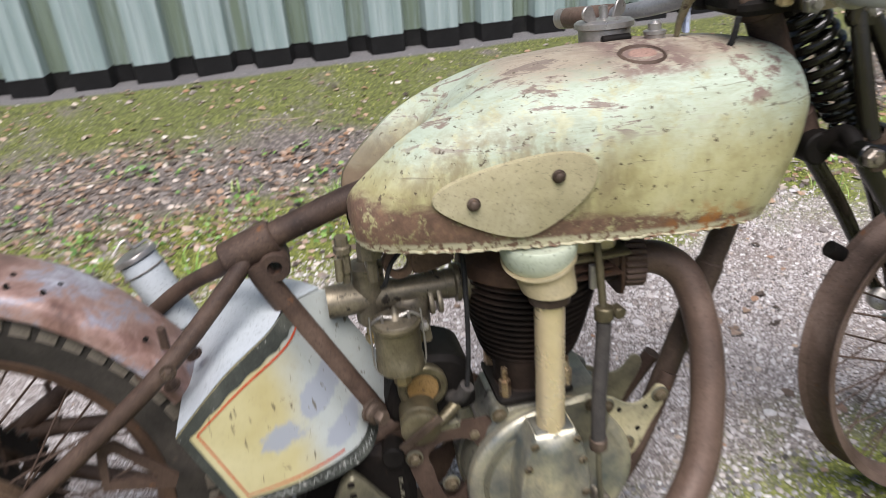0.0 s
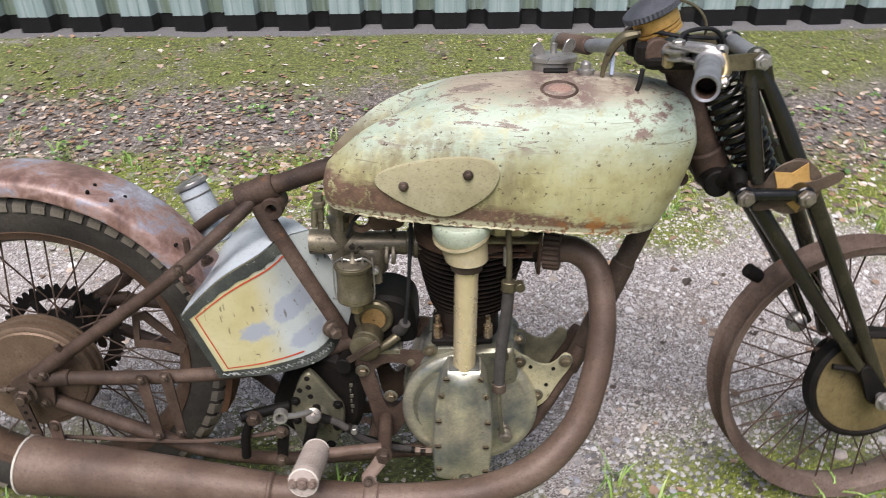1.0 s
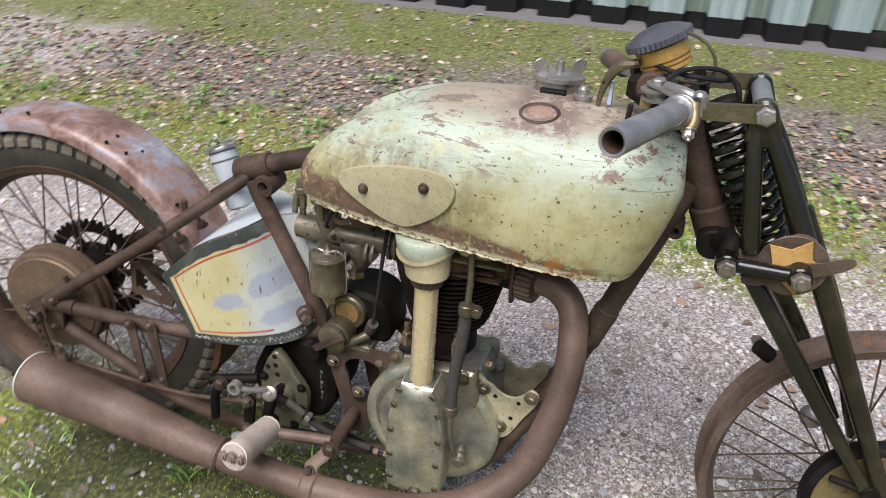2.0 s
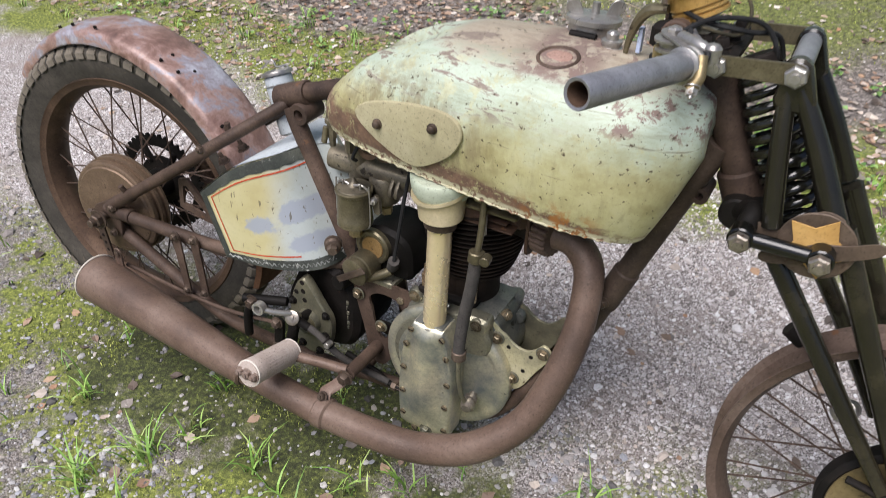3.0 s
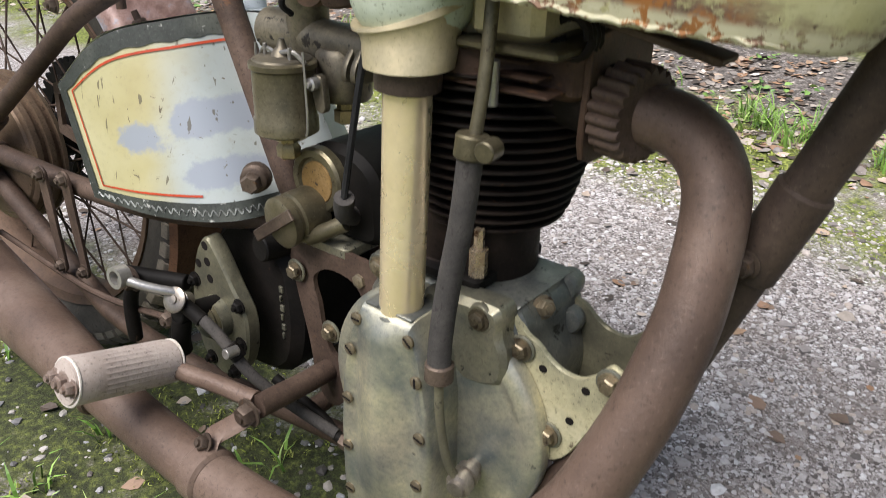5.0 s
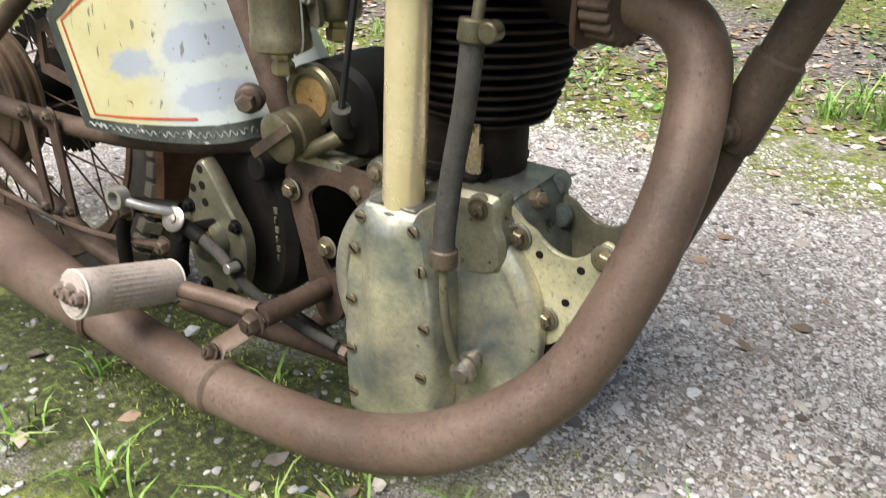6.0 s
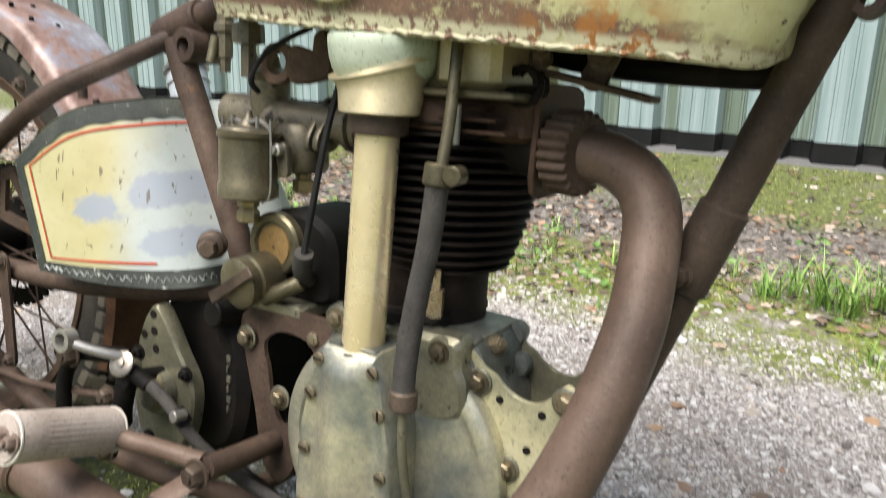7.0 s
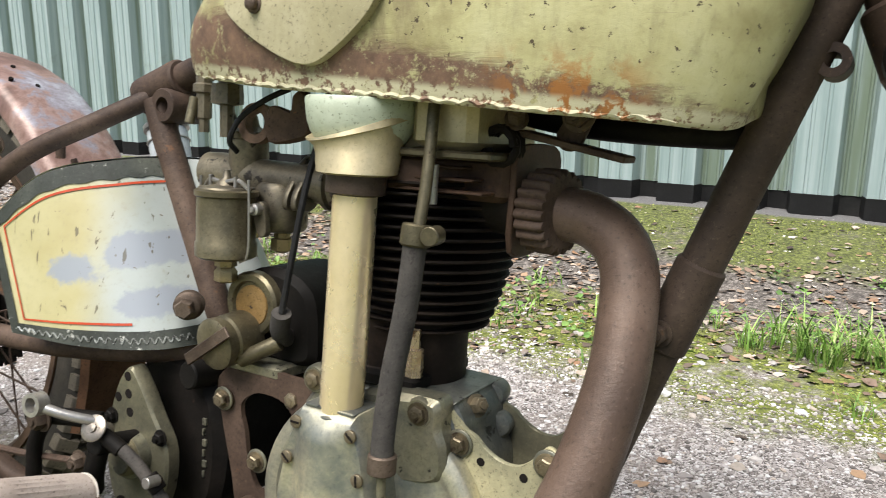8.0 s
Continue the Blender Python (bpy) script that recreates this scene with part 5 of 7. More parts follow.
def build_oil_tank():
    b = bmesh.new()
    nu, nv = 25, 8
    right = [[b.verts.new(flank(i / (nu - 1), j / (nv - 1))) for j in range(nv)] for i in range(nu)]
    left = [[b.verts.new(Vector(mirrored(flank(i / (nu - 1), j / (nv - 1)))) + Vector((0.055 * (i / (nu - 1)) ** 2, 0, 0))) for j in range(nv)] for i in range(nu)]
    for g, flip in ((right, False), (left, True)):
        for i in range(nu - 1):
            for j in range(nv - 1):
                q = (g[i][j], g[i + 1][j], g[i + 1][j + 1], g[i][j + 1])
                b.faces.new(tuple(reversed(q)) if flip else q)
    for i in range(nu - 1):
        for j, flip in ((0, True), (nv - 1, False)):
            vs = [right[i][j], right[i + 1][j], left[i + 1][j], left[i][j]]
            vs = list(dict.fromkeys(vs))
            if len(vs) > 2:
                b.faces.new(vs if not flip else list(reversed(vs)))
    b.faces.new([right[-1][j] for j in range(nv)] + [left[-1][j] for j in reversed(range(nv))])
    b.faces.new([right[0][j] for j in range(nv)] + [left[0][j] for j in reversed(range(nv))])
    bmesh.ops.recalc_face_normals(b, faces=b.faces)
    ot = part("oil_tank", b, oil_paint(), bike, "cream and white oil tank with black edging and red lining")
    # black painted borders with a scalloped weld line, red line inside
    def strip(name, pts, w, mat, off, amp=0.0):
        bb = bmesh.new()
        rows = []
        for k, (u, v) in enumerate(pts):
            u2, v2 = pts[min(k + 1, len(pts) - 1)]
            u1, v1 = pts[max(k - 1, 0)]
            tu, tv = (u2 - u1) * 0.30, (v2 - v1) * 0.17
            n = math.hypot(tu, tv) or 1
            nu_, nv_ = -tv / n / 0.30, tu / n / 0.17
            ww = w + amp * math.sin(k * 1.1)
            rows.append((flank(min(max(u, 0), 1), v, off), flank(min(max(u + nu_ * ww, 0), 1), min(max(v + nv_ * ww, 0.0), 1.0), off)))
        va = [(bb.verts.new(p), bb.verts.new(q)) for p, q in rows]
        for (p, q), (r, s) in zip(va, va[1:]):
            bb.faces.new((p, r, s, q))
        return part(name, bb, mat, ot)
    N = 40
    low = [(0.02 + 0.93 * k / N, 0.0) for k in range(N + 1)]
    top = [(0.92 - 0.92 * k / N, 1.0) for k in range(N + 1)]
    back = [(0.0, 1 - k / 12) for k in range(13)]
    strip("edge_band", low, 0.016, EDGE_BLACK, 0.0012)
    strip("edge_band", top, 0.017, EDGE_BLACK, 0.0012, 0.001)
    strip("edge_band", back, 0.013, EDGE_BLACK, 0.0014)
    strip("red_line", [(0.075 + 0.50 * k / N, 0.125) for k in range(N + 1)], 0.0022, RED_LINE, 0.0012)
    strip("red_line", [(0.90 - 0.825 * k / N, 0.875) for k in range(N + 1)], 0.0022, RED_LINE, 0.0012)
    strip("red_line", [(0.075, 0.875 - 0.75 * k / 12) for k in range(13)], 0.0022, RED_LINE, 0.0014)
    # scalloped solder seam along the lower edge
    bb = bmesh.new()
    tube(bb, [tuple(flank(0.03 + 0.8 * k / 150, 0.045 + 0.015 * math.sin(k * 0.95), 0.0012)) for k in range(151)], 0.0011, 5, 1)
    part("solder_seam", bb, worn("chipped_seam", (0.24, 0.25, 0.23), (0.07, 0.07, 0.06), (0.42, 0.44, 0.42), 0.5, 0.1, 70, (0.04, 0.04, 0.035), 0.52), ot)
    # pale top, a sheet just proud of the shell
    bb = bmesh.new()
    ra = [(Vector(flank(i / 24, 1.0)) + Vector((0, 0, 0.0025))) for i in range(24)]
    va = [(bb.verts.new(p), bb.verts.new(Vector(mirrored(p)) + Vector((0.055 * (k / 24) ** 2, 0, 0)))) for k, p in enumerate(ra)]
    for (p, q), (r, s) in zip(va, va[1:]):
        bb.faces.new((p, r, s, q))
    part("top_sheet", bb, OIL_TOP, ot, "pale blue-white top of the oil tank")
    # filler neck with hinged cap
    n0, n1 = Vector((0.305, 0.145, 0.475)), Vector((0.259, 0.161, 0.590))
    part("filler_neck", rod(bmesh.new(), n0, n1, 0.030, seg=26), OIL_TOP, ot, "pale painted filler neck")
    d = (n1 - n0).normalized()
    part("filler_lid", lathe(bmesh.new(), n1, d, [(0, 0.034), (0.006, 0.034), (0.008, 0.033), (0.012, 0.02), (0.013, 0.0)], 26), STEEL, ot, "round metal lid with a wire clip")
    part("lid_clip", tube(bmesh.new(), [n1 + Vector((-0.03, -0.01, 0.012)), n1 + Vector((-0.012, 0.0, 0.03)), n1 + Vector((0.0, 0.0, 0.018)), n1 + Vector((0.02, 0.01, 0.022)), n1 + Vector((0.03, 0.0, 0.0))], 0.0022, 6), STEEL, ot)
    part("clip_wire", tube(bmesh.new(), [n1 - d * 0.02 + (frame_of(d)[0] * math.cos(a) + frame_of(d)[1] * math.sin(a)) * 0.031 for a in (2 * math.pi * k / 20 for k in range(21))], 0.0014, 5, 1), STEEL, ot)
    part("vent_hole", lathe(bmesh.new(), (0.425, -0.018, 0.546), (-0.25, -0.05, 1), [(0.0, 0.018), (0.004, 0.017), (0.005, 0.0)], 24), BAR_STEEL, ot)
    # drain union
    p = Vector((0.560, -0.068, 0.402))
    part("union", lathe(bmesh.new(), p, (0.55, -0.85, 0.0), [(0, 0.017), (0.004, 0.017), (0.005, 0.013), (0.009, 0.016), (0.012, 0.013), (0.015, 0.015), (0.017, 0.012)], 20), BOLT_RUST, ot)
    part("union_bolt", bolt(bmesh.new(), p + Vector((0.009, -0.014, 0)), (0.55, -0.85, 0), 0.011, 0.012, False, 0), BOLT_RUST, ot)
    for q in ((0.315, -0.075, 0.505), (0.345, -0.05, 0.53)):
        part("mount_bolt", bolt(bmesh.new(), q, (-0.3, -0.2, 1), 0.009, 0.01, True, 0.012), RUST_FRAME, ot)


build_oil_tank()


# ---- engine ----
def build_engine():
    cx, cz = 0.800, 0.232
    b = lathe(bmesh.new(), (cx, 0.085, cz), (0, -1, 0), [(0, 0.09), (0.01, 0.108), (0.05, 0.112), (0.085, 0.112), (0.087, 0.116), (0.10, 0.116), (0.102, 0.112), (0.15, 0.112), (0.165, 0.104), (0.172, 0.09)], 56)
    eng = part("engine", b, ALLOY_DARK, bike, "single-cylinder engine with grimy alloy crankcase and black iron cylinder")
    part("crankcase_disc", lathe(bmesh.new(), (0.816, -0.078, 0.224), (0, -1, 0), [(-0.012, 0.130), (0.000, 0.130), (0.003, 0.1285), (0.0065, 0.123), (0.0085, 0.116), (0.0085, 0.112), (0.0075, 0.110), (0.0085, 0.104), (0.013, 0.07), (0.016, 0.0)], 72), ALLOY, eng, "round alloy timing case")
    # crankcase shoulders and mouth under the cylinder
    b = bmesh.new()
    plate(b, round_outline([(0.72, 0.30), (0.735, 0.345), (0.755, 0.360), (0.885, 0.361), (0.899, 0.356), (0.909, 0.340), (0.914, 0.318), (0.925, 0.290), (0.92, 0.25), (0.88, 0.24), (0.80, 0.24)], 4), 0.114, lambda u, v, w: (u, 0.046 - w, v), 0.010)
    part("crankcase_mouth", b, CASE_BLUE, eng)
    b = bmesh.new()
    plate(b, round_outline([(0.80, 0.30), (0.81, 0.355), (0.83, 0.364), (0.885, 0.368), (0.897, 0.362), (0.899, 0.340), (0.905, 0.322), (0.90, 0.29), (0.85, 0.28)], 4), 0.034, lambda u, v, w: (u, -0.056 - w, v), 0.006)
    part("timing_lug", b, ALLOY_DARK, eng)
    for x, y, z, r in ((0.893, 0.016, 0.343, 0.014), (0.908, 0.004, 0.318, 0.013)):
        part("boss", lathe(bmesh.new(), (x, y + 0.03, z), (0.25, -0.95, 0.1), [(0, r), (0.026, r), (0.030, r - 0.003), (0.031, 0.0)], 22), CASE_BLUE, eng)
    # bevel drive cover: a fluted shield with screws
    out = [(0.748, 0.096), (0.765, 0.090), (0.835, 0.090), (0.853, 0.098), (0.857, 0.14), (0.860, 0.20), (0.858, 0.27), (0.848, 0.322), (0.836, 0.352), (0.776, 0.352), (0.762, 0.322), (0.750, 0.27), (0.745, 0.20), (0.745, 0.14)]
    b = bmesh.new()
    c0 = (0.80, 0.205)
    base_y = -0.088
    fine = []
    for i, p in enumerate(out):
        q = out[(i + 1) % len(out)]
        for k in range(5):
            t = k / 5
            fine.append((p[0] + (q[0] - p[0]) * t, p[1] + (q[1] - p[1]) * t))
    rings = []
    for k, d in ((1.0, 0.0), (1.0, 0.034), (0.993, 0.0395), (0.975, 0.0440), (0.945, 0.0475), (0.90, 0.0490), (0.84, 0.0497), (0.79, 0.0500), (0.74, 0.0503), (0.67, 0.0508), (0.60, 0.0515), (0.45, 0.0535), (0.30, 0.0545), (0.15, 0.055), (0.02, 0.0552)):
        ring = []
        for x, z in fine:
            u, v = c0[0] + (x - c0[0]) * k, c0[1] + (z - c0[1]) * k
            ridge = 0.0
            if k < 0.93:
                q = abs(u - 0.803) / 0.034
                ridge = (0.008 * math.exp(-(q / 0.55) ** 2) - 0.0045 * math.exp(-((q - 1.05) / 0.30) ** 2)) * min(1, max(0, (v - 0.10) / 0.10)) * min(1, (0.94 - k) / 0.10)
            ring.append((u, base_y - d - ridge, v))
        rings.append(ring)
    ring_loft(b, rings)
    bmesh.ops.recalc_face_normals(b, faces=b.faces)
    part("drive_cover", b, ALLOY, eng, "shield-shaped alloy bevel drive cover with slotted screws")
    # added dark plate that keeps the grimy ledge from turning bright in the sun
    part("ledge_plate", box(bmesh.new(), (0.7785, -0.130, 0.350), (0.8335, -0.089, 0.3535), 0.001), CASE_BLUE, eng, "dark plate added over the drive cover's grimy top ledge")
    first = None
    for x, z in ((0.774, 0.336), (0.836, 0.336), (0.764, 0.299), (0.845, 0.297), (0.758, 0.240), (0.849, 0.236), (0.756, 0.180), (0.846, 0.178), (0.803, 0.225), (0.811, 0.186), (0.757, 0.124), (0.846, 0.118), (0.785, 0.100), (0.836, 0.099)):
        m = pose(x, base_y - (0.0484 if abs(x - 0.803) > 0.02 else 0.0535), z, 0, (x * 5000) % 90, 0)
        if first is None:
            b = lathe(bmesh.new(), (0, 0, 0), (0, -1, 0), [(0, 0.0064), (0.0022, 0.0064), (0.003, 0.0054), (0.003, 0.0)], 16)
            first = part("screw", b, BOLT_BRONZE, eng, at=m)
            slot = part("screw_slot", box(bmesh.new(), (-0.0052, -0.0036, -0.0011), (0.0052, -0.0031, 0.0011), 0.0001), HOLE, eng, at=m)
        else:
            again(first, m)
            again(slot, m)
    part("drain_plug", bolt(bmesh.new(), (0.808, base_y - 0.049, 0.102), (0, -1, 0), 0.010, 0.008), ALLOY_DARK, eng)
    # collar and polished tube that rises to the rocker box
    t0, t1 = Vector((0.806, -0.112, 0.335)), Vector((0.811, -0.108, 0.560))
    part("drive_tube", rod(bmesh.new(), t0, t1, 0.0205, seg=32), TUBE_NICKEL, eng, "dull nickel-plated vertical drive tube")
    part("tube_collar", lathe(bmesh.new(), (0.8058, -0.112, 0.341), (-0.03, 0.02, 1), [(0, 0.0235), (0.004, 0.0235), (0.0055, 0.0215)], 30), CASE_BLUE, eng)
    d = (t1 - t0).normalized()
    part("tube_nut", lathe(bmesh.new(), t1 - d * 0.012, d, [(0, 0.0225), (0.002, 0.0275), (0.018, 0.0275), (0.02, 0.024)], 28), BOLT_RUST, eng)
    # short foot with a slanting rim that hugs a painted bowl
    top = Vector((0.803, -0.092, 0.0))
    base = t1 + d * 0.006
    rings = []
    for f, r0 in ((0.0, 0.030), (0.04, 0.0365), (0.25, 0.0380), (0.45, 0.0390), (0.65, 0.0415), (0.85, 0.0465), (0.87, 0.0488), (1.0, 0.0500), (1.0, 0.0455)):
        c = base.lerp(Vector((top.x, top.y, 0.614)), f)
        rings.append([c + Vector((r0 * math.cos(a), r0 * math.sin(a), 0.018 * f * f * math.cos(a - 0.93))) for a in (2 * math.pi * q / 44 for q in range(44))])
    b = bmesh.new()
    ring_loft(b, rings)
    part("rocker_base", b, GILT_ALLOY, eng, "bell-shaped alloy rocker housing foot")
    part("rocker_dome", lathe(bmesh.new(), top, (0, 0, 1), [(0.585, 0.02), (0.590, 0.034), (0.596, 0.0415), (0.604, 0.0465), (0.613, 0.0495), (0.623, 0.0510), (0.632, 0.0515), (0.634, 0.0500), (0.634, 0.0)], 40), PALE_GREEN, eng, "pale green painted rocker housing")
    b = bmesh.new()
    plate(b, hull_outline([(0.80, 0.603, 0.024), (0.862, 0.610, 0.018), (0.85, 0.616, 0.020)]), 0.09, lambda u, v, w: (u, 0.02 - w, v), 0.008)
    part("rocker_box", b, GILT_ALLOY, eng)
    b = bmesh.new()
    box(b, (0.851, -0.088, 0.592), (0.916, 0.05, 0.645), 0.008)
    part("cambox", b, GILT_ALLOY, eng)
    part("cambox_flange", box(bmesh.new(), (0.840, -0.092, 0.585), (0.934, 0.06, 0.5925), 0.002), LEVER, eng)
    # cylinder barrel, fins and head
    ccx = 0.815
    part("barrel", rod(bmesh.new(), (ccx, 0, 0.35), (ccx, 0, 0.60), 0.056, seg=32), FINS, eng)
    b = bmesh.new()
    box(b, (0.745, -0.068, 0.360), (0.858, 0.045, 0.3745), 0.003)
    part("barrel_flange", b, BLACK_IRON, eng)
    for k in range(15):
        z = 0.414 + k * 0.0104
        t = k / 14
        r = 0.072 + 0.031 * min(1, t * 1.25) ** 0.8
        b = lathe(bmesh.new(), (ccx + 0.004 * t, 0.012, z), (0, 0, 1), [(0, 0.05), (0.0004, r - 0.001), (0.0016, r), (0.0034, r - 0.0005), (0.0046, 0.06)], 44)
        part("cooling_fin", b, FINS, eng)
    part("cylinder_head", lathe(bmesh.new(), (ccx, 0.012, 0.556), (0, 0, 1), [(0, 0.098), (0.004, 0.102), (0.026, 0.100), (0.032, 0.093), (0.044, 0.07), (0.06, 0.05)], 40), HEAD_RUST, eng)
    part("barrel_skirt", lathe(bmesh.new(), (0.800, -0.012, 0.373), (0, 0, 1), [(0, 0.050), (0.003, 0.047), (0.05, 0.047)], 32), FINS, eng)
    for x, y in ((0.850, -0.056), (0.850, 0.033), (0.757, -0.056), (0.757, 0.033)):
        part("stud_nut", lathe(bmesh.new(), (x, y, 0.3745), (0, 0, 1), [(0, 0.0088), (0.0265, 0.0088), (0.028, 0.0065), (0.028, 0.005), (0.046, 0.005)], 6), STUD_BRONZE, eng, "tall bronzed barrel nut")
    part("exhaust_port", rod(bmesh.new(), (0.87, -0.006, 0.548), (0.945, -0.02, 0.545), 0.030, seg=26), BLACK_IRON, eng)
    # engine plates
    for y in (-0.062, 0.056):
        b = bmesh.new()
        plate(b, round_outline([(0.884, 0.330), (0.889, 0.356), (0.894, 0.357), (0.910, 0.341), (0.923, 0.335), (0.934, 0.326), (0.951, 0.318), (0.968, 0.317), (0.982, 0.327), (0.995, 0.342), (1.008, 0.333), (1.006, 0.312), (0.985, 0.275), (0.958, 0.225), (0.925, 0.215), (0.908, 0.262), (0.89, 0.298)], 4), 0.006, lambda u, v, w: (u, min(y, 0.026) + 0.003 - w, v))
        # the far plate takes the darker grey-olive colour
        part("front_plate", b, PLATE_ALLOY if y < 0 else END_PLATE, eng, "scalloped alloy engine plate" if y < 0 else "grey-olive scalloped engine plate")
        b = bmesh.new()
        outp = round_outline([(0.60, 0.325), (0.64, 0.345), (0.70, 0.345), (0.745, 0.335), (0.74, 0.27), (0.70, 0.20), (0.665, 0.14), (0.635, 0.15), (0.62, 0.22), (0.605, 0.28)], 4)
        inn = round_outline([(0.637, 0.305), (0.66, 0.318), (0.695, 0.314), (0.71, 0.29), (0.70, 0.255), (0.675, 0.215), (0.658, 0.21), (0.645, 0.24), (0.64, 0.27), (0.634, 0.29)], 4)
        rings = [[(x, yy, z) for x, z in o] for o, yy in ((outp, y), (outp, y + 0.006), (inn, y + 0.006), (inn, y))]
        ring_loft(b, rings, False, True)
        bmesh.ops.recalc_face_normals(b, faces=b.faces)
        part("rear_plate", b, RUST_FRAME, eng, smooth=False)
    for x, z in ((0.931, 0.312), (0.974, 0.308), (0.962, 0.270)):
        part("plate_hole", lathe(bmesh.new(), (x, -0.0648, z), (0, -1, 0), [(0, 0.0042), (0.0006, 0.0042), (0.0007, 0.0)], 10), HOLE, eng)
    for x, z in ((0.909, 0.325), (0.996, 0.327), (0.9435, 0.247), (0.612, 0.303), (0.663, 0.243)):
        part("bolt_collar", lathe(bmesh.new(), (x, -0.066, z), (0, -1, 0), [(0, 0.0135), (0.0015, 0.0135), (0.0022, 0.0125), (0.0022, 0.0)], 20), ALLOY_DARK, eng)
        nut_part("engine_bolt", (x, -0.068, z), (0, -1, 0), eng, 0.0082, 0.007, BOLT_BRONZE, 0.002)
    part("engine_bolt", bolt(bmesh.new(), (0.906, -0.030, 0.350), (0.8, -0.45, 0.35), 0.0085, 0.010), BOLT_BRONZE, eng)
    # rocker oil feed: metal pipe above, woven hose below
    hose = [(0.883, -0.119, 0.520), (0.879, -0.123, 0.46), (0.872, -0.129, 0.40), (0.869, -0.134, 0.35), (0.869, -0.135, 0.320)]
    part("oil_hose", tube(bmesh.new(), hose, 0.0105, 14), HOSE, eng, "black woven oil hose")
    part("feed_pipe", tube(bmesh.new(), [(0.883, -0.118, 0.515), (0.883, -0.106, 0.57), (0.880, -0.094, 0.64)], 0.0055, 12), LEVER, eng)
    part("feed_pipe", tube(bmesh.new(), [(0.869, -0.135, 0.33), (0.870, -0.134, 0.27), (0.875, -0.128, 0.22), (0.880, -0.120, 0.196)], 0.0044, 12), END_PLATE, eng)
    part("hose_clip", rod(bmesh.new(), (0.8835, -0.118, 0.530), (0.8825, -0.120, 0.511), 0.0135, seg=20), LEVER, eng)
    part("clip_screw", rod(bmesh.new(), (0.900, -0.113, 0.522), (0.902, -0.131, 0.522), 0.0085, seg=16), LEVER, eng)
    part("hose_clip", rod(bmesh.new(), (0.869, -0.1345, 0.328), (0.869, -0.135, 0.310), 0.013, seg=20), BOLT_RUST, eng)
    part("union", lathe(bmesh.new(), (0.880, -0.088, 0.192), (0.12, -1, -0.06), [(0, 0.008), (0.010, 0.008), (0.012, 0.0125), (0.020, 0.0125), (0.021, 0.0095), (0.025, 0.0095), (0.026, 0.0130), (0.035, 0.0130), (0.037, 0.009), (0.041, 0.0085), (0.042, 0.0)], 22), NUT_STEEL, eng)
    part("oil_banjo", tube(bmesh.new(), [(0.742, -0.1, 0.135), (0.70, -0.10, 0.138), (0.665, -0.09, 0.142), (0.60, -0.10, 0.17)], 0.0065, 10), BLACK_IRON, eng)
    part("banjo_nut", lathe(bmesh.new(), (0.742, -0.1, 0.135), (-1, 0, 0.06), [(0, 0.009), (0.012, 0.009), (0.013, 0.007), (0.022, 0.007), (0.023, 0.0095), (0.033, 0.0095)], 6), BOLT_RUST, eng)
    # coil of spare pipe and brackets beneath the tank
    pts = []
    for k in range(40):
        a = k * 0.55
        pts.append((0.925 + 0.016 * math.cos(a), -0.06 + k * 0.0005, 0.598 + 0.016 * math.sin(a)))
    part("valve_spring", tube(bmesh.new(), pts, 0.004, 7, 1), BLACK_IRON, eng)
    tri_m = pose(0.985, -0.03, 0.602, 0, 10.5, 0)
    b = bmesh.new()
    box(b, (-0.050, -0.016, -0.003), (0.050, 0.016, 0.003), 0.001, tri_m)
    plate(b, hull_outline([(-0.006, 0.006, 0.012), (0.002, 0.032, 0.010)]), 0.008, lambda u, v, w: tri_m @ Vector((u, 0.004 - w, v)), 0.001)
    part("tank_bracket", b, RUST_FRAME, eng, "rusty steady bracket under the tank")
    part("stay_bolt", bolt(bmesh.new(), (0.992, -0.045, 0.628), (0, -1, 0), 0.011, 0.010, True, 0.006), BOLT_RUST, eng)
    part("stay_bolt", bolt(bmesh.new(), (0.938, -0.052, 0.622), (0.4, -1, 0.5), 0.008, 0.016, True, 0.006), BOLT_RUST, eng)
    # head casting beside the exhaust port, with short upper fins
    b = bmesh.new()
    box(b, (0.770, -0.058, 0.548), (0.936, 0.058, 0.588), 0.006)
    part("head_casting", b, HEAD_RUST, eng)
    b = bmesh.new()
    plate(b, round_outline([(-0.052, 0.505), (-0.054, 0.56), (-0.048, 0.596), (0.0, 0.602), (0.048, 0.596), (0.054, 0.56), (0.052, 0.505), (0.0, 0.50)], 3), 0.006, lambda u, v, w: (0.936 + w, u, v), 0.001)
    part("port_face", b, HEAD_RUST, eng)
    for q in range(3):
        b = bmesh.new()
        box(b, (0.79, -0.085 + q * 0.004, 0.555 + q * 0.0105), (0.925 - q * 0.012, -0.05, 0.558 + q * 0.0105), 0.001)
        part("head_fin", b, HEAD_RUST, eng)
    part("head_stud", rod(bmesh.new(), (0.879, -0.090, 0.545), (0.879, -0.090, 0.580), 0.0055, seg=10), STEEL, eng)
    # bolts on the timing lug and behind the drive cover
    for x, z, y in ((0.877, 0.353, -0.090), (0.742, 0.353, -0.072), (0.705, 0.320, -0.060)):
        part("boss", lathe(bmesh.new(), (x, y + 0.012, z), (0, -1, 0), [(0, 0.0155), (0.010, 0.0145), (0.0125, 0.013), (0.0125, 0.0)], 22), ALLOY_DARK, eng)
        nut_part("boss_bolt", (x, y, z), (0, -1, 0), eng, 0.0082, 0.005, BOLT_BRONZE, 0.002)


build_engine()


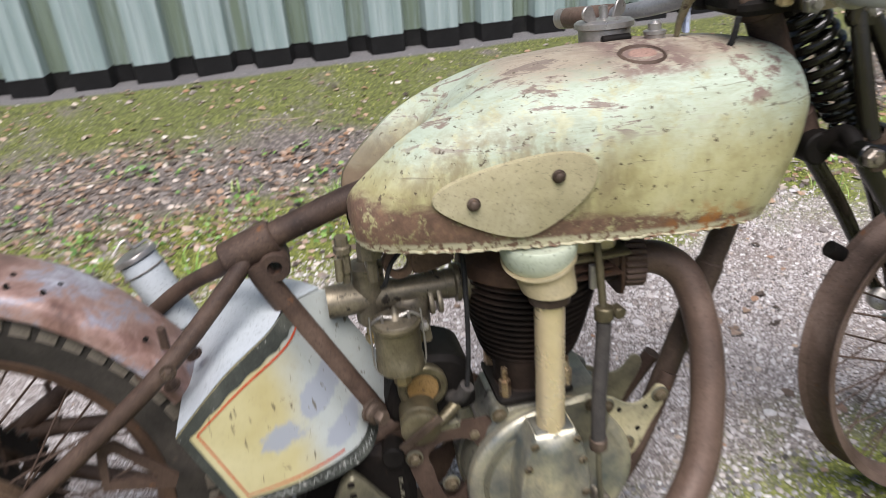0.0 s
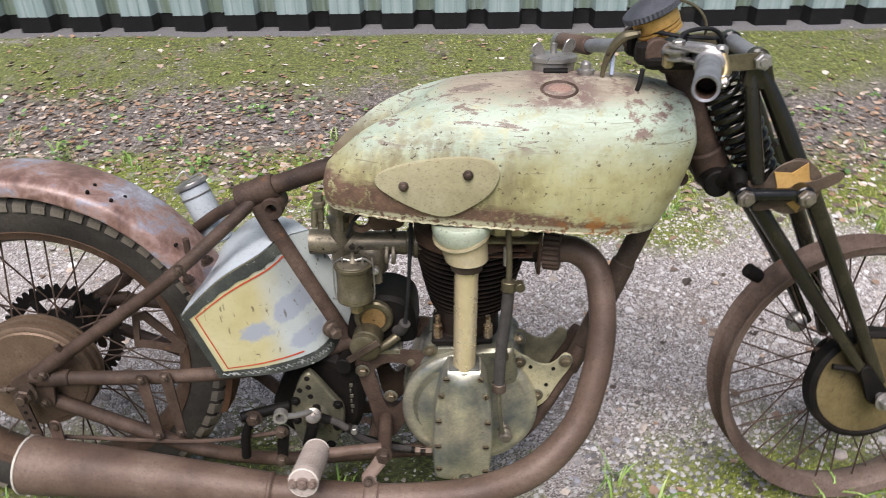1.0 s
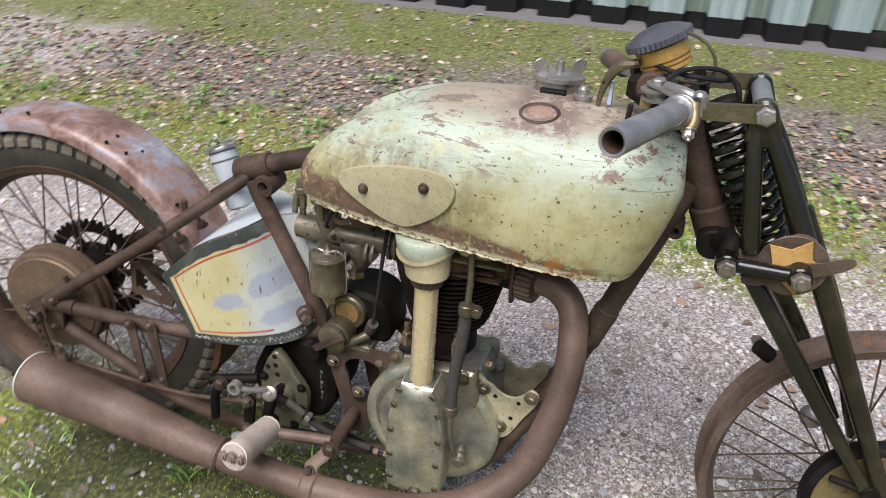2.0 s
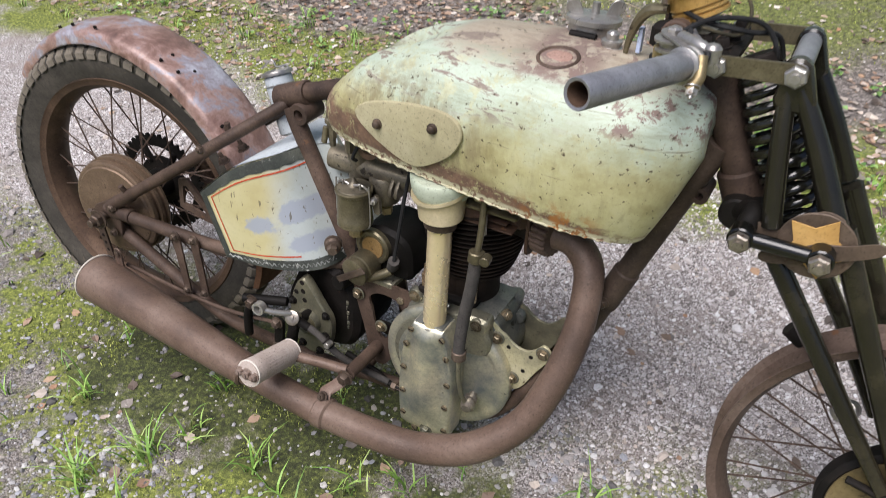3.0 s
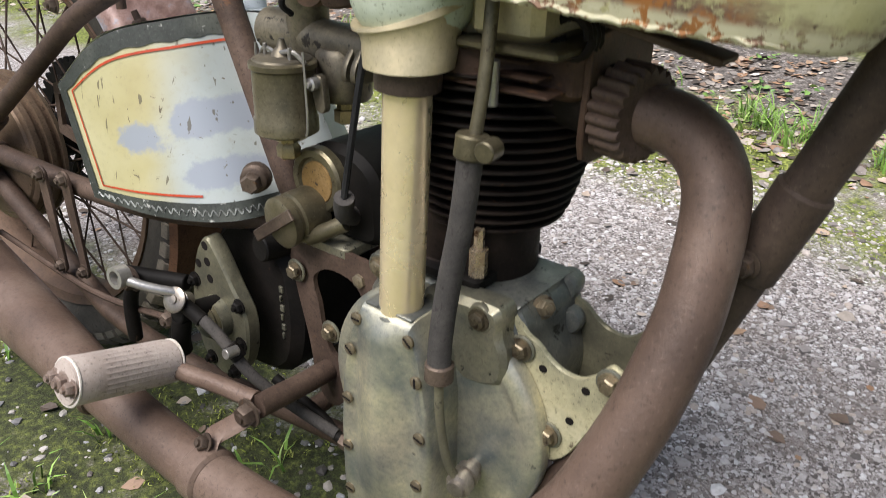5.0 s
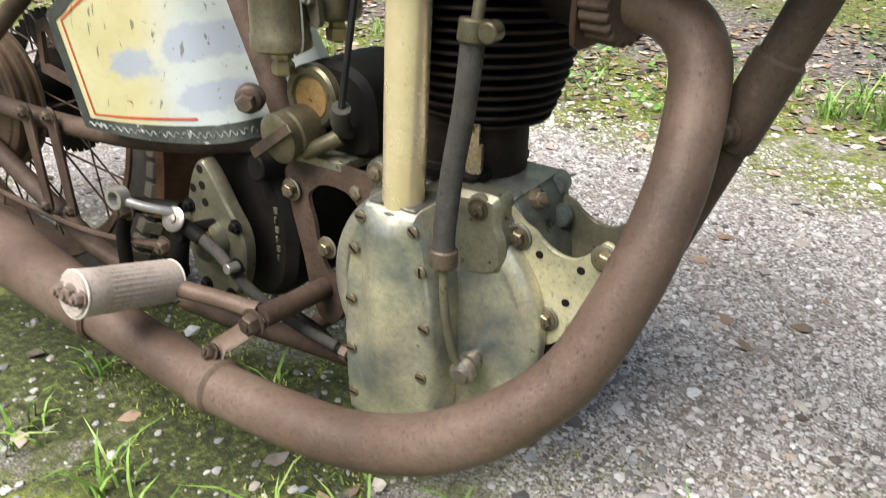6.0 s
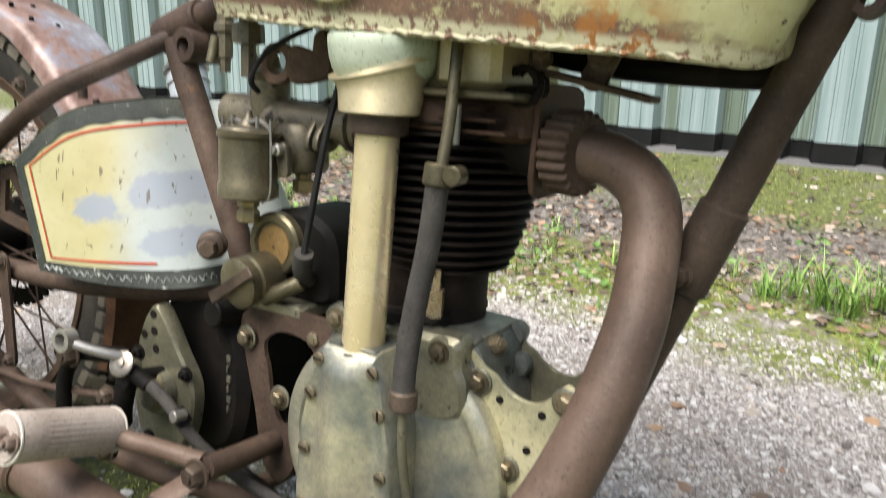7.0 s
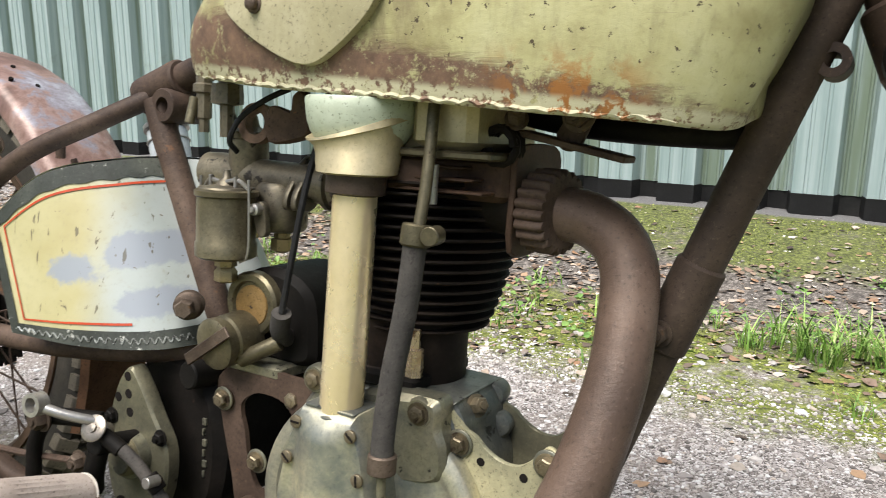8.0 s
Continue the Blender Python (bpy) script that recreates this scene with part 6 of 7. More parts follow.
# ---- magneto ----
def build_magneto():
    b = bmesh.new()
    plate(b, round_outline([(0.60, 0.352), (0.605, 0.41), (0.635, 0.445), (0.68, 0.452), (0.72, 0.43), (0.728, 0.38), (0.72, 0.352), (0.66, 0.348)], 4), 0.10, lambda u, v, w: (u, 0.045 - w, v), 0.008)
    mag = part("magneto", b, BLACK_IRON, bike, "black magneto with brass end cap on the rear plate")
    part("end_cap", lathe(bmesh.new(), (0.650, -0.055, 0.412), (0, -1, 0), [(0, 0.036), (0.01, 0.036), (0.013, 0.033), (0.013, 0.026), (0.009, 0.024), (0.009, 0.0)], 32), LEVER, mag)
    part("cap_face", lathe(bmesh.new(), (0.650, -0.064, 0.410), (0, -1, 0), [(0, 0.023), (0.002, 0.022), (0.0025, 0.0)], 28), CAP_FACE, mag)
    part("points_cover", lathe(bmesh.new(), (0.640, -0.06, 0.376), (-0.1, -1, -0.08), [(0, 0.028), (0.03, 0.028), (0.032, 0.025), (0.036, 0.025), (0.038, 0.028), (0.046, 0.028), (0.049, 0.023), (0.05, 0.0)], 32), LEVER, mag, "brass-coloured contact breaker cover")
    b = bmesh.new()
    box(b, (-0.036, -0.003, -0.0065), (0.036, 0.001, 0.0065), 0.001, Matrix.Translation((0.634, -0.113, 0.372)) @ pose(0, 0, 0, 0, -35, 0))
    part("spring_clip", b, BOLT_RUST, mag)
    part("pickup", tube(bmesh.new(), [(0.69, -0.05, 0.378), (0.70, -0.075, 0.392), (0.71, -0.085, 0.415)], 0.0105, 12), HOSE, mag)
    part("pickup_clip", tube(bmesh.new(), [(0.655, -0.085, 0.355), (0.675, -0.08, 0.366), (0.695, -0.07, 0.378)], 0.009, 10), LEVER, mag)
    part("plug_lead", tube(bmesh.new(), [(0.71, -0.085, 0.415), (0.717, -0.08, 0.47), (0.722, -0.068, 0.54), (0.725, -0.05, 0.60), (0.72, -0.03, 0.645)], 0.0036, 8), CABLE, mag)
    b = bmesh.new()
    box(b, (0.615, -0.075, 0.335), (0.70, 0.045, 0.352), 0.004)
    part("magneto_base", b, ALLOY_DARK, mag)
    return mag


mag_ob = build_magneto()
mag_ob.matrix_basis = Matrix.Translation((-0.012, 0.012, 0.0))


# ---- carburettor ----
def build_carb():
    b = bmesh.new()
    tube(b, [(0.525, -0.005, 0.548, 0.023), (0.545, -0.005, 0.548, 0.0235), (0.62, -0.005, 0.546, 0.021), (0.70, -0.004, 0.545, 0.021)], 0.02, 22, 4, True, False)
    cb = part("carburettor", b, CARB_METAL, bike, "dull pot-metal carburettor with a separate float bowl")
    part("mixing_chamber", lathe(bmesh.new(), (0.585, -0.005, 0.50), (0, 0, 1), [(0, 0.012), (0.006, 0.018), (0.012, 0.0225), (0.088, 0.0225), (0.09, 0.026), (0.097, 0.026), (0.099, 0.020), (0.103, 0.012), (0.115, 0.009), (0.118, 0.006)], 26), CARB_METAL, cb)
    f = Vector((0.610, -0.064, 0.458))
    part("float_bowl", lathe(bmesh.new(), f, (0, 0, 1), [(0, 0.012), (0.003, 0.028), (0.006, 0.033), (0.02, 0.033), (0.022, 0.0315), (0.069, 0.0315), (0.071, 0.034), (0.076, 0.034), (0.078, 0.031)], 34), LEVER, cb, "cylindrical float bowl")
    part("bowl_lid", lathe(bmesh.new(), f + Vector((0, 0, 0.078)), (0, 0, 1), [(0, 0.030), (0.002, 0.029), (0.004, 0.012), (0.009, 0.009), (0.012, 0.005), (0.02, 0.003)], 26), CARB_METAL, cb)
    part("bowl_clip", tube(bmesh.new(), [f + Vector((-0.033, 0, 0.078)), f + Vector((-0.02, -0.004, 0.087)), f + Vector((0, -0.006, 0.085)), f + Vector((0.02, -0.004, 0.088)), f + Vector((0.033, 0, 0.078))], 0.0024, 7), STEEL, cb)
    part("bowl_nut", lathe(bmesh.new(), f, (0, 0, -1), [(0, 0.012), (0.006, 0.012), (0.007, 0.009), (0.012, 0.0125), (0.022, 0.0125), (0.024, 0.009)], 6), BRASS, cb)
    part("bowl_arm", tube(bmesh.new(), [f + Vector((-0.004, 0.01, 0.01)), f + Vector((-0.01, 0.03, 0.012)), Vector((0.585, -0.005, 0.485))], 0.009, 10), CARB_METAL, cb)
    part("jet_body", lathe(bmesh.new(), (0.585, -0.005, 0.50), (0, 0, -1), [(0, 0.012), (0.012, 0.012), (0.013, 0.015), (0.024, 0.015), (0.026, 0.01)], 6), BRASS, cb)
    part("choke_body", lathe(bmesh.new(), (0.637, -0.006, 0.487), (0, 0, 1), [(0, 0.014), (0.003, 0.026), (0.008, 0.029), (0.05, 0.029), (0.056, 0.024)], 26), CARB_METAL, cb)
    part("jet_nut", lathe(bmesh.new(), (0.643, -0.012, 0.488), (0, 0, -1), [(0, 0.009), (0.006, 0.009), (0.007, 0.012), (0.02, 0.012), (0.022, 0.008)], 6), BRASS, cb)
    b = bmesh.new()
    plate(b, hull_outline([(0.648, 0.516, 0.009), (0.652, 0.494, 0.007)]), 0.008, side(-0.048), 0.001)
    part("throttle_lug", b, CARB_METAL, cb)
    part("throttle_stop", lathe(bmesh.new(), (0.648, -0.056, 0.517), (0, -1, 0), [(0, 0.0065), (0.008, 0.0065), (0.009, 0.004), (0.012, 0.003)], 12), STEEL, cb)
    for s in (-1, 1):
        part("bowl_clip", tube(bmesh.new(), [f + Vector((s * 0.0345, -0.004, 0.09)), f + Vector((s * 0.0355, -0.004, 0.06)), f + Vector((s * 0.035, -0.004, 0.012)), f + Vector((s * 0.024, -0.004, 0.001))], 0.0014, 6), STEEL, cb)
        part("clip_post", rod(bmesh.new(), f + Vector((s * 0.018, -0.006, 0.079)), f + Vector((s * 0.018, -0.006, 0.092)), 0.0022, seg=8), STEEL, cb)
    for s in (-0.6, 0.6, 1.9):
        part("top_wire", rod(bmesh.new(), (0.637 + s * 0.012, -0.01, 0.545), (0.637 + s * 0.012, -0.01, 0.558), 0.002, seg=8), STEEL, cb)
    for x in (0.663, 0.675):
        b = bmesh.new()
        plate(b, hull_outline([(-0.03, 0, 0.012), (0.03, 0, 0.012), (0, 0, 0.027)]), 0.007, lambda u, v, w: (x + w, -0.004 + u * 0.8, 0.545 + v + u * 0.5), 0.001)
        part("flange", b, CARB_METAL, cb)
    part("manifold", lathe(bmesh.new(), (0.69, -0.004, 0.545), (1, 0.03, 0), [(0, 0.022), (0.012, 0.022), (0.014, 0.0285), (0.020, 0.0285), (0.022, 0.024), (0.026, 0.0285), (0.032, 0.0285), (0.034, 0.025), (0.065, 0.026)], 28), CARB_METAL, cb)
    # fuel taps and pipe under the tank
    part("fuel_tap", lathe(bmesh.new(), (0.555, -0.045, 0.660), (0, 0, -1), [(0, 0.009), (0.012, 0.009), (0.014, 0.012), (0.022, 0.012), (0.024, 0.0085), (0.05, 0.0085), (0.052, 0.006), (0.066, 0.006)], 8), CARB_METAL, cb)
    part("tap_lever", rod(bmesh.new(), (0.548, -0.052, 0.632), (0.546, -0.058, 0.603), 0.0055, seg=10), LEVER, cb)
    part("fuel_tap", lathe(bmesh.new(), (0.590, -0.045, 0.660), (0, 0, -1), [(0, 0.010), (0.012, 0.010), (0.013, 0.0165), (0.024, 0.0175), (0.034, 0.0175), (0.036, 0.008), (0.07, 0.0075)], 8), CARB_METAL, cb)
    part("fuel_pipe", tube(bmesh.new(), [(0.665, -0.03, 0.645), (0.640, -0.04, 0.632), (0.615, -0.05, 0.612), (0.604, -0.055, 0.588), (0.600, -0.04, 0.575)], 0.0032, 8), CABLE, cb)
    part("cable_end", tube(bmesh.new(), [(0.585, -0.03, 0.60), (0.583, -0.034, 0.612), (0.588, -0.034, 0.618), (0.592, -0.03, 0.602)], 0.0016, 6), STEEL, cb)
    b = bmesh.new()
    lathe(b, (0.626, -0.03, 0.606), (0.1, -1, 0.1), [(0, 0.0125), (0, 0.022), (0.012, 0.022), (0.012, 0.0125), (0, 0.0125)], 22, False)
    plate(b, round_outline([(0.645, 0.588), (0.69, 0.592), (0.702, 0.605), (0.695, 0.640), (0.68, 0.640), (0.675, 0.622), (0.645, 0.625)], 4), 0.012, side(-0.030), 0.003)
    part("bracket", b, RUST_RIM, cb)


build_carb()


# ---- exhaust ----
def build_exhaust():
    path = [(0.958, -0.024, 0.544, 0.0245), (1.008, -0.022, 0.5365, 0.0245), (1.0435, -0.040, 0.506, 0.0245), (1.0545, -0.0754, 0.440, 0.0245), (1.0510, -0.1023, 0.3867, 0.025), (1.0377, -0.1317, 0.3265, 0.0255), (1.0072, -0.1668, 0.254, 0.0265), (0.9396, -0.2050, 0.1945, 0.028),
            (0.8511, -0.2179, 0.1526, 0.028), (0.7624, -0.2255, 0.140, 0.028), (0.6249, -0.228, 0.1365, 0.028), (0.44, -0.234, 0.1645, 0.028)]
    b = tube(bmesh.new(), path, 0.028, 26, 6)
    ex = part("exhaust_pipe", b, RUST_PIPE, bike, "rust-brown swept exhaust pipe with a tapered silencer")
    b = bmesh.new()
    u = Vector((1, -0.25, 0)).normalized()
    q0 = Vector((0.950, -0.022, 0.543))
    uu, ww = frame_of(u)
    rings = []
    for h, r in ((0, 0.033), (0.003, 0.037), (0.028, 0.037), (0.031, 0.034)):
        rings.append([q0 + u * h + (uu * math.cos(a) + ww * math.sin(a)) * (r + 0.0045 * abs(math.sin(11 * a)) - 0.003) for k, a in ((k, 2 * math.pi * k / 132) for k in range(132))])
    ring_loft(b, rings)
    part("exhaust_nut", b, RUST_FRAME, ex, "finned exhaust port nut")
    b = bmesh.new()
    tube(b, [(0.462, -0.234, 0.161, 0.0300), (0.45, -0.234, 0.1625, 0.0315), (0.38, -0.229, 0.167, 0.036), (0.20, -0.213, 0.176, 0.0445), (0.014, -0.197, 0.1815, 0.0525), (0.002, -0.196, 0.182, 0.053)], 0.04, 32, 2, False, False)
    e0, e1 = Vector((0.002, -0.196, 0.182)), Vector((0.014, -0.197, 0.1815))
    part("silencer", b, RUST_PIPE, ex, "tapered rusty silencer")
    d = (e1 - e0).normalized()
    part("silencer_rim", lathe(bmesh.new(), e0 - d * 0.003, d, [(0, 0.051), (0.0, 0.055), (0.004, 0.055), (0.004, 0.051), (0, 0.051)], 36, False), worn("bright_rim", (0.52, 0.48, 0.41), (0.4, 0.36, 0.3), (0.62, 0.58, 0.5), 0.45, 0.2, 40), ex)
    # near-black disc inside the end; the dark interior is its colour
    part("silencer_inner_disc", lathe(bmesh.new(), e0 + d * 0.05, d, [(0, 0.0), (0, 0.050), (0.002, 0.050), (0.002, 0.0)], 30), HOLE, ex)
    part("joint_ring", rod(bmesh.new(), (0.462, -0.234, 0.161), (0.450, -0.234, 0.1628), 0.0330, seg=28), RUST_PIPE, ex)
    b = bmesh.new()
    plate(b, hull_outline([(1.004, 0.236, 0.010), (0.990, 0.209, 0.012), (0.966, 0.192, 0.009)]), 0.022, side(-0.174), 0.006)
    part("skid", b, RUST_PIPE, ex)
    # strap and hanger to the footrest
    part("strap", rod(bmesh.new(), (0.652, -0.228, 0.1363), (0.624, -0.228, 0.1366), 0.0312, seg=28), RUST_PIPE, ex)
    b = bmesh.new()
    bend = smooth_path([(0.6575, -0.178, 0.199), (0.652, -0.187, 0.190), (0.641, -0.199, 0.180), (0.632, -0.209, 0.172), (0.634, -0.218, 0.166), (0.639, -0.224, 0.158)], 5)
    ring_loft(b, [[Vector(q) + Vector((k * 0.0125, 0.6 * h, h)) for k, h in ((-1, -0.0025), (-0.8, -0.004), (0.8, -0.004), (1, -0.0025), (1, 0.0025), (0.8, 0.004), (-0.8, 0.004), (-1, 0.0025))] for q in bend])
    bmesh.ops.recalc_face_normals(b, faces=b.faces)
    part("hanger", b, RUST_PIPE, ex)
    nut_part("hanger_bolt", (0.634, -0.222, 0.171), (-0.1, -0.8, 0.5), ex, 0.008, 0.008)
    b = bmesh.new()
    plate(b, hull_outline([(0.05, 0.205, 0.012), (0.052, 0.252, 0.011)]), 0.004, side(-0.165))
    part("silencer_tab", b, RUST_PIPE, ex)
    nut_part("tab_bolt", (0.052, -0.168, 0.25), (0, -1, 0), ex, 0.008, 0.004, stud=0)


build_exhaust()


# ---- footrest and gearbox ----
def build_footrest():
    fr = bar_part("footrest", [(0.650, -0.046, 0.183), (0.654, -0.11, 0.190), (0.658, -0.172, 0.199)], 0.013, bike, RUST_FRAME, "footrest with a pale worn rubber peg")
    bar_part("footrest_arm", [(0.652, -0.168, 0.203, 0.010), (0.60, -0.180, 0.207, 0.010), (0.56, -0.191, 0.210, 0.0105), (0.54, -0.196, 0.212, 0.011)], 0.011, fr, RUST_PIPE)
    nut_part("pivot_bolt", (0.657, -0.180, 0.197), (0, -1, 0), fr, 0.012, 0.012)
    a, e = Vector((0.537, -0.190, 0.214)), Vector((0.537, -0.302, 0.247))
    b = bmesh.new()
    u, w = frame_of(e - a)
    d = (e - a).normalized()
    h = (e - a).length
    rings = []
    for t, r, g in ((0, 0.021, 0), (0.003, 0.024, 0), (0.008, 0.024, 0.0008), (h - 0.03, 0.0243, 0.0008), (h - 0.026, 0.0248, 0.0001), (h - 0.003, 0.0255, 0), (h, 0.024, 0)):
        rings.append([a + d * t + (u * math.cos(q) + w * math.sin(q)) * (r + (g if k % 2 else -g)) for k, q in ((k, 2 * math.pi * k / 56) for k in range(56))])
    ring_loft(b, rings)
    part("peg_rubber", b, PEG_RUBBER, fr, "ribbed pinkish-grey rubber footrest sleeve")
    PALE_RING = worn("pale_worn_edge", (0.62, 0.57, 0.50), (0.48, 0.43, 0.37), (0.72, 0.68, 0.62), 0.6, 0.0, 40, (0.3, 0.22, 0.17), 0.68)
    part("peg_washer", lathe(bmesh.new(), e, d, [(-0.0006, 0.0258), (0.001, 0.0258), (0.0018, 0.0245), (0.001, 0.0235), (0.001, 0.0)], 28), PALE_RING, fr)
    part("peg_washer", lathe(bmesh.new(), a, -d, [(-0.0006, 0.0245), (0.001, 0.0245), (0.002, 0.021), (0.002, 0.0)], 28), PALE_RING, fr)
    part("peg_face", lathe(bmesh.new(), e, d, [(0.001, 0.0232), (0.0035, 0.0225), (0.0045, 0.014), (0.0045, 0.0)], 24), PEG_RUBBER, fr)
    PALE_NUT = worn("pale_rusty_nut", (0.24, 0.185, 0.15), (0.13, 0.09, 0.07), (0.38, 0.31, 0.26), 0.6, 0.2, 60, (0.2, 0.1, 0.06), 0.6)
    across = (Vector((1, 0, 0)) - d * d.x).normalized()
    for k, r in ((-0.0155, 0.0072), (0.0, 0.0088), (0.0155, 0.0072)):
        part("peg_nut", bolt(bmesh.new(), e + d * 0.003 + across * k, d, r, 0.008, True, 0.004), PALE_NUT, fr)


build_footrest()


def build_gearbox():
    b = bmesh.new()
    plate(b, round_outline([(0.43, 0.20), (0.45, 0.27), (0.49, 0.33), (0.55, 0.34), (0.60, 0.30), (0.61, 0.22), (0.58, 0.15), (0.48, 0.14)], 4), 0.14, lambda u, v, w: (u, 0.07 - w, v), 0.012)
    gb = part("gearbox", b, BLACK_IRON, bike, "black gearbox with a drilled alloy end plate")
    b = bmesh.new()
    plate(b, round_outline([(0.480, 0.254), (0.498, 0.309), (0.517, 0.332), (0.531, 0.322), (0.556, 0.284), (0.578, 0.244), (0.568, 0.184), (0.53, 0.150), (0.494, 0.165), (0.480, 0.205)], 4), 0.02, side(-0.096), 0.003)
    part("end_plate", b, END_PLATE, gb, "grimy alloy end plate with three drilled holes")
    for x, z in ((0.516, 0.321), (0.517, 0.301), (0.519, 0.280), (0.500, 0.294)):
        part("drilled_hole", lathe(bmesh.new(), (x, -0.1158, z), (0, -1, 0), [(0, 0.0055), (0.0006, 0.0055), (0.0007, 0.0)], 12), HOLE, gb)
    part("kick_boss", lathe(bmesh.new(), (0.528, -0.10, 0.235), (0, -1, 0), [(0, 0.034), (0.006, 0.034), (0.008, 0.030), (0.014, 0.030), (0.016, 0.026), (0.03, 0.026), (0.033, 0.019), (0.04, 0.016)], 28), ALLOY_DARK, gb)
    part("lower_boss", lathe(bmesh.new(), (0.53, -0.10, 0.185), (0, -1, 0), [(0, 0.028), (0.008, 0.028), (0.01, 0.022), (0.006, 0.018), (0.006, 0.0)], 26), ALLOY_DARK, gb)
    for q in range(9):
        a = q * 2 * math.pi / 9
        part("scallop", lathe(bmesh.new(), (0.53 + 0.025 * math.cos(a), -0.104, 0.185 + 0.025 * math.sin(a)), (0, -1, 0), [(0, 0.0075), (0.006, 0.007), (0.007, 0.005)], 10), ALLOY_DARK, gb)
    part("kick_ring", lathe(bmesh.new(), (0.528, -0.128, 0.237), (0, -1, 0), [(0, 0.021), (0.003, 0.0245), (0.006, 0.021), (0.008, 0.0225), (0.011, 0.019)], 26), LEVER, gb)
    for x, z in ((0.569, 0.262), (0.565, 0.21), (0.488, 0.225), (0.548, 0.165), (0.505, 0.168), (0.49, 0.27)):
        nut_part("plate_nut", (x, -0.116, z), (0, -1, 0), gb, 0.007, 0.006, BLACK_IRON)
    for q in range(6):
        b = bmesh.new()
        box(b, (0.585, -0.0725, 0.205 + q * 0.0125), (0.588 + 0.003 * (q % 2), -0.0695, 0.213 + q * 0.0125), 0.0005)
        part("cast_mark", b, ALLOY_DARK, gb)
    rod_part("cross_shaft", (0.395, -0.155, 0.262), (0.478, -0.12, 0.262), 0.010, gb, BLACK_IRON)
    nut_part("shaft_nut", (0.42, -0.155, 0.262), (0, -1, 0), gb, 0.012, 0.012)
    bar_part("shaft_link", [(0.42, -0.15, 0.262), (0.40, -0.152, 0.225), (0.392, -0.15, 0.165)], 0.009, gb, BLACK_IRON)
    # gear linkage
    part("gear_rod", tube(bmesh.new(), [(0.486, -0.205, 0.306), (0.51, -0.188, 0.296), (0.53, -0.168, 0.288)], 0.0055, 12), STEEL, gb)
    b = bmesh.new()
    lathe(b, (0.484, -0.197, 0.306), (0.1, -1, 0.1), [(0, 0.008), (0, 0.0125), (0.014, 0.0125), (0.014, 0.008), (0, 0.008)], 20, False)
    part("rod_eye", b, STEEL, gb)
    part("linkage_stud", lathe(bmesh.new(), (0.530, -0.155, 0.272), (0.2, -0.85, 0.5), [(0, 0.010), (0.012, 0.010), (0.014, 0.0075), (0.018, 0.0075), (0.020, 0.0140), (0.0225, 0.0145), (0.0235, 0.0130), (0.0235, 0.005), (0.0255, 0.0045), (0.026, 0.0)], 24), NUT_STEEL, gb)
    part("selector_shaft", rod(bmesh.new(), (0.528, -0.11, 0.25), (0.531, -0.172, 0.262), 0.011), BLACK_IRON, gb)
    part("selector_arm", tube(bmesh.new(), [(0.53, -0.165, 0.255), (0.522, -0.165, 0.225), (0.515, -0.16, 0.205)], 0.011, 10), BLACK_IRON, gb)
    part("linkage_hose", tube(bmesh.new(), [(0.535, -0.165, 0.275), (0.575, -0.155, 0.25), (0.615, -0.14, 0.20), (0.655, -0.11, 0.155), (0.70, -0.10, 0.14)], 0.0068, 12), HOSE, gb)
    part("hose_ferrule", rod(bmesh.new(), (0.535, -0.165, 0.275), (0.56, -0.159, 0.26), 0.0085, seg=14), BLACK_IRON, gb)
    part("hose_clip", rod(bmesh.new(), (0.59, -0.15, 0.237), (0.602, -0.146, 0.222), 0.0088, seg=18), BLACK_IRON, gb)
    part("clip_screw", rod(bmesh.new(), (0.604, -0.150, 0.236), (0.604, -0.166, 0.238), 0.006, seg=12), STEEL, gb)
    part("clutch_bolt", rod(bmesh.new(), (0.585, -0.05, 0.325), (0.58, -0.09, 0.328), 0.016), BLACK_IRON, gb)
    part("brake_rod", tube(bmesh.new(), [(0.05, -0.15, 0.21), (0.30, -0.15, 0.20), (0.46, -0.14, 0.215)], 0.0042, 8), RUST_FRAME, gb)
    b = bmesh.new()
    plate(b, hull_outline([(0.465, 0.215, 0.011), (0.455, 0.14, 0.010)]), 0.008, side(-0.13))
    part("brake_pedal_arm", b, BLACK_IRON, gb)
    for z in (0.215, 0.145):
        nut_part("arm_nut", (0.462 if z > 0.2 else 0.455, -0.138, z), (0, -1, 0), gb, 0.010, 0.01)
    # rusty inner guard ahead of the rear tyre
    b = bmesh.new()
    pts = [(radians(a), 0.355) for a in range(-22, 26, 6)]
    rings = [[(r * math.cos(a) + dx, y, 0.318 + r * math.sin(a)) for y, dx in ((-0.05, -0.012), (-0.045, 0.0), (0.0, 0.004), (0.045, 0.0), (0.05, -0.012), (0.043, -0.003), (0.0, 0.001), (-0.043, -0.003))] for a, r in pts]
    ring_loft(b, rings)
    part("inner_guard", b, worn("orange_rust", (0.115, 0.058, 0.030), (0.055, 0.03, 0.019), (0.19, 0.10, 0.052), 0.8, 0.0, 30), gb, "orange-rusted inner mudguard")
    b = bmesh.new()
    tri_o = [(0.212, 0.452), (0.236, 0.460), (0.300, 0.388), (0.292, 0.370), (0.204, 0.386)]
    tri_i = [(0.222, 0.440), (0.231, 0.442), (0.275, 0.394), (0.270, 0.387), (0.216, 0.398)]
    ring_loft(b, [[(x, yy, z) for x, z in o] for o, yy in ((tri_o, -0.10), (tri_o, -0.106), (tri_i, -0.106), (tri_i, -0.10))], False, True)
    bmesh.ops.recalc_face_normals(b, faces=b.faces)
    part("stay_gusset", b, RUST_FRAME, gb, smooth=False)


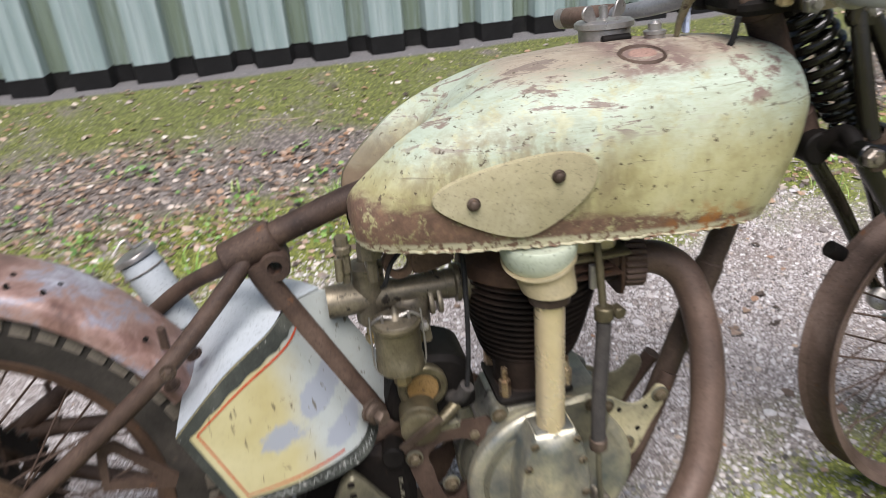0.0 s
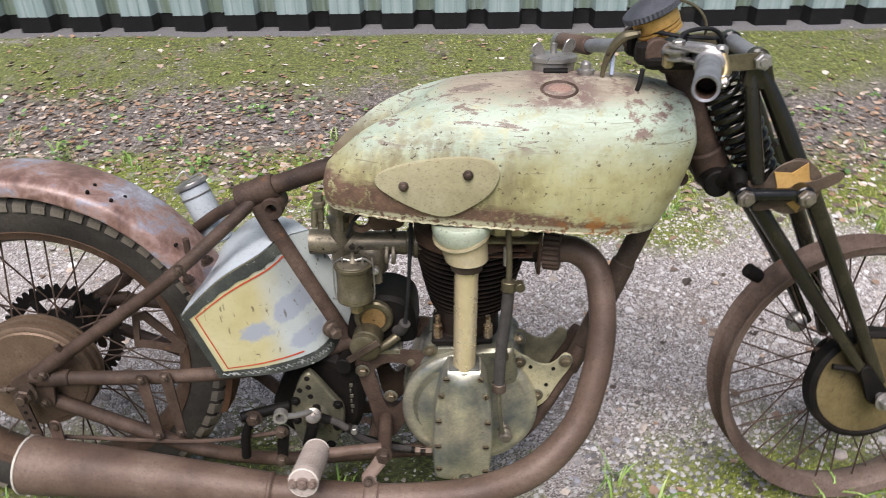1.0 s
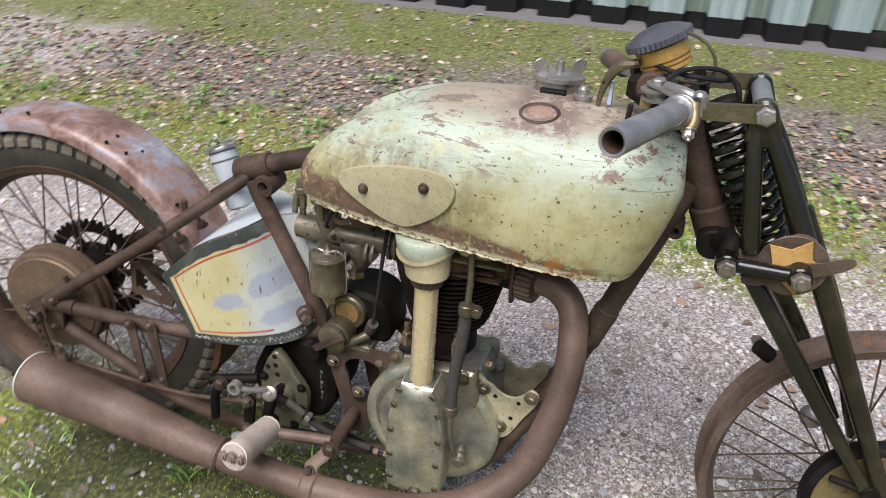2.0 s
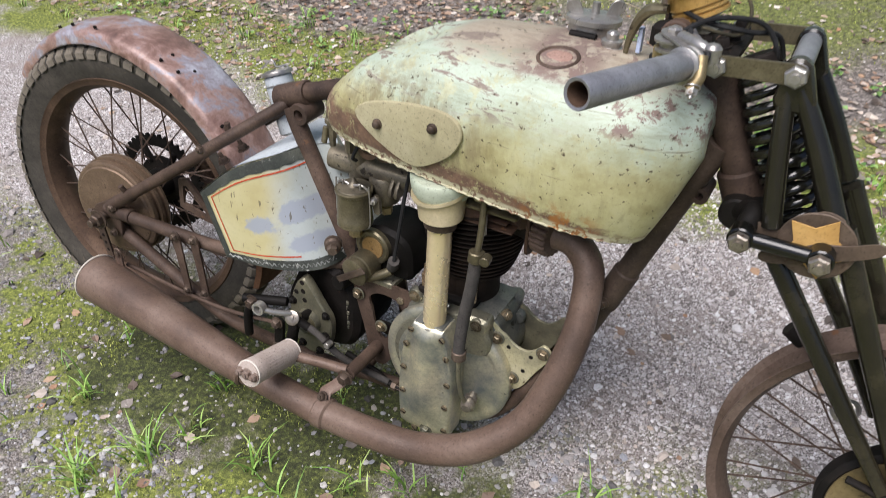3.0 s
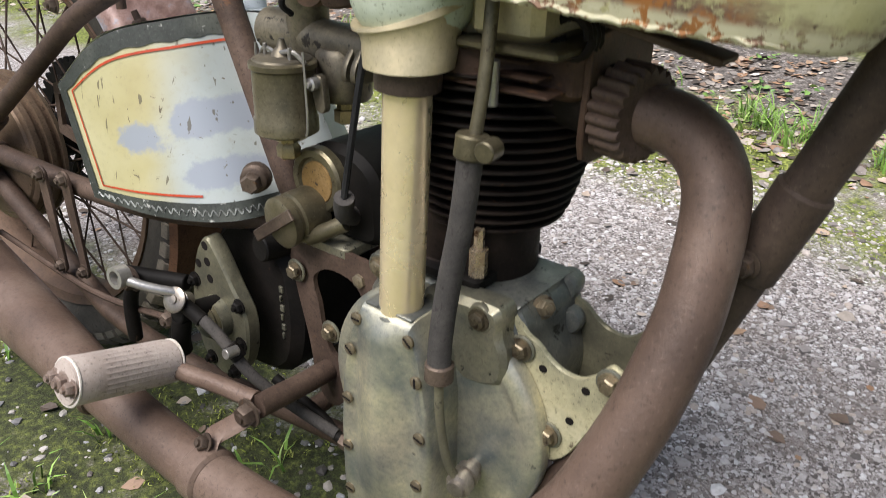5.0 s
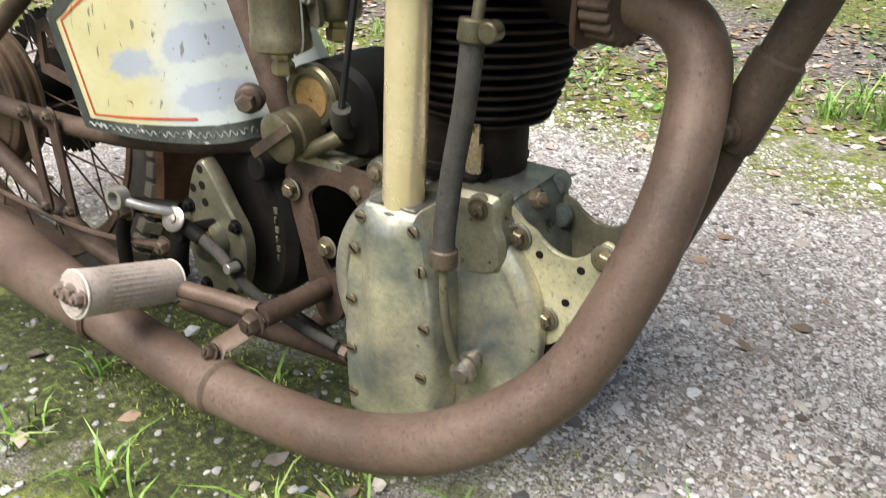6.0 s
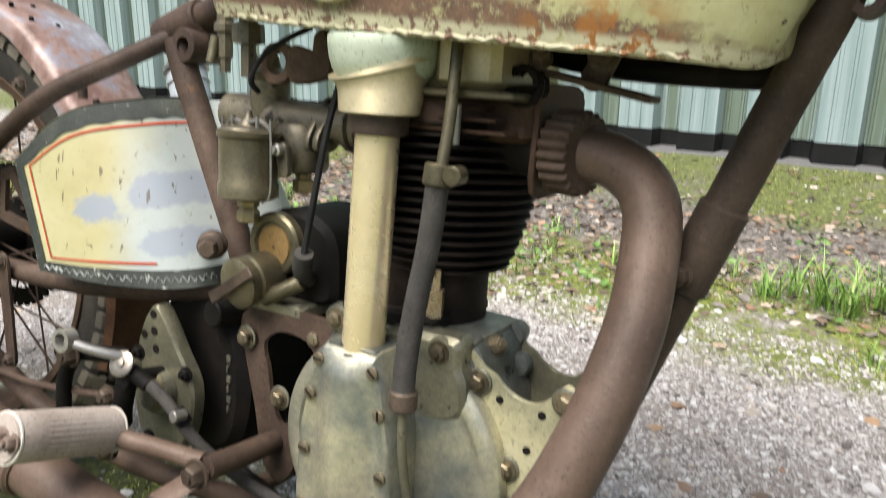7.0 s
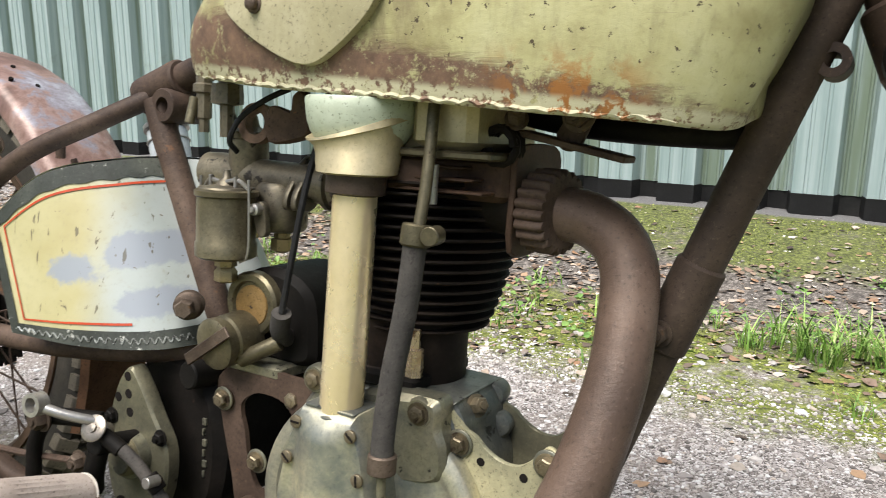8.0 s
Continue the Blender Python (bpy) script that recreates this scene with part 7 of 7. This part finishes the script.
build_gearbox()


# ---- loose ground cover ----
GR = np.random.default_rng(7)


def island_material(name, stops, rough=0.85, grain=120, relief=0.2):
    m, n, l, p = material(name)
    geo = n.new("ShaderNodeNewGeometry")
    c = ramp(n, l, geo.outputs["Random Per Island"], stops)
    f = noise_tex(n, l, coords(n, l), grain, 5, 0.7)
    c = mix(n, l, math_node(n, l, "MULTIPLY", step(n, l, f, 0.4, 0.75), 0.45), c, mix(n, l, 0.6, c, (0.04, 0.03, 0.02)))
    l.new(c, p.inputs["Base Color"])
    p.inputs["Roughness"].default_value = rough
    bump(n, l, p, f, relief, 0.001)
    return m


def scatter_mesh(name, verts, faces, mat, label, category):
    me = bpy.data.meshes.new(name)
    me.from_pydata(verts, [], faces)
    for f in me.polygons:
        f.use_smooth = False
    me.materials.append(mat)
    return tagged(new(name, me), label, category, kind="stuff")


def stone_shape():
    bm = bmesh.new()
    bmesh.ops.create_icosphere(bm, subdivisions=1, radius=1.0)
    v = np.array([p.co[:] for p in bm.verts])
    f = [[q.index for q in p.verts] for p in bm.faces]
    bm.free()
    return v, f


def land(x, y):
    return relief(x, y) if abs(x) < 4 and abs(y) < 3 else BANK * min(1.0, max(0.0, (y - 1.45) / 1.1))


def pebbles(name, count, x0, x1, y0, y1, sizes, mat, label, keep=lambda x, y: True):
    tv, tf = stone_shape()
    V, F = [], []
    for _ in range(count):
        x, y = GR.uniform(x0, x1), GR.uniform(y0, y1)
        if not keep(x, y):
            continue
        s = sizes[0] + (sizes[1] - sizes[0]) * GR.random() ** 3
        ax = np.array([GR.uniform(0.7, 1.3), GR.uniform(0.6, 1.1), GR.uniform(0.35, 0.65)]) * s
        a = GR.uniform(0, 6.28)
        p = tv * (1 + GR.normal(0, 0.2, tv.shape)) * ax
        q = np.c_[p[:, 0] * math.cos(a) - p[:, 1] * math.sin(a) + x, p[:, 0] * math.sin(a) + p[:, 1] * math.cos(a) + y, p[:, 2] + land(x, y) + ax[2] * 0.25]
        o = len(V)
        V.extend(q.tolist())
        F.extend([[i + o for i in f] for f in tf])
    return scatter_mesh(name, V, F, mat, label, "gravel")


PEBBLE = island_material("gravel_stones", [(0.0, (0.10, 0.087, 0.079)), (0.2, (0.22, 0.195, 0.18)), (0.45, (0.42, 0.385, 0.365)), (0.72, (0.60, 0.575, 0.565)), (0.82, (0.46, 0.39, 0.33)), (0.9, (0.58, 0.57, 0.56)), (1.0, (0.74, 0.73, 0.72))], 0.75)

VERGE_STONE = island_material("verge_stones", [(0.0, (0.05, 0.045, 0.04)), (0.22, (0.13, 0.125, 0.125)), (0.45, (0.25, 0.245, 0.25)), (0.64, (0.37, 0.335, 0.285)), (0.78, (0.28, 0.29, 0.325)), (0.9, (0.40, 0.385, 0.36)), (1.0, (0.54, 0.53, 0.51))], 0.6)


def in_track(x, y):
    e = 0.25 * noise.noise((x * 1.1, 0.0, 5.0))
    dense = 1.0 if -0.05 < y - e < 1.05 else (0.05 if y < 0 else 0.3)
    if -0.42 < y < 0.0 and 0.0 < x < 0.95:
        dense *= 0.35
    return GR.random() < dense


pebbles("pebbles", 34000, -1.2, 2.6, -1.0, 1.5, (0.0020, 0.0070), PEBBLE, "loose grey and buff gravel stones on the track", in_track)
pebbles("pebbles", 34000, 0.2, 2.1, -0.45, 1.05, (0.0017, 0.0062), PEBBLE, "fine grey gravel chippings beside the motorcycle", in_track)
pebbles("pebbles", 2600, -3.0, 3.4, 1.2, 2.55, (0.002, 0.007), PEBBLE, "sparse grey stones among leaf litter")
pebbles("pebbles", 620, -1.0, 2.4, -0.1, 1.3, (0.007, 0.016), PEBBLE, "larger pale pebbles lying on the gravel")


def near_verge(x, y):
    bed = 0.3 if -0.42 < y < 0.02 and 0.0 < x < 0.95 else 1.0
    return GR.random() < bed * (0.25 + 0.75 * max(0.0, min(1.0, 0.5 + 1.6 * noise.noise((x * 2.1, y * 2.1, 11.0)))))


pebbles("pebbles", 26000, -0.75, 1.7, -0.95, 0.02, (0.0022, 0.0075), VERGE_STONE, "rounded blue-grey and buff stones in the mossy verge", near_verge)
pebbles("pebbles", 1500, -0.75, 1.7, -0.95, 0.02, (0.006, 0.0125), VERGE_STONE, "larger rounded stones in the mossy verge", near_verge)


def leaf_outline(k):
    """A pointed leaf, folded along its midrib: seven places and six faces."""
    w = 0.30 + 0.12 * k
    return np.array([(-0.5, 0, 0), (-0.15, w, 0), (0.2, w * 0.85, 0), (0.55, 0, 0), (0.2, -w * 0.85, 0), (-0.15, -w, 0), (0.02, 0, 0)]), [[0, 6, 1], [1, 6, 2], [2, 6, 3], [3, 6, 4], [4, 6, 5], [5, 6, 0]]


def fallen_leaves(count, x0, x1, y0, y1, keep, label, size=(0.018, 0.045)):
    V, F = [], []
    for _ in range(count):
        x, y = GR.uniform(x0, x1), GR.uniform(y0, y1)
        if not keep(x, y):
            continue
        p, f = leaf_outline(GR.random())
        s = GR.uniform(*size)
        p = p * s
        p[:, 2] += np.abs(p[:, 1]) * GR.uniform(-0.15, 0.35) + p[:, 0] ** 2 / s * GR.uniform(-0.3, 0.5) + GR.normal(0, 0.04 * s, 7)
        e = Euler((GR.normal(0, 0.11), GR.normal(0, 0.11), GR.uniform(0, 6.28))).to_matrix()
        q = p @ np.array(e).T
        q[:, 2] += land(x, y) + 0.0015 - q[:, 2].min() * 0.6
        o = len(V)
        V.extend((q + np.array((x, y, 0))).tolist())
        F.extend([[i + o for i in t] for t in f])
    return scatter_mesh("fallen_leaves", V, F, LEAF, label, "leaves")


LEAF = island_material("dead_leaves", [(0.0, (0.045, 0.034, 0.027)), (0.2, (0.12, 0.088, 0.066)), (0.36, (0.25, 0.17, 0.12)), (0.46, (0.31, 0.17, 0.09)), (0.6, (0.42, 0.36, 0.30)), (0.74, (0.19, 0.17, 0.155)), (0.86, (0.36, 0.23, 0.135)), (1.0, (0.64, 0.58, 0.51))], 0.7, 90)


def litter(x, y):
    e = 0.22 * noise.noise((x * 1.3, y * 0.7, 9.0))
    d = 1.0 if 1.3 < y - e < 1.95 else (0.35 if 1.0 < y - e < 1.95 else (0.10 if 1.9 < y - e < 2.5 else 0.0))
    return GR.random() < d * (0.5 + 0.9 * max(0, noise.noise((x * 2.6, y * 2.6, 2.0)) + 0.35))


fallen_leaves(26000, -3.2, 3.4, 0.9, 2.55, litter, "brown fallen leaves in a dense band of litter", (0.008, 0.038))
fallen_leaves(620, -1.0, 2.4, -0.9, 1.3, lambda x, y: True, "single brown fallen leaves on the gravel", (0.008, 0.034))


def blades(name, tufts, mat, label, h=(0.03, 0.085), n=(8, 24), spread=0.03, width=0.0022):
    V, F = [], []
    for x, y, k in tufts:
        for _ in range(int(GR.uniform(*n) * k)):
            bx, by = x + GR.normal(0, spread * 0.5), y + GR.normal(0, spread * 0.5)
            a, hh = GR.uniform(0, 6.28), GR.uniform(*h) * (0.7 + 0.5 * k)
            lean = GR.uniform(0.25, 1.1) * hh
            dx, dy = math.cos(a), math.sin(a)
            z = land(bx, by) - 0.002
            o = len(V)
            w = width * GR.uniform(0.6, 1.3)
            for t, ww in ((0, 1.0), (0.35, 0.95), (0.7, 0.7)):
                cx, cy, cz = bx + dx * lean * t * t, by + dy * lean * t * t, z + hh * (t - 0.28 * t * t * lean / hh)
                V += [(cx - dy * w * ww, cy + dx * w * ww, cz), (cx + dy * w * ww, cy - dx * w * ww, cz)]
            V.append((bx + dx * lean, by + dy * lean, z + hh * (1 - 0.4 * lean / hh)))
            F += [[o, o + 1, o + 3, o + 2], [o + 2, o + 3, o + 5, o + 4], [o + 4, o + 5, o + 6]]
    return scatter_mesh(name, V, F, mat, label, "grass")


GRASS = island_material("grass_blades", [(0.0, (0.09, 0.18, 0.025)), (0.4, (0.18, 0.33, 0.05)), (0.75, (0.28, 0.45, 0.09)), (1.0, (0.42, 0.52, 0.18))], 0.55, 60)
MOSS = island_material("moss_fronds", [(0.0, (0.055, 0.062, 0.015)), (0.4, (0.16, 0.19, 0.033)), (0.75, (0.29, 0.34, 0.06)), (1.0, (0.45, 0.47, 0.13))], 0.9, 60)
STRAW = island_material("dry_straw", [(0.0, (0.20, 0.15, 0.09)), (0.6, (0.36, 0.29, 0.18)), (1.0, (0.5, 0.43, 0.3))], 0.7, 60)

tufts = [(1.10, 1.30, 3.0), (1.16, 1.26, 3.0), (1.22, 1.33, 3.0), (1.04, 1.36, 2.2), (0.98, 1.30, 1.6), (1.28, 1.28, 2.8), (1.34, 1.22, 2.6), (0.80, 1.36, 2.0), (0.74, 1.32, 1.6), (0.68, 1.40, 1.8), (0.62, 1.42, 1.4), (1.5, 1.05, 1.5), (0.72, -0.30, 1.2), (0.52, -0.36, 1.0), (0.80, -0.26, 1.0),
         (0.30, -0.45, 1.2), (0.22, -0.55, 1.0), (0.05, -0.40, 0.8), (1.12, -0.10, 0.8), (1.20, -0.16, 0.7), (0.64, -0.42, 1.0), (1.95, 1.4, 1.6), (2.1, 0.9, 1.2)]
tufts += [(GR.uniform(-2.6, 3.0), GR.uniform(0.95, 1.6), GR.uniform(0.3, 0.9)) for _ in range(60)]
tufts += [(GR.uniform(-0.6, 1.8), GR.uniform(-0.75, -0.12), GR.uniform(0.2, 0.55)) for _ in range(45)]
blades("grass", tufts, GRASS, "tufts of fresh green grass on the verge")


def moss_bed(count, x0, x1, y0, y1, keep):
    pts = []
    while len(pts) < count:
        x, y = GR.uniform(x0, x1), GR.uniform(y0, y1)
        if keep(x, y):
            pts.append((x, y, 0.5))
    return pts


def mossy(x, y):
    q = noise.noise((x * 3.2, y * 3.2, 4.0)) + 0.5 * noise.noise((x * 9, y * 9, 1.0))
    band = -0.9 < y < 0.02 or 1.95 < y < 2.5
    return (band and q > 0.03) or (0.85 < y < 1.42 and q > -0.12)


blades("moss", moss_bed(10000, -1.2, 2.2, -0.95, 1.45, mossy), MOSS, "cushions of yellow-green moss", (0.004, 0.012), (6, 12), 0.016, 0.0012)
blades("moss", moss_bed(4500, -3.0, 3.2, 1.0, 2.5, mossy), MOSS, "mossy strip below the wall", (0.005, 0.014), (5, 9), 0.03, 0.0022)
blades("straw", moss_bed(2200, -2.8, 3.2, 1.0, 2.5, lambda x, y: True), STRAW, "dry straw and needles lying about", (0.006, 0.02), (1, 5), 0.05, 0.0009)


def weeds():
    """Low weeds with round leaves in the litter."""
    V, F = [], []
    for _ in range(260):
        x, y = GR.uniform(-2.2, 2.8), GR.uniform(1.1, 1.9)
        for _ in range(int(GR.uniform(3, 8))):
            p, f = leaf_outline(1.2)
            s = GR.uniform(0.010, 0.024)
            p = p * s
            p[:, 2] += np.abs(p[:, 1]) * 0.4
            e = Euler((GR.normal(0, 0.35), GR.normal(0, 0.35), GR.uniform(0, 6.28))).to_matrix()
            q = p @ np.array(e).T
            dx, dy = GR.normal(0, 0.022), GR.normal(0, 0.022)
            o = len(V)
            V.extend((q + np.array((x + dx, y + dy, land(x, y) + GR.uniform(0.008, 0.035)))).tolist())
            F.extend([[i + o for i in t] for t in f])
    return scatter_mesh("weeds", V, F, WEED, "low green weeds growing in the litter", "weeds")


WEED = island_material("weed_leaves", [(0.0, (0.06, 0.13, 0.03)), (0.5, (0.13, 0.25, 0.05)), (1.0, (0.25, 0.38, 0.10))], 0.5, 60)
weeds()


# ---- twigs lying in the litter ----
def twig(x, y, length, turn, r=0.003):
    bend = [(-0.5, 0.0), (-0.2, 0.03), (0.15, -0.02), (0.5, 0.04)]
    c, q = math.cos(turn), math.sin(turn)
    pts = []
    for u, w in bend:
        px, py = x + (u * c - w * q) * length, y + (u * q + w * c) * length
        pts.append((px, py, land(px, py) + r * 1.4, r * (0.75 - 0.4 * u)))
    return tagged(part("twig", tube(bmesh.new(), pts, r, 7, 4), TWIG), "thin pale dry twig lying on the leaf litter", "twig")


TWIG = worn("dry_bark", (0.36, 0.31, 0.21), (0.22, 0.18, 0.12), (0.46, 0.41, 0.29), 0.8, 0.0, 60, (0.12, 0.09, 0.06), 0.66, 0.3)
for tx, ty, tl, ta in ((-0.88, 1.47, 0.30, 0.35), (-0.50, 1.85, 0.20, -0.3), (-0.21, 1.79, 0.16, 0.1), (0.45, 2.05, 0.22, -0.15), (1.9, 1.7, 0.18, 0.6)):
    twig(tx, ty, tl, ta)
